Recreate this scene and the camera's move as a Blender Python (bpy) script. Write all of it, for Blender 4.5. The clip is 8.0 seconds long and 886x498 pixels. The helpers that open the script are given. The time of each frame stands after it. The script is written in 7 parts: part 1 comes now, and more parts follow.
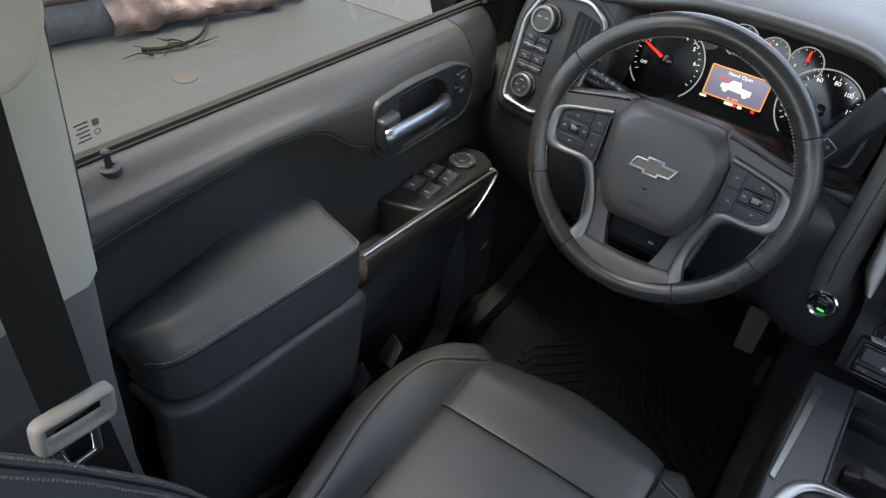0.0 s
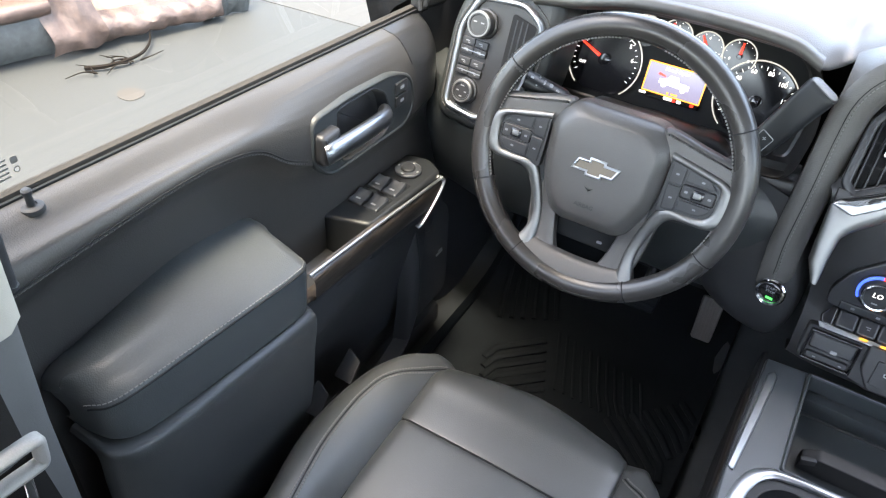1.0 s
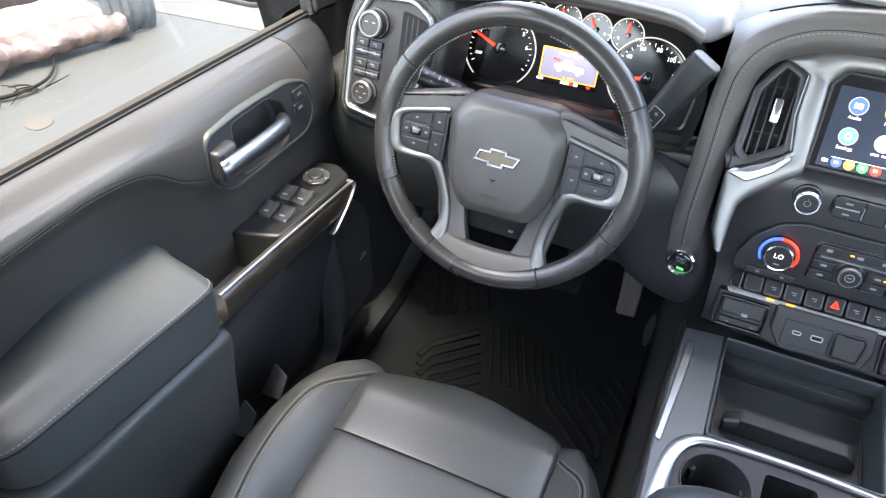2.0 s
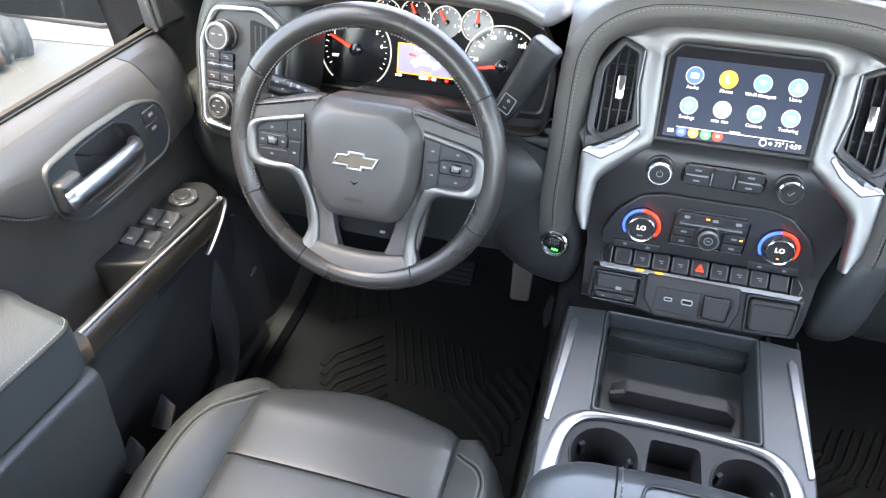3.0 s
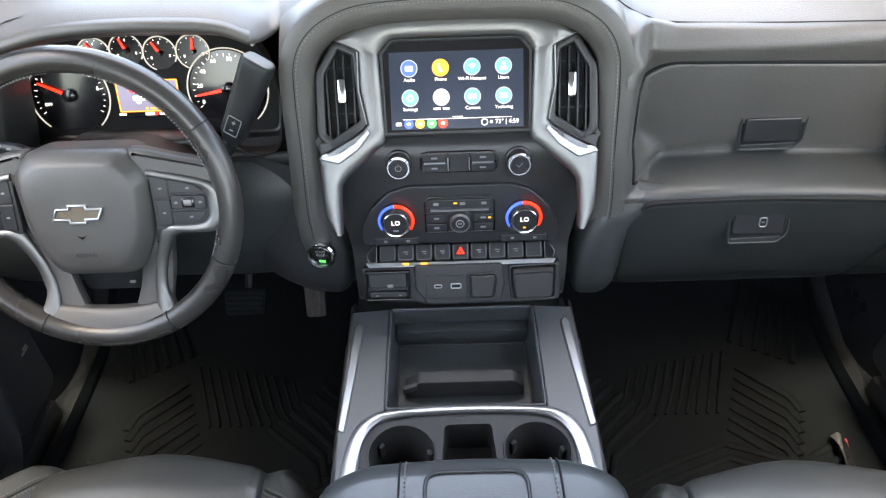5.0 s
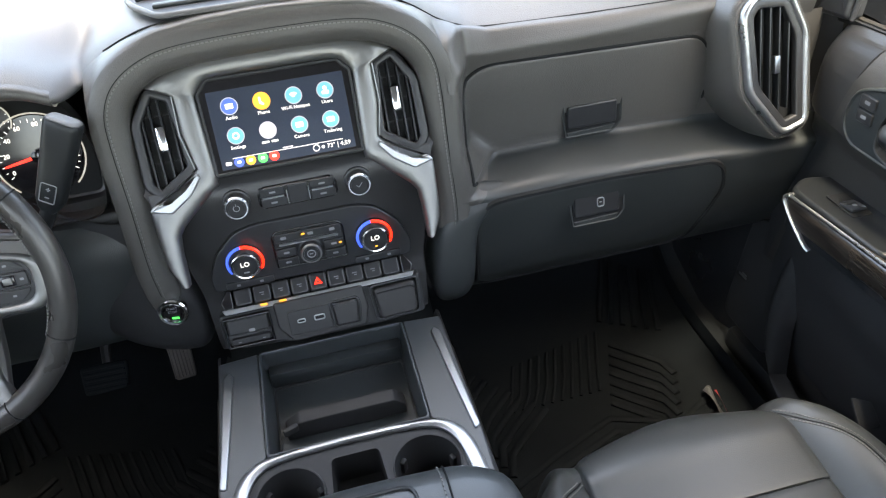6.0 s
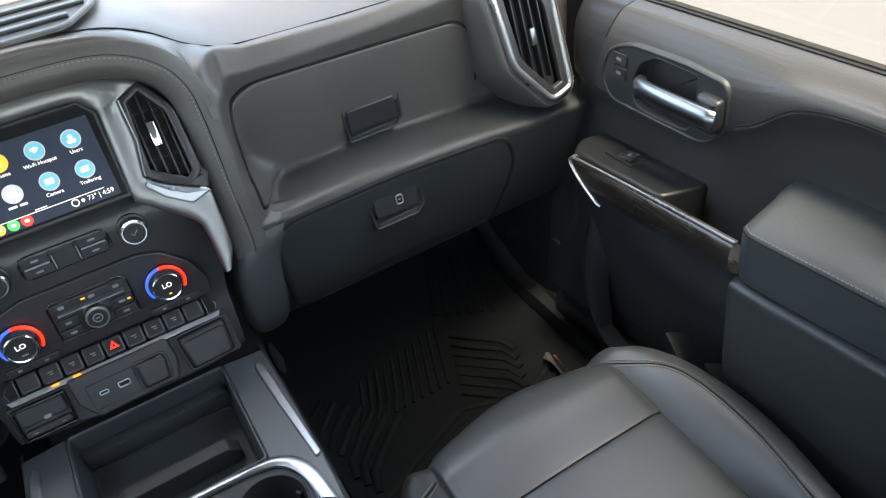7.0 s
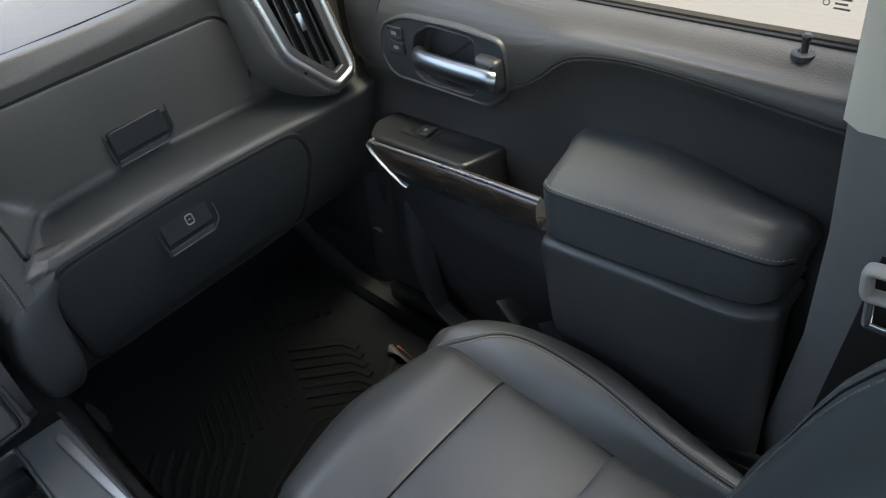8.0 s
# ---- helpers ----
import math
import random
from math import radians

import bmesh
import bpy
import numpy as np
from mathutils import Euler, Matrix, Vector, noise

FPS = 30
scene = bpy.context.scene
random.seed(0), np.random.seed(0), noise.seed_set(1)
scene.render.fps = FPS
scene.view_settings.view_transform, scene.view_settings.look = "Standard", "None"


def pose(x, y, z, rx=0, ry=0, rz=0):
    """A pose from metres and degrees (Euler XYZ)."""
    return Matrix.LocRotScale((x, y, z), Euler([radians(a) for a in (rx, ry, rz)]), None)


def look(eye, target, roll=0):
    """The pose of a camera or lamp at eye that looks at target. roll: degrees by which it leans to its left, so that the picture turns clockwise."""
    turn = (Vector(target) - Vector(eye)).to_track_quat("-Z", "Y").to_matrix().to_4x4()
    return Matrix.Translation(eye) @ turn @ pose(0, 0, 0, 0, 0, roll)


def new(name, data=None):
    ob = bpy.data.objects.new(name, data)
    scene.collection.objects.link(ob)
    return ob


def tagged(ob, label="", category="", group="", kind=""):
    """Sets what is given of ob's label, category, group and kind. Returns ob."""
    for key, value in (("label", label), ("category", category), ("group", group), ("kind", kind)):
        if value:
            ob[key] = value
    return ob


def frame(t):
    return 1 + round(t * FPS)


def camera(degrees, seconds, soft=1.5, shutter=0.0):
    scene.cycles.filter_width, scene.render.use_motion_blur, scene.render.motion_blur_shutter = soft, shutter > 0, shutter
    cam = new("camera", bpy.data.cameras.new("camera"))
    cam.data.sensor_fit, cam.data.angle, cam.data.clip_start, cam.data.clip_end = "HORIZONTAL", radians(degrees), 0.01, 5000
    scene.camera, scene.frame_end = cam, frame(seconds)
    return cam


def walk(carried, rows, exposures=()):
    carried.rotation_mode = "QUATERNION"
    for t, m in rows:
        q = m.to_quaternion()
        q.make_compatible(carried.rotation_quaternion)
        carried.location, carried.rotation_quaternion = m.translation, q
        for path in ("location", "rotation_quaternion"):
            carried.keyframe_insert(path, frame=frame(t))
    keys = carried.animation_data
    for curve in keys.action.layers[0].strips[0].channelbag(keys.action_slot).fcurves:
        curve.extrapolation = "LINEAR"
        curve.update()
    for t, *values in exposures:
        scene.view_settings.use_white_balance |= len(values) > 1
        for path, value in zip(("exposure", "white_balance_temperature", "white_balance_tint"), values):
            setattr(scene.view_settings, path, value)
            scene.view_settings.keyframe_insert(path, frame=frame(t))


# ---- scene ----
cam = camera(63.0, 8.0, soft=1.2)
PATH = [
    (0, (-0.261, -0.945, 1.142), (-1.071, 0.355, -0.145), 5.8),
    (0.5, (-0.258, -0.932, 1.149), (-1.044, 0.382, -0.137), 5.3),
    (1, (-0.25, -0.915, 1.151), (-0.984, 0.432, -0.132), 4.3),
    (2.5, (-0.179, -0.869, 1.153), (-0.695, 0.574, -0.132), 0.9),
    (3, (-0.138, -0.85, 1.153), (-0.559, 0.623, -0.133), -0.0),
    (3.5, (-0.107, -0.835, 1.158), (-0.429, 0.657, -0.134), -0.7),
    (4, (-0.073, -0.825, 1.159), (-0.289, 0.687, -0.132), -1.5),
    (5.5, (0.004, -0.831, 1.139), (0.127, 0.727, -0.109), -3.1),
    (6, (0.022, -0.837, 1.133), (0.332, 0.714, -0.091), -5.0),
    (6.5, (0.048, -0.839, 1.124), (0.545, 0.663, -0.099), -6.6),
    (7, (0.09, -0.843, 1.109), (0.779, 0.569, -0.129), -8.3),
    (7.5, (0.125, -0.841, 1.085), (0.985, 0.453, -0.174), -9.3),
    (8, (0.161, -0.837, 1.069), (1.151, 0.308, -0.239), -10.2),
]
walk(cam, [(t, look(eye, target, roll)) for t, eye, target, roll in PATH], [(0.0, 3.55, 7850, 8), (0.2, 4.18, 7850, 8), (0.4, 4.90, 7800, 8), (1.0, 4.88, 7800, 10), (2.5, 5.12, 7700, 11), (3.2, 5.24, 7800, 11), (4.0, 5.24, 7950, 11), (5.5, 4.46, 8250, 9), (6.4, 4.36, 8050, 8), (7.0, 4.13, 7900, 7), (8.0, 3.75, 7850, 6)])

from mathutils.bvhtree import BVHTree

# ---- world, sun and daylight ----
world = bpy.data.worlds.new("world")
scene.world = world
world.use_nodes = True
wn = world.node_tree.nodes
sky = wn.new("ShaderNodeTexSky")
sky.sky_type = "NISHITA"
sky.sun_disc = False
sky.sun_elevation, sky.sun_rotation = radians(76), radians(180)
sky.air_density, sky.dust_density, sky.ozone_density = 0.9, 3.5, 1.0
wn["Background"].inputs["Strength"].default_value = 0.15
world.node_tree.links.new(sky.outputs[0], wn["Background"].inputs["Color"])
sun = new("sun", bpy.data.lights.new("sun", "SUN"))
sun.data.energy, sun.data.angle, sun.data.color = 0.6, radians(10), (1.0, 0.97, 0.94)
sun.matrix_world = look((0.0, -2.3, 9.2), (0, 0, 0))


# ---- materials ----
def shader(name, color, rough=0.5, metal=0.0, var=0.15, grain=900.0, bump=0.15, stain=6.0, coat=0.0, glow=None, power=0.0, spec=0.65, crease=0.0):
    """A surface with fine grain and broad, soft wear."""
    m = bpy.data.materials.new(name)
    m.use_nodes = True
    nt = m.node_tree
    b = nt.nodes["Principled BSDF"]
    at = nt.nodes.new("ShaderNodeTexCoord")
    broad = nt.nodes.new("ShaderNodeTexNoise")
    broad.inputs["Scale"].default_value, broad.inputs["Detail"].default_value = stain, 6.0
    fine = nt.nodes.new("ShaderNodeTexNoise")
    fine.inputs["Scale"].default_value, fine.inputs["Detail"].default_value = grain, 3.0
    for n in (broad, fine):
        nt.links.new(at.outputs["Object"], n.inputs["Vector"])
    mixed = nt.nodes.new("ShaderNodeMath")
    mixed.operation = "ADD"
    nt.links.new(broad.outputs["Fac"], mixed.inputs[0])
    nt.links.new(fine.outputs["Fac"], mixed.inputs[1])
    ramp = nt.nodes.new("ShaderNodeMapRange")
    ramp.inputs["From Min"].default_value, ramp.inputs["From Max"].default_value = 0.6, 1.4
    ramp.inputs["To Min"].default_value, ramp.inputs["To Max"].default_value = 1.0 - var, 1.0 + var
    nt.links.new(mixed.outputs[0], ramp.inputs["Value"])
    tone = nt.nodes.new("ShaderNodeVectorMath")
    tone.operation = "SCALE"
    tone.inputs[0].default_value = color
    nt.links.new(ramp.outputs[0], tone.inputs["Scale"])
    nt.links.new(tone.outputs[0], b.inputs["Base Color"])
    rr = nt.nodes.new("ShaderNodeMapRange")
    rr.inputs["From Min"].default_value, rr.inputs["From Max"].default_value = 0.3, 0.7
    rr.inputs["To Min"].default_value, rr.inputs["To Max"].default_value = max(rough - 0.06, 0.02), min(rough + 0.06, 1)
    nt.links.new(broad.outputs["Fac"], rr.inputs["Value"])
    nt.links.new(rr.outputs[0], b.inputs["Roughness"])
    b.inputs["Metallic"].default_value = metal
    b.inputs["Specular IOR Level"].default_value = spec
    b.inputs["Coat Weight"].default_value = coat
    if bump:
        cells = nt.nodes.new("ShaderNodeTexVoronoi")
        cells.inputs["Scale"].default_value = grain
        nt.links.new(at.outputs["Object"], cells.inputs["Vector"])
        bp = nt.nodes.new("ShaderNodeBump")
        bp.inputs["Strength"].default_value, bp.inputs["Distance"].default_value = bump, 0.0006
        nt.links.new(cells.outputs["Distance"], bp.inputs["Height"])
        nt.links.new(bp.outputs[0], b.inputs["Normal"])
        if crease:
            fold = nt.nodes.new("ShaderNodeTexNoise")
            fold.inputs["Scale"].default_value, fold.inputs["Detail"].default_value, fold.inputs["Distortion"].default_value = 26.0, 4.0, 1.2
            nt.links.new(at.outputs["Object"], fold.inputs["Vector"])
            bf = nt.nodes.new("ShaderNodeBump")
            bf.inputs["Strength"].default_value, bf.inputs["Distance"].default_value = crease, 0.004
            nt.links.new(fold.outputs["Fac"], bf.inputs["Height"])
            nt.links.new(bf.outputs[0], bp.inputs["Normal"])
    if glow:
        b.inputs["Emission Color"].default_value = (*glow, 1)
        b.inputs["Emission Strength"].default_value = power * 0.105
    return m


LEATHER = shader("black_leather", (0.070, 0.067, 0.063), 0.39, grain=620, bump=0.35, var=0.16, spec=0.6)
ARMHIDE = shader("armrest_leather", (0.050, 0.055, 0.056), 0.4, grain=620, bump=0.28, crease=0.05, spec=0.45)
SEATHIDE = shader("seat_leather", (0.051, 0.0555, 0.0565), 0.33, grain=700, bump=0.16, var=0.08, stain=2.5)
# top pad leather is lightened: windscreen sheen is put into its base colour
TOPHIDE = shader("sheen_top_leather", (0.095, 0.095, 0.097), 0.46, grain=620, bump=0.4, var=0.12, spec=0.5)
SOFT = shader("soft_black_plastic", (0.0295, 0.0335, 0.0345), 0.40, grain=800, bump=0.25, spec=0.45)
SOFTWARM = shader("door_upper_vinyl", (0.0368, 0.0353, 0.0335), 0.41, grain=620, bump=0.30, var=0.16, spec=0.5)
PLASTIC = shader("black_plastic", (0.020, 0.021, 0.023), 0.33, grain=1100, bump=0.2, spec=0.5)
PANEL = shader("charcoal_panel", (0.020, 0.020, 0.021), 0.36, grain=1500, bump=0.1, spec=0.5)
DARK = shader("dark_plastic", (0.027, 0.028, 0.030), 0.5, grain=1000, bump=0.2, spec=0.4)
PITCH = shader("gap_black", (0.015, 0.016, 0.017), 0.7, bump=0, spec=0.15)
FELT = shader("brown_grey_felt", (0.032, 0.0295, 0.0265), 0.8, grain=1200, bump=0.4, spec=0.3)
HANDLE = shader("satin_chrome", (0.270, 0.288, 0.310), 0.30, metal=1.0, var=0.04, bump=0)
GLOSS = shader("gloss_black", (0.010, 0.010, 0.012), 0.14, bump=0, var=0.1)
BUTTON = shader("button_plastic", (0.021, 0.022, 0.024), 0.33, grain=1500, bump=0.08, spec=0.5)
SILVER = shader("satin_silver", (0.215, 0.215, 0.210), 0.44, metal=0.9, var=0.05, bump=0.03, grain=2500)
WHEELHIDE = shader("wheel_leather", (0.031, 0.029, 0.0275), 0.27, grain=900, bump=0.12)
HUBSKIN = shader("hub_vinyl", (0.062, 0.059, 0.056), 0.40, grain=1000, bump=0.25)
PODBLACK = shader("pod_plastic", (0.014, 0.0158, 0.0175), 0.38, grain=1400, bump=0.08, spec=0.35)
CHROME = shader("bright_chrome", (0.720, 0.738, 0.756), 0.13, metal=1.0, var=0.03, bump=0)
BRUSHED = shader("brushed_alloy", (0.442, 0.459, 0.476), 0.32, metal=0.9, var=0.05, bump=0.04, grain=2500)
RUBBER = shader("mat_rubber", (0.0075, 0.0098, 0.0114), 0.72, grain=900, bump=0.4, var=0.3, stain=14, spec=0.12)
CARPET = shader("carpet", (0.049, 0.055, 0.059), 0.95, grain=1600, bump=1.0, var=0.4, spec=0.3)
THREAD = shader("grey_thread", (0.15, 0.148, 0.142), 0.75, bump=0)
DULLTHREAD = shader("dark_thread", (0.085, 0.081, 0.076), 0.75, bump=0)
BEIGE = shader("light_grey_trim", (0.43, 0.395, 0.34), 0.6, grain=1200, bump=0.2, var=0.06)
SLATE = shader("pillar_slate", (0.105, 0.105, 0.102), 0.5, grain=1200, bump=0.25)
GREYTRIM = shader("slate_trim", (0.100, 0.100, 0.098), 0.5, grain=1200, bump=0.25)
WEB = shader("belt_webbing", (0.014, 0.0128, 0.0122), 0.8, grain=1400, bump=0.6, spec=0.2)
BUCKLE = shader("latch_plastic", (0.27, 0.255, 0.235), 0.45, bump=0.05)
HEAD = shader("headliner_cloth", (0.42, 0.44, 0.455), 0.95, grain=1500, bump=0.6, var=0.06)
INK = shader("printed_white", (0.23, 0.235, 0.24), 0.5, bump=0, var=0.02)
# grey ring paint with a small added glow that lifts it under the hood
GAUGE_RING = shader("gauge_ring_glow", (0.42, 0.42, 0.42), 0.35, bump=0, glow=(0.6, 0.6, 0.58), power=0.4)
SWITCHTOP = shader("switch_top", (0.040, 0.043, 0.048), 0.20, bump=0)
CONSOLE = shader("console_plastic", (0.066, 0.074, 0.080), 0.36, grain=1400, bump=0.15)
TRAY = shader("tray_plastic", (0.034, 0.040, 0.043), 0.36, grain=1200, bump=0.2, spec=0.5)
LIT_WHITE = shader("lit_white", (0.8, 0.8, 0.8), 0.5, bump=0, glow=(0.95, 0.97, 1.0), power=0.9)
LIT_RED = shader("lit_red", (0.6, 0.02, 0.01), 0.4, bump=0, glow=(1.0, 0.02, 0.01), power=1.9)
LIT_BLUE = shader("lit_blue", (0.02, 0.05, 0.6), 0.4, bump=0, glow=(0.03, 0.10, 0.75), power=1.0)
LIT_AMBER = shader("lit_amber", (0.7, 0.3, 0.02), 0.4, bump=0, glow=(1.0, 0.36, 0.05), power=0.85)
LIT_GREEN = shader("lit_green", (0.02, 0.6, 0.1), 0.4, bump=0, glow=(0.03, 0.9, 0.12), power=0.9)
LIT_TEAL = shader("lit_teal", (0.1, 0.4, 0.5), 0.4, bump=0, glow=(0.055, 0.19, 0.26), power=0.75)
LIT_GREY = shader("lit_grey", (0.3, 0.3, 0.35), 0.4, bump=0, glow=(0.36, 0.36, 0.44), power=0.8)
LIT_NAVY = shader("lit_navy", (0.02, 0.03, 0.05), 0.2, bump=0, glow=(0.010, 0.013, 0.020), power=0.8)
LIT_SLATE = shader("lit_slate", (0.1, 0.1, 0.15), 0.2, bump=0, glow=(0.19, 0.185, 0.30), power=0.8)


def wood_material():
    m = shader("dark_wood_trim", (0.06, 0.045, 0.035), 0.32, bump=0, coat=0.2)
    nt = m.node_tree
    b = nt.nodes["Principled BSDF"]
    at = nt.nodes.new("ShaderNodeTexCoord")
    mp = nt.nodes.new("ShaderNodeMapping")
    mp.inputs["Scale"].default_value = (300, 22, 420)
    n = nt.nodes.new("ShaderNodeTexNoise")
    n.inputs["Scale"].default_value, n.inputs["Detail"].default_value = 1.0, 5.0
    r = nt.nodes.new("ShaderNodeValToRGB")
    r.color_ramp.elements[0].position, r.color_ramp.elements[0].color = 0.35, (0.010, 0.008, 0.007, 1)
    r.color_ramp.elements[1].position, r.color_ramp.elements[1].color = 0.68, (0.052, 0.042, 0.034, 1)
    nt.links.new(at.outputs["Object"], mp.inputs[0])
    nt.links.new(mp.outputs[0], n.inputs["Vector"])
    nt.links.new(n.outputs["Fac"], r.inputs[0])
    nt.links.new(r.outputs[0], b.inputs["Base Color"])
    bp = nt.nodes.new("ShaderNodeBump")
    bp.inputs["Strength"].default_value, bp.inputs["Distance"].default_value = 0.3, 0.0005
    nt.links.new(n.outputs["Fac"], bp.inputs["Height"])
    nt.links.new(bp.outputs[0], b.inputs["Normal"])
    return m


STRIP = shader("console_strip", (0.40, 0.43, 0.46), 0.34, metal=0.9, var=0.05, bump=0.03, grain=2500)
LOWHIDE = shader("lower_door_vinyl", (0.041, 0.0435, 0.0435), 0.38, grain=700, bump=0.3, spec=0.5)
WOOD = wood_material()


def dome(bm, outline, steps, place):
    """A solid skin: rings of the outline shrunk to its middle, each at its own height. place maps (x, y, height) to the world."""
    cx = sum(p[0] for p in outline) / len(outline)
    cy = sum(p[1] for p in outline) / len(outline)
    return rings(bm, [[place(cx + (p[0] - cx) * k, cy + (p[1] - cy) * k, h) for p in outline] for k, h in steps], False, True)


def glass_material(name, tint):
    m = bpy.data.materials.new(name)
    m.use_nodes = True
    nt = m.node_tree
    nt.nodes.remove(nt.nodes["Principled BSDF"])
    out = nt.nodes["Material Output"]
    clear, shiny, mix = (nt.nodes.new(k) for k in ("ShaderNodeBsdfTransparent", "ShaderNodeBsdfGlossy", "ShaderNodeMixShader"))
    clear.inputs[0].default_value = (*tint, 1)
    shiny.inputs["Roughness"].default_value = 0.01
    mix.inputs[0].default_value = 0.04
    nt.links.new(clear.outputs[0], mix.inputs[1])
    nt.links.new(shiny.outputs[0], mix.inputs[2])
    nt.links.new(mix.outputs[0], out.inputs["Surface"])
    return m


GLASS = glass_material("windscreen_glass", (0.90, 0.93, 0.91))
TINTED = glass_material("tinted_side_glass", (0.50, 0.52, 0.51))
REARGLASS = glass_material("unseen_rear_glass", (0.70, 0.72, 0.73))


# ---- mesh helpers ----
def finish(name, bm, material, sharp=38.0):
    bmesh.ops.remove_doubles(bm, verts=bm.verts, dist=1e-6)
    bmesh.ops.recalc_face_normals(bm, faces=bm.faces)
    for f in bm.faces:
        f.smooth = len(f.verts) < 7
    lim = radians(sharp)
    for e in bm.edges:
        e.smooth = len(e.link_faces) == 2 and e.calc_face_angle(0) < lim
    me = bpy.data.meshes.new(name)
    bm.to_mesh(me)
    bm.free()
    me.materials.append(material)
    return me


def part(name, bm, material, parent=None, label="", sharp=38.0):
    """Links a bmesh as one mesh object under a thing or a part."""
    ob = new(name, finish(name, bm, material, sharp))
    if parent:
        ob.parent = parent
    if label:
        tagged(ob, label)
    return ob


def thing(name, label, category, at=(0, 0, 0), group="", kind=""):
    ob = tagged(new(name), label, category, group, kind)
    return ob


def FR(x, y, z, tilt=0.0, turn=0.0):
    """A frame on a face that looks to the rear: x to the right, y up the face, z out of it. tilt: degrees by which it lies back."""
    return pose(x, y, z, 90 - tilt, 0, turn)


def side(s, x, y, z, lean=0.0, swing=0.0):
    """A frame on a face that looks inward from a side wall (s = -1 driver, 1 passenger): x to the front on the driver's side, y up."""
    return pose(s * x, y, z, 90 - lean, 0, (90 if s < 0 else -90) + s * swing)


def rpoly(pts, r, n=4):
    """A polygon with rounded corners; r one radius or one for each corner."""
    out = []
    for i, p in enumerate(pts):
        p = Vector(p)
        a, b = Vector(pts[i - 1]) - p, Vector(pts[(i + 1) % len(pts)]) - p
        k = r[i] if isinstance(r, (list, tuple)) else r
        k = min(k, a.length * 0.49, b.length * 0.49)
        a, b = p + a.normalized() * k, p + b.normalized() * k
        for j in range(n + 1):
            t = j / n
            out.append(a * (1 - t) ** 2 + p * 2 * t * (1 - t) + b * t * t)
    return out


def rrect(w, h, r, x=0.0, y=0.0, n=4):
    return rpoly([(x - w / 2, y - h / 2), (x + w / 2, y - h / 2), (x + w / 2, y + h / 2), (x - w / 2, y + h / 2)], r, n)


def circle(r, x=0.0, y=0.0, n=28):
    return [Vector((x + r * math.cos(2 * math.pi * i / n), y + r * math.sin(2 * math.pi * i / n))) for i in range(n)]


def area(p):
    return sum(p[i - 1][0] * p[i][1] - p[i][0] * p[i - 1][1] for i in range(len(p))) / 2


def inset(p, d):
    """Moves the outline inwards by d (outwards when d < 0)."""
    s = 1 if area(p) > 0 else -1
    out = []
    for i in range(len(p)):
        a, b, c = Vector(p[i - 1]), Vector(p[i]), Vector(p[(i + 1) % len(p)])
        u, v = b - a, c - b
        u = u.normalized() if u.length > 1e-9 else v.normalized()
        v = v.normalized() if v.length > 1e-9 else u
        n = Vector((-u.y - v.y, u.x + v.x))
        n = n.normalized() if n.length > 1e-6 else Vector((-u.y, u.x))
        k = max(n.dot(Vector((-u.y, u.x))), 0.4)
        out.append(b + n * s * d / k)
    return out


def rings(bm, loops, cap0=True, cap1=True, closed=True):
    """Skins a row of equal loops of 3D points."""
    vs = [[bm.verts.new(p) for p in loop] for loop in loops]
    for a, b in zip(vs, vs[1:]):
        n = len(a)
        for i in range(n if closed else n - 1):
            j = (i + 1) % n
            bm.faces.new((a[i], a[j], b[j], b[i]))
    if cap0 and closed:
        bm.faces.new(list(reversed(vs[0])))
    if cap1 and closed:
        bm.faces.new(vs[-1])
    return bm


def prism(bm, pts, d, m=None, bevel=0.0, base=0.0, seg=3, crown=0.0):
    """A solid of outline pts that stands d high on the frame m, with a rounded rim."""
    m = m or Matrix()
    steps = [(0.0, base), (0.0, base + d - bevel)]
    for i in range(1, seg + 1):
        if bevel:
            a = math.pi / 2 * i / seg
            steps.append((bevel * (1 - math.cos(a)), base + d - bevel + bevel * math.sin(a)))
    if crown:
        steps.append((max(bevel * 3, crown * 3), base + d + crown))
    loops = []
    for off, h in steps:
        q = inset(pts, off) if off else [Vector(p) for p in pts]
        loops.append([m @ Vector((p.x, p.y, h)) for p in q])
    return rings(bm, loops)


def hoop(bm, outer, width, d, m=None, bevel=0.001, base=0.0, inner=None):
    """A raised frame along an outline; inner: its own inner outline with as many points."""
    m = m or Matrix()
    inner = inner or inset(outer, width)
    f = lambda p, q, t: [a.lerp(b, t) for a, b in zip(p, q)]
    k = min(bevel / max(width, 1e-6), 0.45)
    outer = [Vector(p) for p in outer]
    loops = []
    for p, h in ((outer, base), (outer, base + d - bevel), (f(outer, inner, k * 0.4), base + d - bevel * 0.3), (f(outer, inner, k), base + d),
                 (f(outer, inner, 1 - k), base + d), (f(outer, inner, 1 - k * 0.4), base + d - bevel * 0.3), (inner, base + d - bevel), (inner, base)):
        loops.append([m @ Vector((v.x, v.y, h)) for v in p])
    loops.append(loops[0])
    vs = [[bm.verts.new(p) for p in loop] for loop in loops[:-1]]
    vs.append(vs[0])
    for a, b in zip(vs, vs[1:]):
        n = len(a)
        for i in range(n):
            j = (i + 1) % n
            bm.faces.new((a[i], a[j], b[j], b[i]))
    return bm


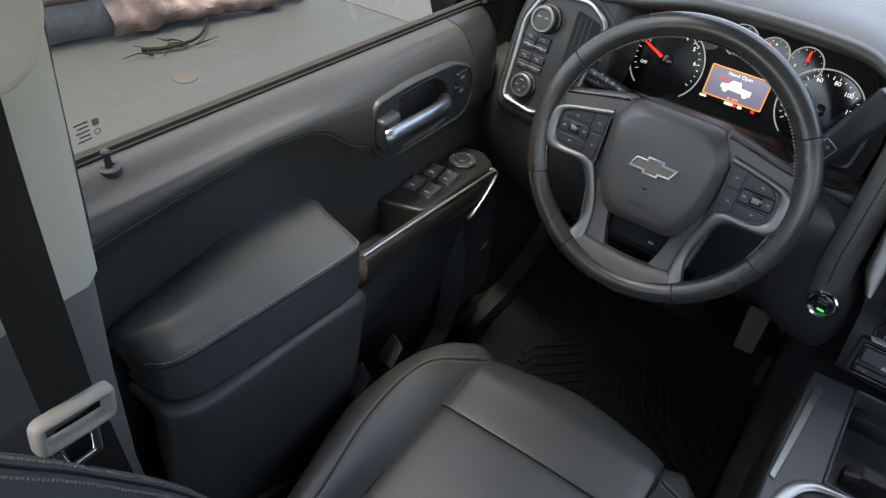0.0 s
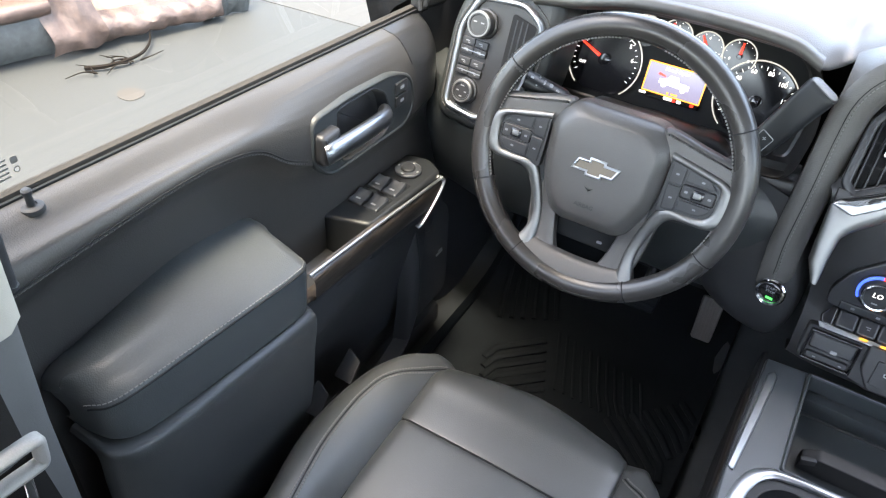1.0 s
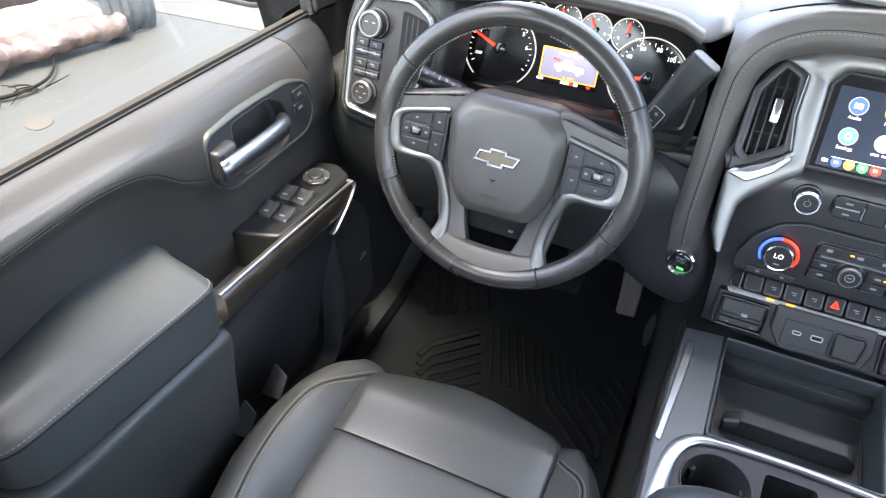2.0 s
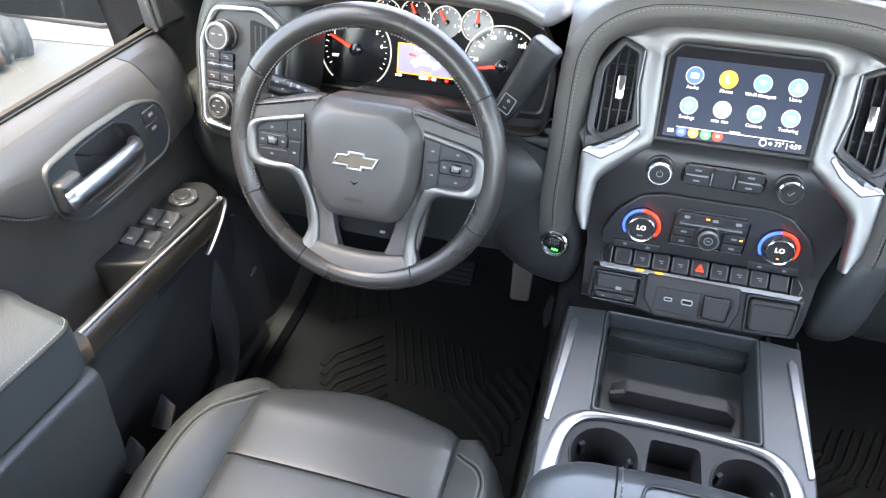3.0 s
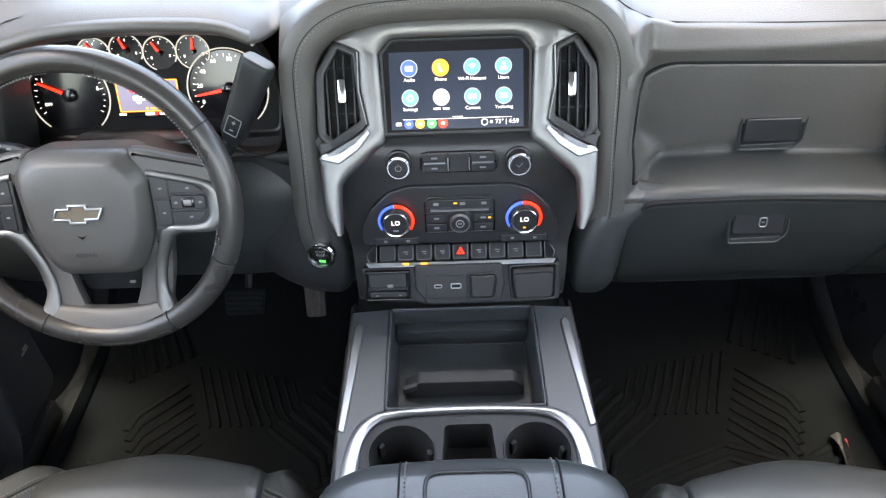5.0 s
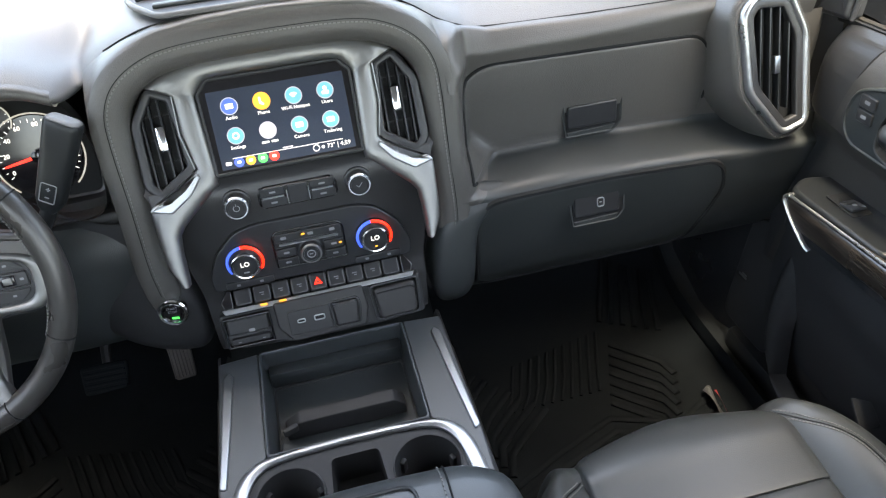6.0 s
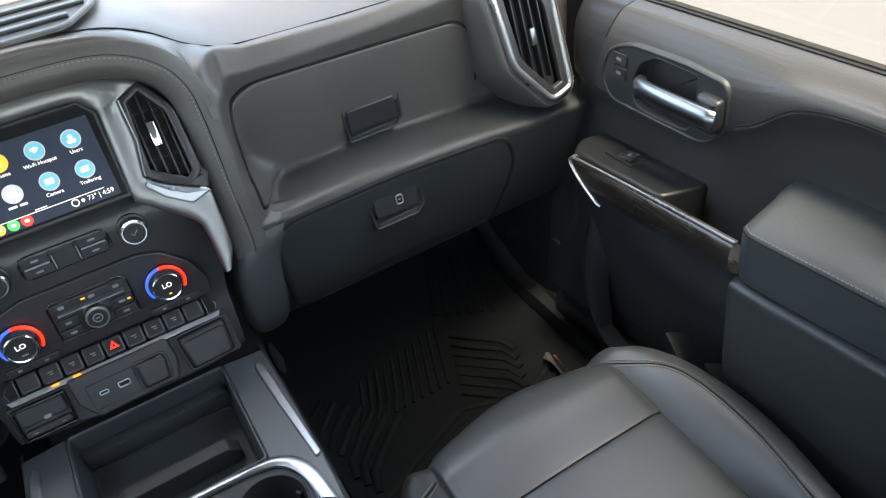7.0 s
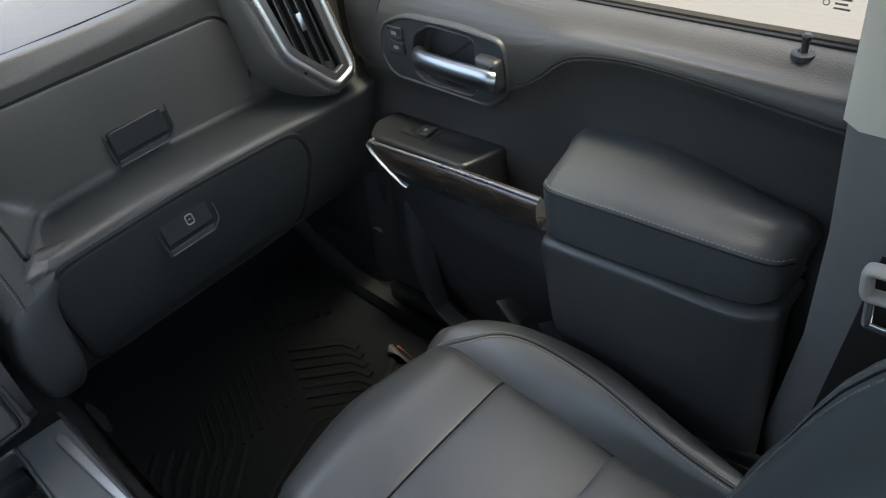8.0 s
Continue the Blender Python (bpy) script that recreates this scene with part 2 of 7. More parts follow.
def box(bm, x0, x1, y0, y1, z0, z1, r=0.004, m=None, seg=2):
    """A rounded block between two corners."""
    m = m or Matrix()
    made = bmesh.ops.create_cube(bm, size=1.0, matrix=m @ Matrix.Translation(((x0 + x1) / 2, (y0 + y1) / 2, (z0 + z1) / 2)) @ Matrix.Diagonal((x1 - x0, y1 - y0, z1 - z0, 1)))
    if r:
        edges = list({e for v in made["verts"] for e in v.link_edges})
        bmesh.ops.bevel(bm, geom=edges, offset=r, segments=seg, profile=0.5, affect="EDGES")
    return bm


def curve(pts, n=6, closed=False):
    """A smooth line through the points."""
    P = [Vector(p) for p in pts]
    out = []
    last = len(P) if closed else len(P) - 1
    for i in range(last):
        if closed:
            a, b, c, d = P[i - 1], P[i], P[(i + 1) % len(P)], P[(i + 2) % len(P)]
        else:
            b, c = P[i], P[i + 1]
            a = P[i - 1] if i else b * 2 - c
            d = P[i + 2] if i + 2 < len(P) else c * 2 - b
        for j in range(n):
            t = j / n
            out.append(0.5 * (2 * b + (c - a) * t + (2 * a - 5 * b + 4 * c - d) * t * t + (3 * b - a - 3 * c + d) * t ** 3))
    if not closed:
        out.append(P[-1])
    return out


def sheet(bm, rows, closed=False):
    """A skin over rows of points."""
    return rings(bm, rows, False, False, closed)


def loft(bm, stations, n=5, m=5, thick=None):
    """A smooth skin: stations along the run, each with the same number of profile points."""
    cross = [curve(s, m) for s in stations]
    rows = list(zip(*[curve(col, n) for col in zip(*cross)]))
    return sheet(bm, rows)


def tube(bm, pts, r, seg=10, closed=False, flat=1.0, up=(0, 0, 1)):
    P = [Vector(p) for p in pts]
    loops = []
    ref = Vector(up)
    for i, p in enumerate(P):
        if closed:
            t = P[(i + 1) % len(P)] - P[i - 1]
        else:
            t = P[min(i + 1, len(P) - 1)] - P[max(i - 1, 0)]
        t.normalize()
        a = ref - t * ref.dot(t)
        if a.length < 1e-5:
            a = t.orthogonal()
        a.normalize()
        b = t.cross(a)
        k = r(i / max(len(P) - 1, 1)) if callable(r) else r
        loops.append([p + a * math.cos(2 * math.pi * j / seg) * k * flat + b * math.sin(2 * math.pi * j / seg) * k for j in range(seg)])
    if closed:
        loops.append(loops[0])
    return rings(bm, loops, not closed, not closed)


def band(bm, pts, normals, profile):
    """Sweeps a cross-section (across, out) along a line with a normal at each point."""
    P = [Vector(p) for p in pts]
    loops = []
    for i, p in enumerate(P):
        t = (P[min(i + 1, len(P) - 1)] - P[max(i - 1, 0)]).normalized()
        n = Vector(normals[i]) if isinstance(normals, list) else Vector(normals)
        n = (n - t * n.dot(t)).normalized()
        a = t.cross(n)
        loops.append([p + a * u + n * v for u, v in profile])
    return rings(bm, loops)


def holed(bm, outer, holes, m, h=0.0):
    """A flat face of outline outer with openings."""
    edges = []
    for loop in (outer, *holes):
        vs = [bm.verts.new(m @ Vector((p[0], p[1], h))) for p in loop]
        edges += [bm.edges.new((vs[i - 1], vs[i])) for i in range(len(vs))]
    bmesh.ops.triangle_fill(bm, use_beauty=True, edges=edges)
    return bm


def stitches(bm, pts, step=0.0056, long=0.0038, r=0.0007):
    """A row of thread stitches along a line."""
    P = [Vector(p) for p in pts]
    walked, due = 0.0, 0.0
    for a, b in zip(P, P[1:]):
        seg = (b - a).length
        if seg < 1e-9:
            continue
        d = (b - a) / seg
        while due <= walked + seg:
            c = a + d * (due - walked)
            q = d.to_track_quat("Y", "Z").to_matrix().to_4x4()
            bmesh.ops.create_cube(bm, size=1.0, matrix=Matrix.Translation(c) @ q @ Matrix.Diagonal((r * 2, long, r * 2, 1)))
            due += step
        walked += seg
    return bm


def lathe(bm, prof, m=None, n=32, cap=True):
    """A turned solid: profile of (radius, height) on the frame m."""
    m = m or Matrix()
    loops = [[m @ Vector((max(r, 1e-5) * math.cos(2 * math.pi * i / n), max(r, 1e-5) * math.sin(2 * math.pi * i / n), h)) for i in range(n)] for r, h in prof]
    return rings(bm, loops, cap, cap)


def lettering(name, words, size, m, material, parent, depth=0.0002, wide=1.0):
    c = bpy.data.curves.new(name, "FONT")
    c.body, c.size, c.extrude, c.align_x, c.align_y = words, size, depth, "CENTER", "CENTER"
    c.resolution_u = 2
    ob = new(name, c)
    bpy.context.view_layer.update()
    me = bpy.data.meshes.new_from_object(ob.evaluated_get(bpy.context.evaluated_depsgraph_get()))
    bpy.data.objects.remove(ob)
    bpy.data.curves.remove(c)
    me.transform(m @ Matrix.Diagonal((wide, 1, 1, 1)))
    me.materials.clear()
    me.materials.append(material)
    ob = new(name, me)
    ob.parent = parent
    return ob


def BM():
    return bmesh.new()


def bars(bm, m, items, d=0.0003, base=0.0):
    """Small flat marks: (x, y, width, height)."""
    for x, y, w, h in items:
        w, h = w * 0.85, h * 0.85
        prism(bm, rrect(w, h, min(w, h) * 0.2, x, y, 1), d, m, base=base)
    return bm


def marks(name, m, items, material, parent, d=0.0003, base=0.0):
    """Small flat marks, each a part of its own."""
    for it in items:
        part(name, bars(BM(), m, [it], d, base), material, parent)


def dense(pts, step=0.012):
    """The outline with points added along its long edges."""
    out = []
    for i, p in enumerate(pts):
        p, q = Vector(p), Vector(pts[(i + 1) % len(pts)])
        n = max(1, int((q - p).length / step))
        out += [p.lerp(q, j / n) for j in range(n)]
    return out


def drape(skin, pts, way, off=0.0005):
    """Lays a line of points on a skin, seen along way."""
    way = Vector(way).normalized()
    out = []
    for p in pts:
        at = skin.ray_cast(Vector(p) + way * 0.03, -way, 0.06)[0]
        out.append((at if at else Vector(p)) + way * off)
    return out


def tree_of(bm):
    return BVHTree.FromBMesh(bm)


# ---- the cab: floor, roof, pillars, glass ----
def setting(name, bm, material, label, category, parent=None):
    ob = part(name, bm, material, parent)
    return tagged(ob, label, category, kind="structure")


bm = BM()
rows = []
for x in np.linspace(-0.86, 0.86, 15):
    hump = 0.10 * math.exp(-(x / 0.16) ** 4)
    rows.append([Vector((x, y, z + hump)) for y, z in ((-2.0, 0.02), (-0.9, 0.0), (-0.75, -0.01), (0.05, -0.012), (0.22, -0.005), (0.34, 0.06), (0.46, 0.22), (0.52, 0.45), (0.55, 0.70), (0.58, 0.78))])
sheet(bm, rows)
setting("floor", bm, CARPET, "black carpeted cab floor rising to the firewall", "floor")

bm = BM()
rows = []
for x in np.linspace(-0.66, 0.66, 9):
    c = 0.05 * (1 - (x / 0.66) ** 2)
    rows.append([Vector((x, y, z + c)) for y, z in ((0.10, 1.24), (-0.05, 1.29), (-0.6, 1.33), (-1.3, 1.31), (-1.9, 1.22))])
sheet(bm, rows)
rows2 = [[p + Vector((0, 0, 0.03)) for p in r] for r in rows]
sheet(bm, rows2)
setting("ceiling", bm, HEAD, "pale grey cloth headliner over the cab", "ceiling")

bm = BM()
box(bm, -0.90, 0.90, -2.04, -1.98, 0.0, 0.78, 0.02)
setting("wall_rear", bm, GREYTRIM, "dark grey rear wall of the cab", "wall")


def pillar_pair(s):
    fwd = 0.030 if s > 0 else 0.0
    # B pillar: dark lower trim and light upper trim
    bm = BM()
    loops = []
    for z, y0, y1, x0 in ((-0.02, -0.70, -0.98, 0.80), (0.25, -0.715, -0.97, 0.765), (0.45, -0.735, -0.95, 0.735), (0.60, -0.735, -0.93, 0.722), (0.715, -0.725, -0.92, 0.725)):
        loops.append([Vector((s * x, y + fwd, z)) for x, y in ((0.90, y0 + 0.005), (x0 + 0.06, y0), (x0 + 0.012, y0 - 0.006), (x0, y0 - 0.022), (x0, y1), (0.90, y1))])
    rings(bm, loops)
    setting("pillar_trim_lower", bm, SLATE, "slate grey moulded lower pillar trim beside the seat", "pillar trim")
    bm = BM()
    loops = []
    for z, y0, y1, x0 in ((0.716, -0.722, -0.915, 0.722), (0.95, -0.718, -0.88, 0.700), (1.15, -0.69, -0.85, 0.66), (1.30, -0.66, -0.82, 0.60)):
        loops.append([Vector((s * x, y + fwd, z)) for x, y in ((x0 + 0.16, y0 + 0.005), (x0 + 0.05, y0), (x0 + 0.012, y0 - 0.006), (x0, y0 - 0.022), (x0, y1), (x0 + 0.16, y1))])
    rings(bm, loops)
    setting("pillar_trim_upper", bm, BEIGE, "light beige-grey upper pillar trim", "pillar trim")
    # door seal running up the pillar
    bm = BM()
    tube(bm, curve([(s * 0.800, -0.700, 0.690), (s * 0.799, -0.700, 0.72), (s * 0.788, -0.688, 0.95), (s * 0.725, -0.665, 1.22)], 6), 0.0075, 10)
    setting("door_seal", bm, DARK, "black rubber seal along the door opening", "seal")
    # A pillar
    bm = BM()
    tube(bm, curve([(s * 0.83, 0.30, 0.70), (s * 0.81, 0.22, 0.86), (s * 0.74, 0.06, 1.10), (s * 0.66, -0.06, 1.27)], 5), 0.062, 14, flat=1.25, up=(s, 0, 0))
    edge = [(0.80, 0.60, 0.80), (0.765, 0.555, 0.84), (0.712, 0.318, 1.052), (0.658, 0.078, 1.275)]
    rear = [(0.885, 0.17, 0.68), (0.882, 0.165, 0.72), (0.858, 0.125, 0.97), (0.712, 0.09, 1.275)]
    rows = []
    for a, b in zip(curve(edge, 5), curve(rear, 5)):
        a, b = Vector((s * a.x, a.y, a.z)), Vector((s * b.x, b.y, b.z))
        mid = a.lerp(b, 0.5) + Vector((-s * 0.02, -0.015, 0))
        rows.append(curve([a, a.lerp(mid, 0.5) + Vector((-s * 0.006, 0, 0)), mid, mid.lerp(b, 0.5) + Vector((-s * 0.006, 0, 0)), b], 3))
    skin = [[p + Vector((s * 0.03, 0.01, 0)) for p in r] for r in rows]
    sheet(bm, rows)
    sheet(bm, skin)
    setting("pillar_front", bm, DARK, "dark grey front pillar", "pillar")
    # roof rail and rear quarter
    bm = BM()
    tube(bm, curve([(s * 0.66, -0.02, 1.27), (s * 0.665, -0.6, 1.33), (s * 0.665, -1.3, 1.31), (s * 0.66, -1.95, 1.22)], 5), 0.04, 10)
    setting("roof_rail", bm, HEAD, "pale grey roof rail trim", "trim")
    bm = BM()
    sheet(bm, [[Vector((s * x, y, z)) for z in (-0.05, 0.2, 0.45, 0.60, 0.70, 0.80)] for x, y in ((0.862, 0.074), (0.845, 0.090), (0.82, 0.16), (0.80, 0.40), (0.80, 0.60))])
    setting("kick_panel", bm, PLASTIC, "dark plastic kick panel ahead of the door", "kick panel")
    bm = BM()
    box(bm, min(s * 0.80, s * 0.93), max(s * 0.80, s * 0.93), -0.99, 0.10, -0.06, 0.036, 0.012)
    setting("door_sill", bm, DARK, "dark plastic door sill trim beside the mat", "sill")
    bm = BM()
    box(bm, min(s * 0.80, s * 0.90), max(s * 0.80, s * 0.90), -2.0, -0.97, -0.02, 0.72, 0.02)
    setting("wall_rear_side", bm, GREYTRIM, "dark grey rear side wall of the cab", "wall")


for s in (-1, 1):
    pillar_pair(s)

# unseen glass round the rear seats; its added tint sets the light from behind
bm = BM()
sheet(bm, [[Vector((x, -2.0, 0.76)), Vector((x * 0.9, -1.97, 1.0)), Vector((x * 0.8, -1.9, 1.24))] for x in np.linspace(-0.86, 0.86, 5)])
setting("window_rear", bm, REARGLASS, "unseen rear window, its tint added to temper light from behind", "window")
for s in (-1, 1):
    bm = BM()
    sheet(bm, [[Vector((s * 0.86, y, 0.70)), Vector((s * 0.845, y, 0.95)), Vector((s * 0.67, y, 1.31))] for y in (-0.86, -1.3, -1.7, -2.0)])
    setting("window_side_rear", bm, REARGLASS, "unseen rear door window, its tint added to temper side light", "window")

# windscreen and its scuttle
bm = BM()
sheet(bm, [[Vector((x, 0.70 - 0.14 * (x / 0.75) ** 2, 0.83)), Vector((x * 0.93, 0.40 - 0.08 * (x / 0.75) ** 2, 1.05)), Vector((x * 0.86, 0.08, 1.26 + 0.03 * (1 - (x / 0.75) ** 2)))] for x in np.linspace(-0.77, 0.77, 13)])
ob = setting("window_front", bm, GLASS, "clear sloping windscreen glass", "window")
ob.visible_shadow = False


# ---- doors ----
def sill(y):
    return 0.7315 - 0.048 * (y + 0.655)


def door(s):
    name = "driver" if s < 0 else "passenger"
    d = thing("door", f"closed {name} door lined in black vinyl with padded armrest", "car door", group="front doors")
    # the passenger door hangs a little lower and further forward at its rear end
    sag = lambda y: 0.0 if s < 0 else max(0.0, min(1.0, (-0.1 - y) / 0.57))
    V = lambda x, y, z: Vector((s * x, y + 0.016 * sag(y), z - 0.018 * sag(y)))
    # plan of the upper panel: top edge, rolled shoulder, stitched line, hollow
    stitch_z = {-0.712: 0.681, -0.665: 0.684, -0.61: 0.687, -0.52: 0.690, -0.45: 0.687, -0.385: 0.671, -0.335: 0.632, -0.30: 0.612, -0.20: 0.575, -0.08: 0.570, -0.02: 0.576, 0.022: 0.580, 0.046: 0.585, 0.062: 0.590, 0.070: 0.595}
    st = []
    for y, sz in stitch_z.items():
        k = max(0.0, min(1.0, (y + 0.40) / 0.16))
        fw = -float(np.interp(y, (-0.02, 0.022, 0.046, 0.062, 0.070), (0.0, 0.003, 0.014, 0.036, 0.060)))
        hollow = 0.013 * (1 - k)
        zt = sill(y)
        st.append([V(0.874, y, zt - 0.001), V(0.864, y, zt - 0.0015), V(min(0.862, 0.845 - fw), y, zt - 0.004), V(min(0.862, 0.822 - fw), y, zt - 0.020 + 0.005 * k), V(0.806 - 0.004 * k - fw, y, (zt + sz) / 2 - 0.004 + 0.010 * k),
                   V(0.800 - fw, y, sz), V(0.804 + hollow * 0.3 - fw, y, sz - 0.012), V(0.812 + hollow - fw, y, sz - 0.05 + 0.02 * k), V(0.816 + hollow * 0.7 - fw * 0.8, y, 0.54 - 0.02 * k), V(0.812 - fw * 0.3, y, 0.46), V(0.813, y, 0.36),
                   V(0.822, y, 0.20), V(0.832, y, 0.02)])
    bm = BM()
    loft(bm, st, 4, 4)
    skin = tree_of(bm)
    hole = [Vector((y, z)) for y, z in ((-0.284, 0.660), (-0.205, 0.664), (-0.103, 0.657), (-0.057, 0.638), (-0.044, 0.592), (-0.064, 0.564), (-0.252, 0.568), (-0.284, 0.600))]

    def inside(p):
        q = Vector((p.y - 0.016 * sag(p.y), p.z + 0.018 * sag(p.y)))
        turn = [(b - a).cross(q - a) for a, b in zip(hole, hole[1:] + hole[:1])]
        return max(turn) < 0 and abs(p.x) < 0.86
    near = [e for e in bm.edges if all(-0.33 < v.co.y < 0.0 and 0.53 < v.co.z < 0.70 for v in e.verts)]
    bmesh.ops.subdivide_edges(bm, edges=near, cuts=3, use_grid_fill=True)
    bmesh.ops.delete(bm, geom=[f for f in bm.faces if all(inside(v.co) for v in f.verts)], context="FACES")
    # the forward corner is a moulding of its own, parted by a slanting seam
    cut_at, cut_way = Vector((0, -0.050, 0.690)), Vector((0, 1, 0.25))
    corner = bm.copy()
    bmesh.ops.bisect_plane(bm, geom=bm.verts[:] + bm.edges[:] + bm.faces[:], plane_co=cut_at, plane_no=cut_way, clear_outer=True)
    bmesh.ops.bisect_plane(corner, geom=corner.verts[:] + corner.edges[:] + corner.faces[:], plane_co=cut_at, plane_no=cut_way, clear_inner=True)
    part("door_panel", bm, SOFTWARM, d, "black grained vinyl door panel")
    # the corner's shade is put into a darker plastic than the panel
    part("front_moulding", corner, PLASTIC, d, "plastic moulding at the front of the door, shade put into its dark tone")
    line = curve([V(0.7992, y, z + 0.001) for y, z in stitch_z.items() if y < -0.29], 8)
    bm = BM()
    inward = Vector((-s, 0, 0.25))
    tube(bm, drape(skin, line, inward, 0.0), 0.0010, 6)
    part("seam", bm, PITCH, d)
    bm = BM()
    tube(bm, drape(skin, dense(curve([V(x, y, z) for x, y, z in ((0.853, -0.0532, 0.703), (0.836, -0.0522, 0.699), (0.819, -0.0492, 0.687), (0.805, -0.0450, 0.670), (0.800, -0.0412, 0.655))], 5), 0.006), Vector((-s, 0, 0.6)), 0.0), 0.0008, 6)
    part("seam", bm, PITCH, d)
    bm = BM()
    stitches(bm, drape(skin, [p + Vector((0, 0, -0.0040)) for p in line], inward), r=0.0005)
    part("stitching", bm, DULLTHREAD, d, "dark grey thread stitching")
    # lower bulge under the armrest with its rolled top edge
    bm = BM()
    st = []
    for y, o, zt in ((-0.705, 0.06, 0.480), (-0.695, 0.032, 0.485), (-0.65, 0.018, 0.480), (-0.52, 0.018, 0.466), (-0.408, 0.018, 0.453), (-0.391, 0.026, 0.449), (-0.383, 0.045, 0.445), (-0.378, 0.08, 0.44)):
        st.append([V(0.80, y, zt + 0.006), V(0.735 + o, y, zt + 0.004), V(0.706 + o, y, zt), V(0.700 + o, y, zt - 0.018), V(0.708 + o, y, zt - 0.08), V(0.722 + o * 0.8, y, 0.28), V(0.755 + o * 0.4, y, 0.15), V(0.79, y, 0.06)])
    loft(bm, st, 4, 4)
    part("lower_panel", bm, LOWHIDE, d, "black moulded lower door panel")
    # map pocket and its curved front rim
    bm = BM()
    st = []
    for z, y, x in ((0.052, -0.300, 0.760), (0.055, -0.190, 0.762), (0.062, -0.130, 0.765), (0.085, -0.082, 0.768), (0.13, -0.048, 0.771), (0.19, -0.032, 0.775), (0.27, -0.026, 0.786), (0.36, -0.022, 0.806)):
        u = min(1.0, max(0.0, (z - 0.05) / 0.09))
        st.append([V(x + 0.03, y - 0.035 * u, z - 0.03 * (1 - u)), V(x + 0.008, y - 0.022 * u, z - 0.018 * (1 - u)), V(x, y - 0.008 * u, z - 0.006 * (1 - u)), V(x + 0.003, y + 0.006 * u, z + 0.005 * (1 - u)), V(x + 0.03, y + 0.03 * u, z + 0.014 * (1 - u))])
    loft(bm, st, 4, 4)
    part("pocket_rim", bm, DARK, d)
    bm = BM()
    box(bm, min(s * 0.735, s * 0.745), max(s * 0.735, s * 0.745), -0.62, -0.16, 0.0, 0.055, 0.004)
    part("map_pocket", bm, DARK, d, "dark plastic map pocket")
    for y0 in (-0.285, -0.366):
        bm = BM()
        prism(bm, rpoly([(-0.017, -0.050), (0.017, -0.050), (0.015, -0.012), (-0.013, 0.002)], 0.004), 0.005, FR(s * 0.738, y0, 0.262, 48), 0.001)
        part("pocket_divider", bm, DARK, d)
    # speaker cover on the forward foot of the door
    m = side(s, 0.8175, 0.06, 0.20, 3, 0)
    bm = BM()
    prism(bm, rpoly([(-0.075, -0.15), (0.075, -0.15), (0.085, 0.06), (0.03, 0.13), (-0.06, 0.10)], 0.03), 0.005, m, 0.003, -0.004)
    part("speaker_cover", bm, DARK, d)
    bm = BM()
    bars(bm, side(s, 0.815, 0.105, 0.165, 3, 0), [(0, 0.0, 0.030, 0.006), (0.004, 0.006, 0.018, 0.004)], 0.001)
    part("speaker_badge", bm, BRUSHED, d, "small brushed speaker badge")
    # armrest pad
    bm = BM()
    st = []
    for y, x0, top, low in ((-0.703, 0.785, 0.560, 0.512), (-0.698, 0.758, 0.574, 0.500), (-0.684, 0.735, 0.582, 0.492), (-0.645, 0.725, 0.585, 0.484), (-0.52, 0.721, 0.577, 0.471), (-0.425, 0.721, 0.568, 0.461), (-0.402, 0.726, 0.565, 0.459), (-0.388, 0.740, 0.557, 0.459), (-0.381, 0.765, 0.543, 0.467)):
        back = max(0.0, min(1.0, (-0.58 - y) / 0.07))
        st.append([V(0.828, y, top + 0.004 - 0.03 * back), V(0.806 - 0.010 * back, y, top + 0.003 - 0.014 * back), V(min(0.80, x0 + 0.055) - 0.012 * back, y, top - 0.005 - 0.002 * back), V(x0 + 0.022, y, top - 0.0165), V(x0 + 0.006, y, top - 0.0235), V(x0, y, top - 0.031), V(x0 + 0.001, y, (top + low) / 2 - 0.012), V(x0 + 0.004, y, low + 0.006), V(x0 + 0.012, y, low), V(0.78, y, low)])
    loft(bm, st, 5, 4)
    skin = tree_of(bm)
    arm = part("armrest", bm, ARMHIDE, d, "padded black leather armrest with grey stitching")
    line = curve([V(x - 0.0012, y, z) for x, y, z in ((0.757, -0.6975, 0.546), (0.7355, -0.684, 0.553), (0.7255, -0.645, 0.5560), (0.7215, -0.52, 0.5480), (0.7215, -0.425, 0.5390), (0.7270, -0.402, 0.536), (0.742, -0.3875, 0.530))], 8)
    inward = Vector((-s, 0.1, 0.8))
    bm = BM()
    tube(bm, drape(skin, line, inward, 0.0), 0.0013, 6)
    part("seam", bm, PITCH, arm)
    bm = BM()
    stitches(bm, drape(skin, [p + Vector((s * 0.003, 0, 0.004)) for p in line], inward, 0.0003), r=0.0005)
    part("stitching", bm, THREAD, arm)
    # pull cup and switch pod
    bm = BM()
    st = []
    for y, x0, z in ((-0.385, 0.745, 0.425), (-0.30, 0.745, 0.420), (-0.23, 0.745, 0.418)):
        st.append([V(0.818, y, z + 0.012), V(0.79, y, z), V(0.75, y, z), V(x0, y, z + 0.02)])
    loft(bm, st, 3, 3)
    part("pull_cup", bm, DARK, d)
    # outline of the pod from above: (forward, inward)
    m = Matrix.Translation((0, 0, 0.412)) @ pose(0, 0, 0, -2.0, 0, 0)
    pod = [Vector((s * x, y)) for x, y in ((0.744, -0.235), (0.822, -0.262), (0.824, -0.035), (0.775, -0.022), (0.740, -0.045))]
    pod = rpoly(pod, 0.012)
    bm = BM()
    prism(bm, pod, 0.068, m, 0.006)
    part("switch_pod", bm, PODBLACK, d, "black plastic switch pod")
    top = 0.4805 + 0.004
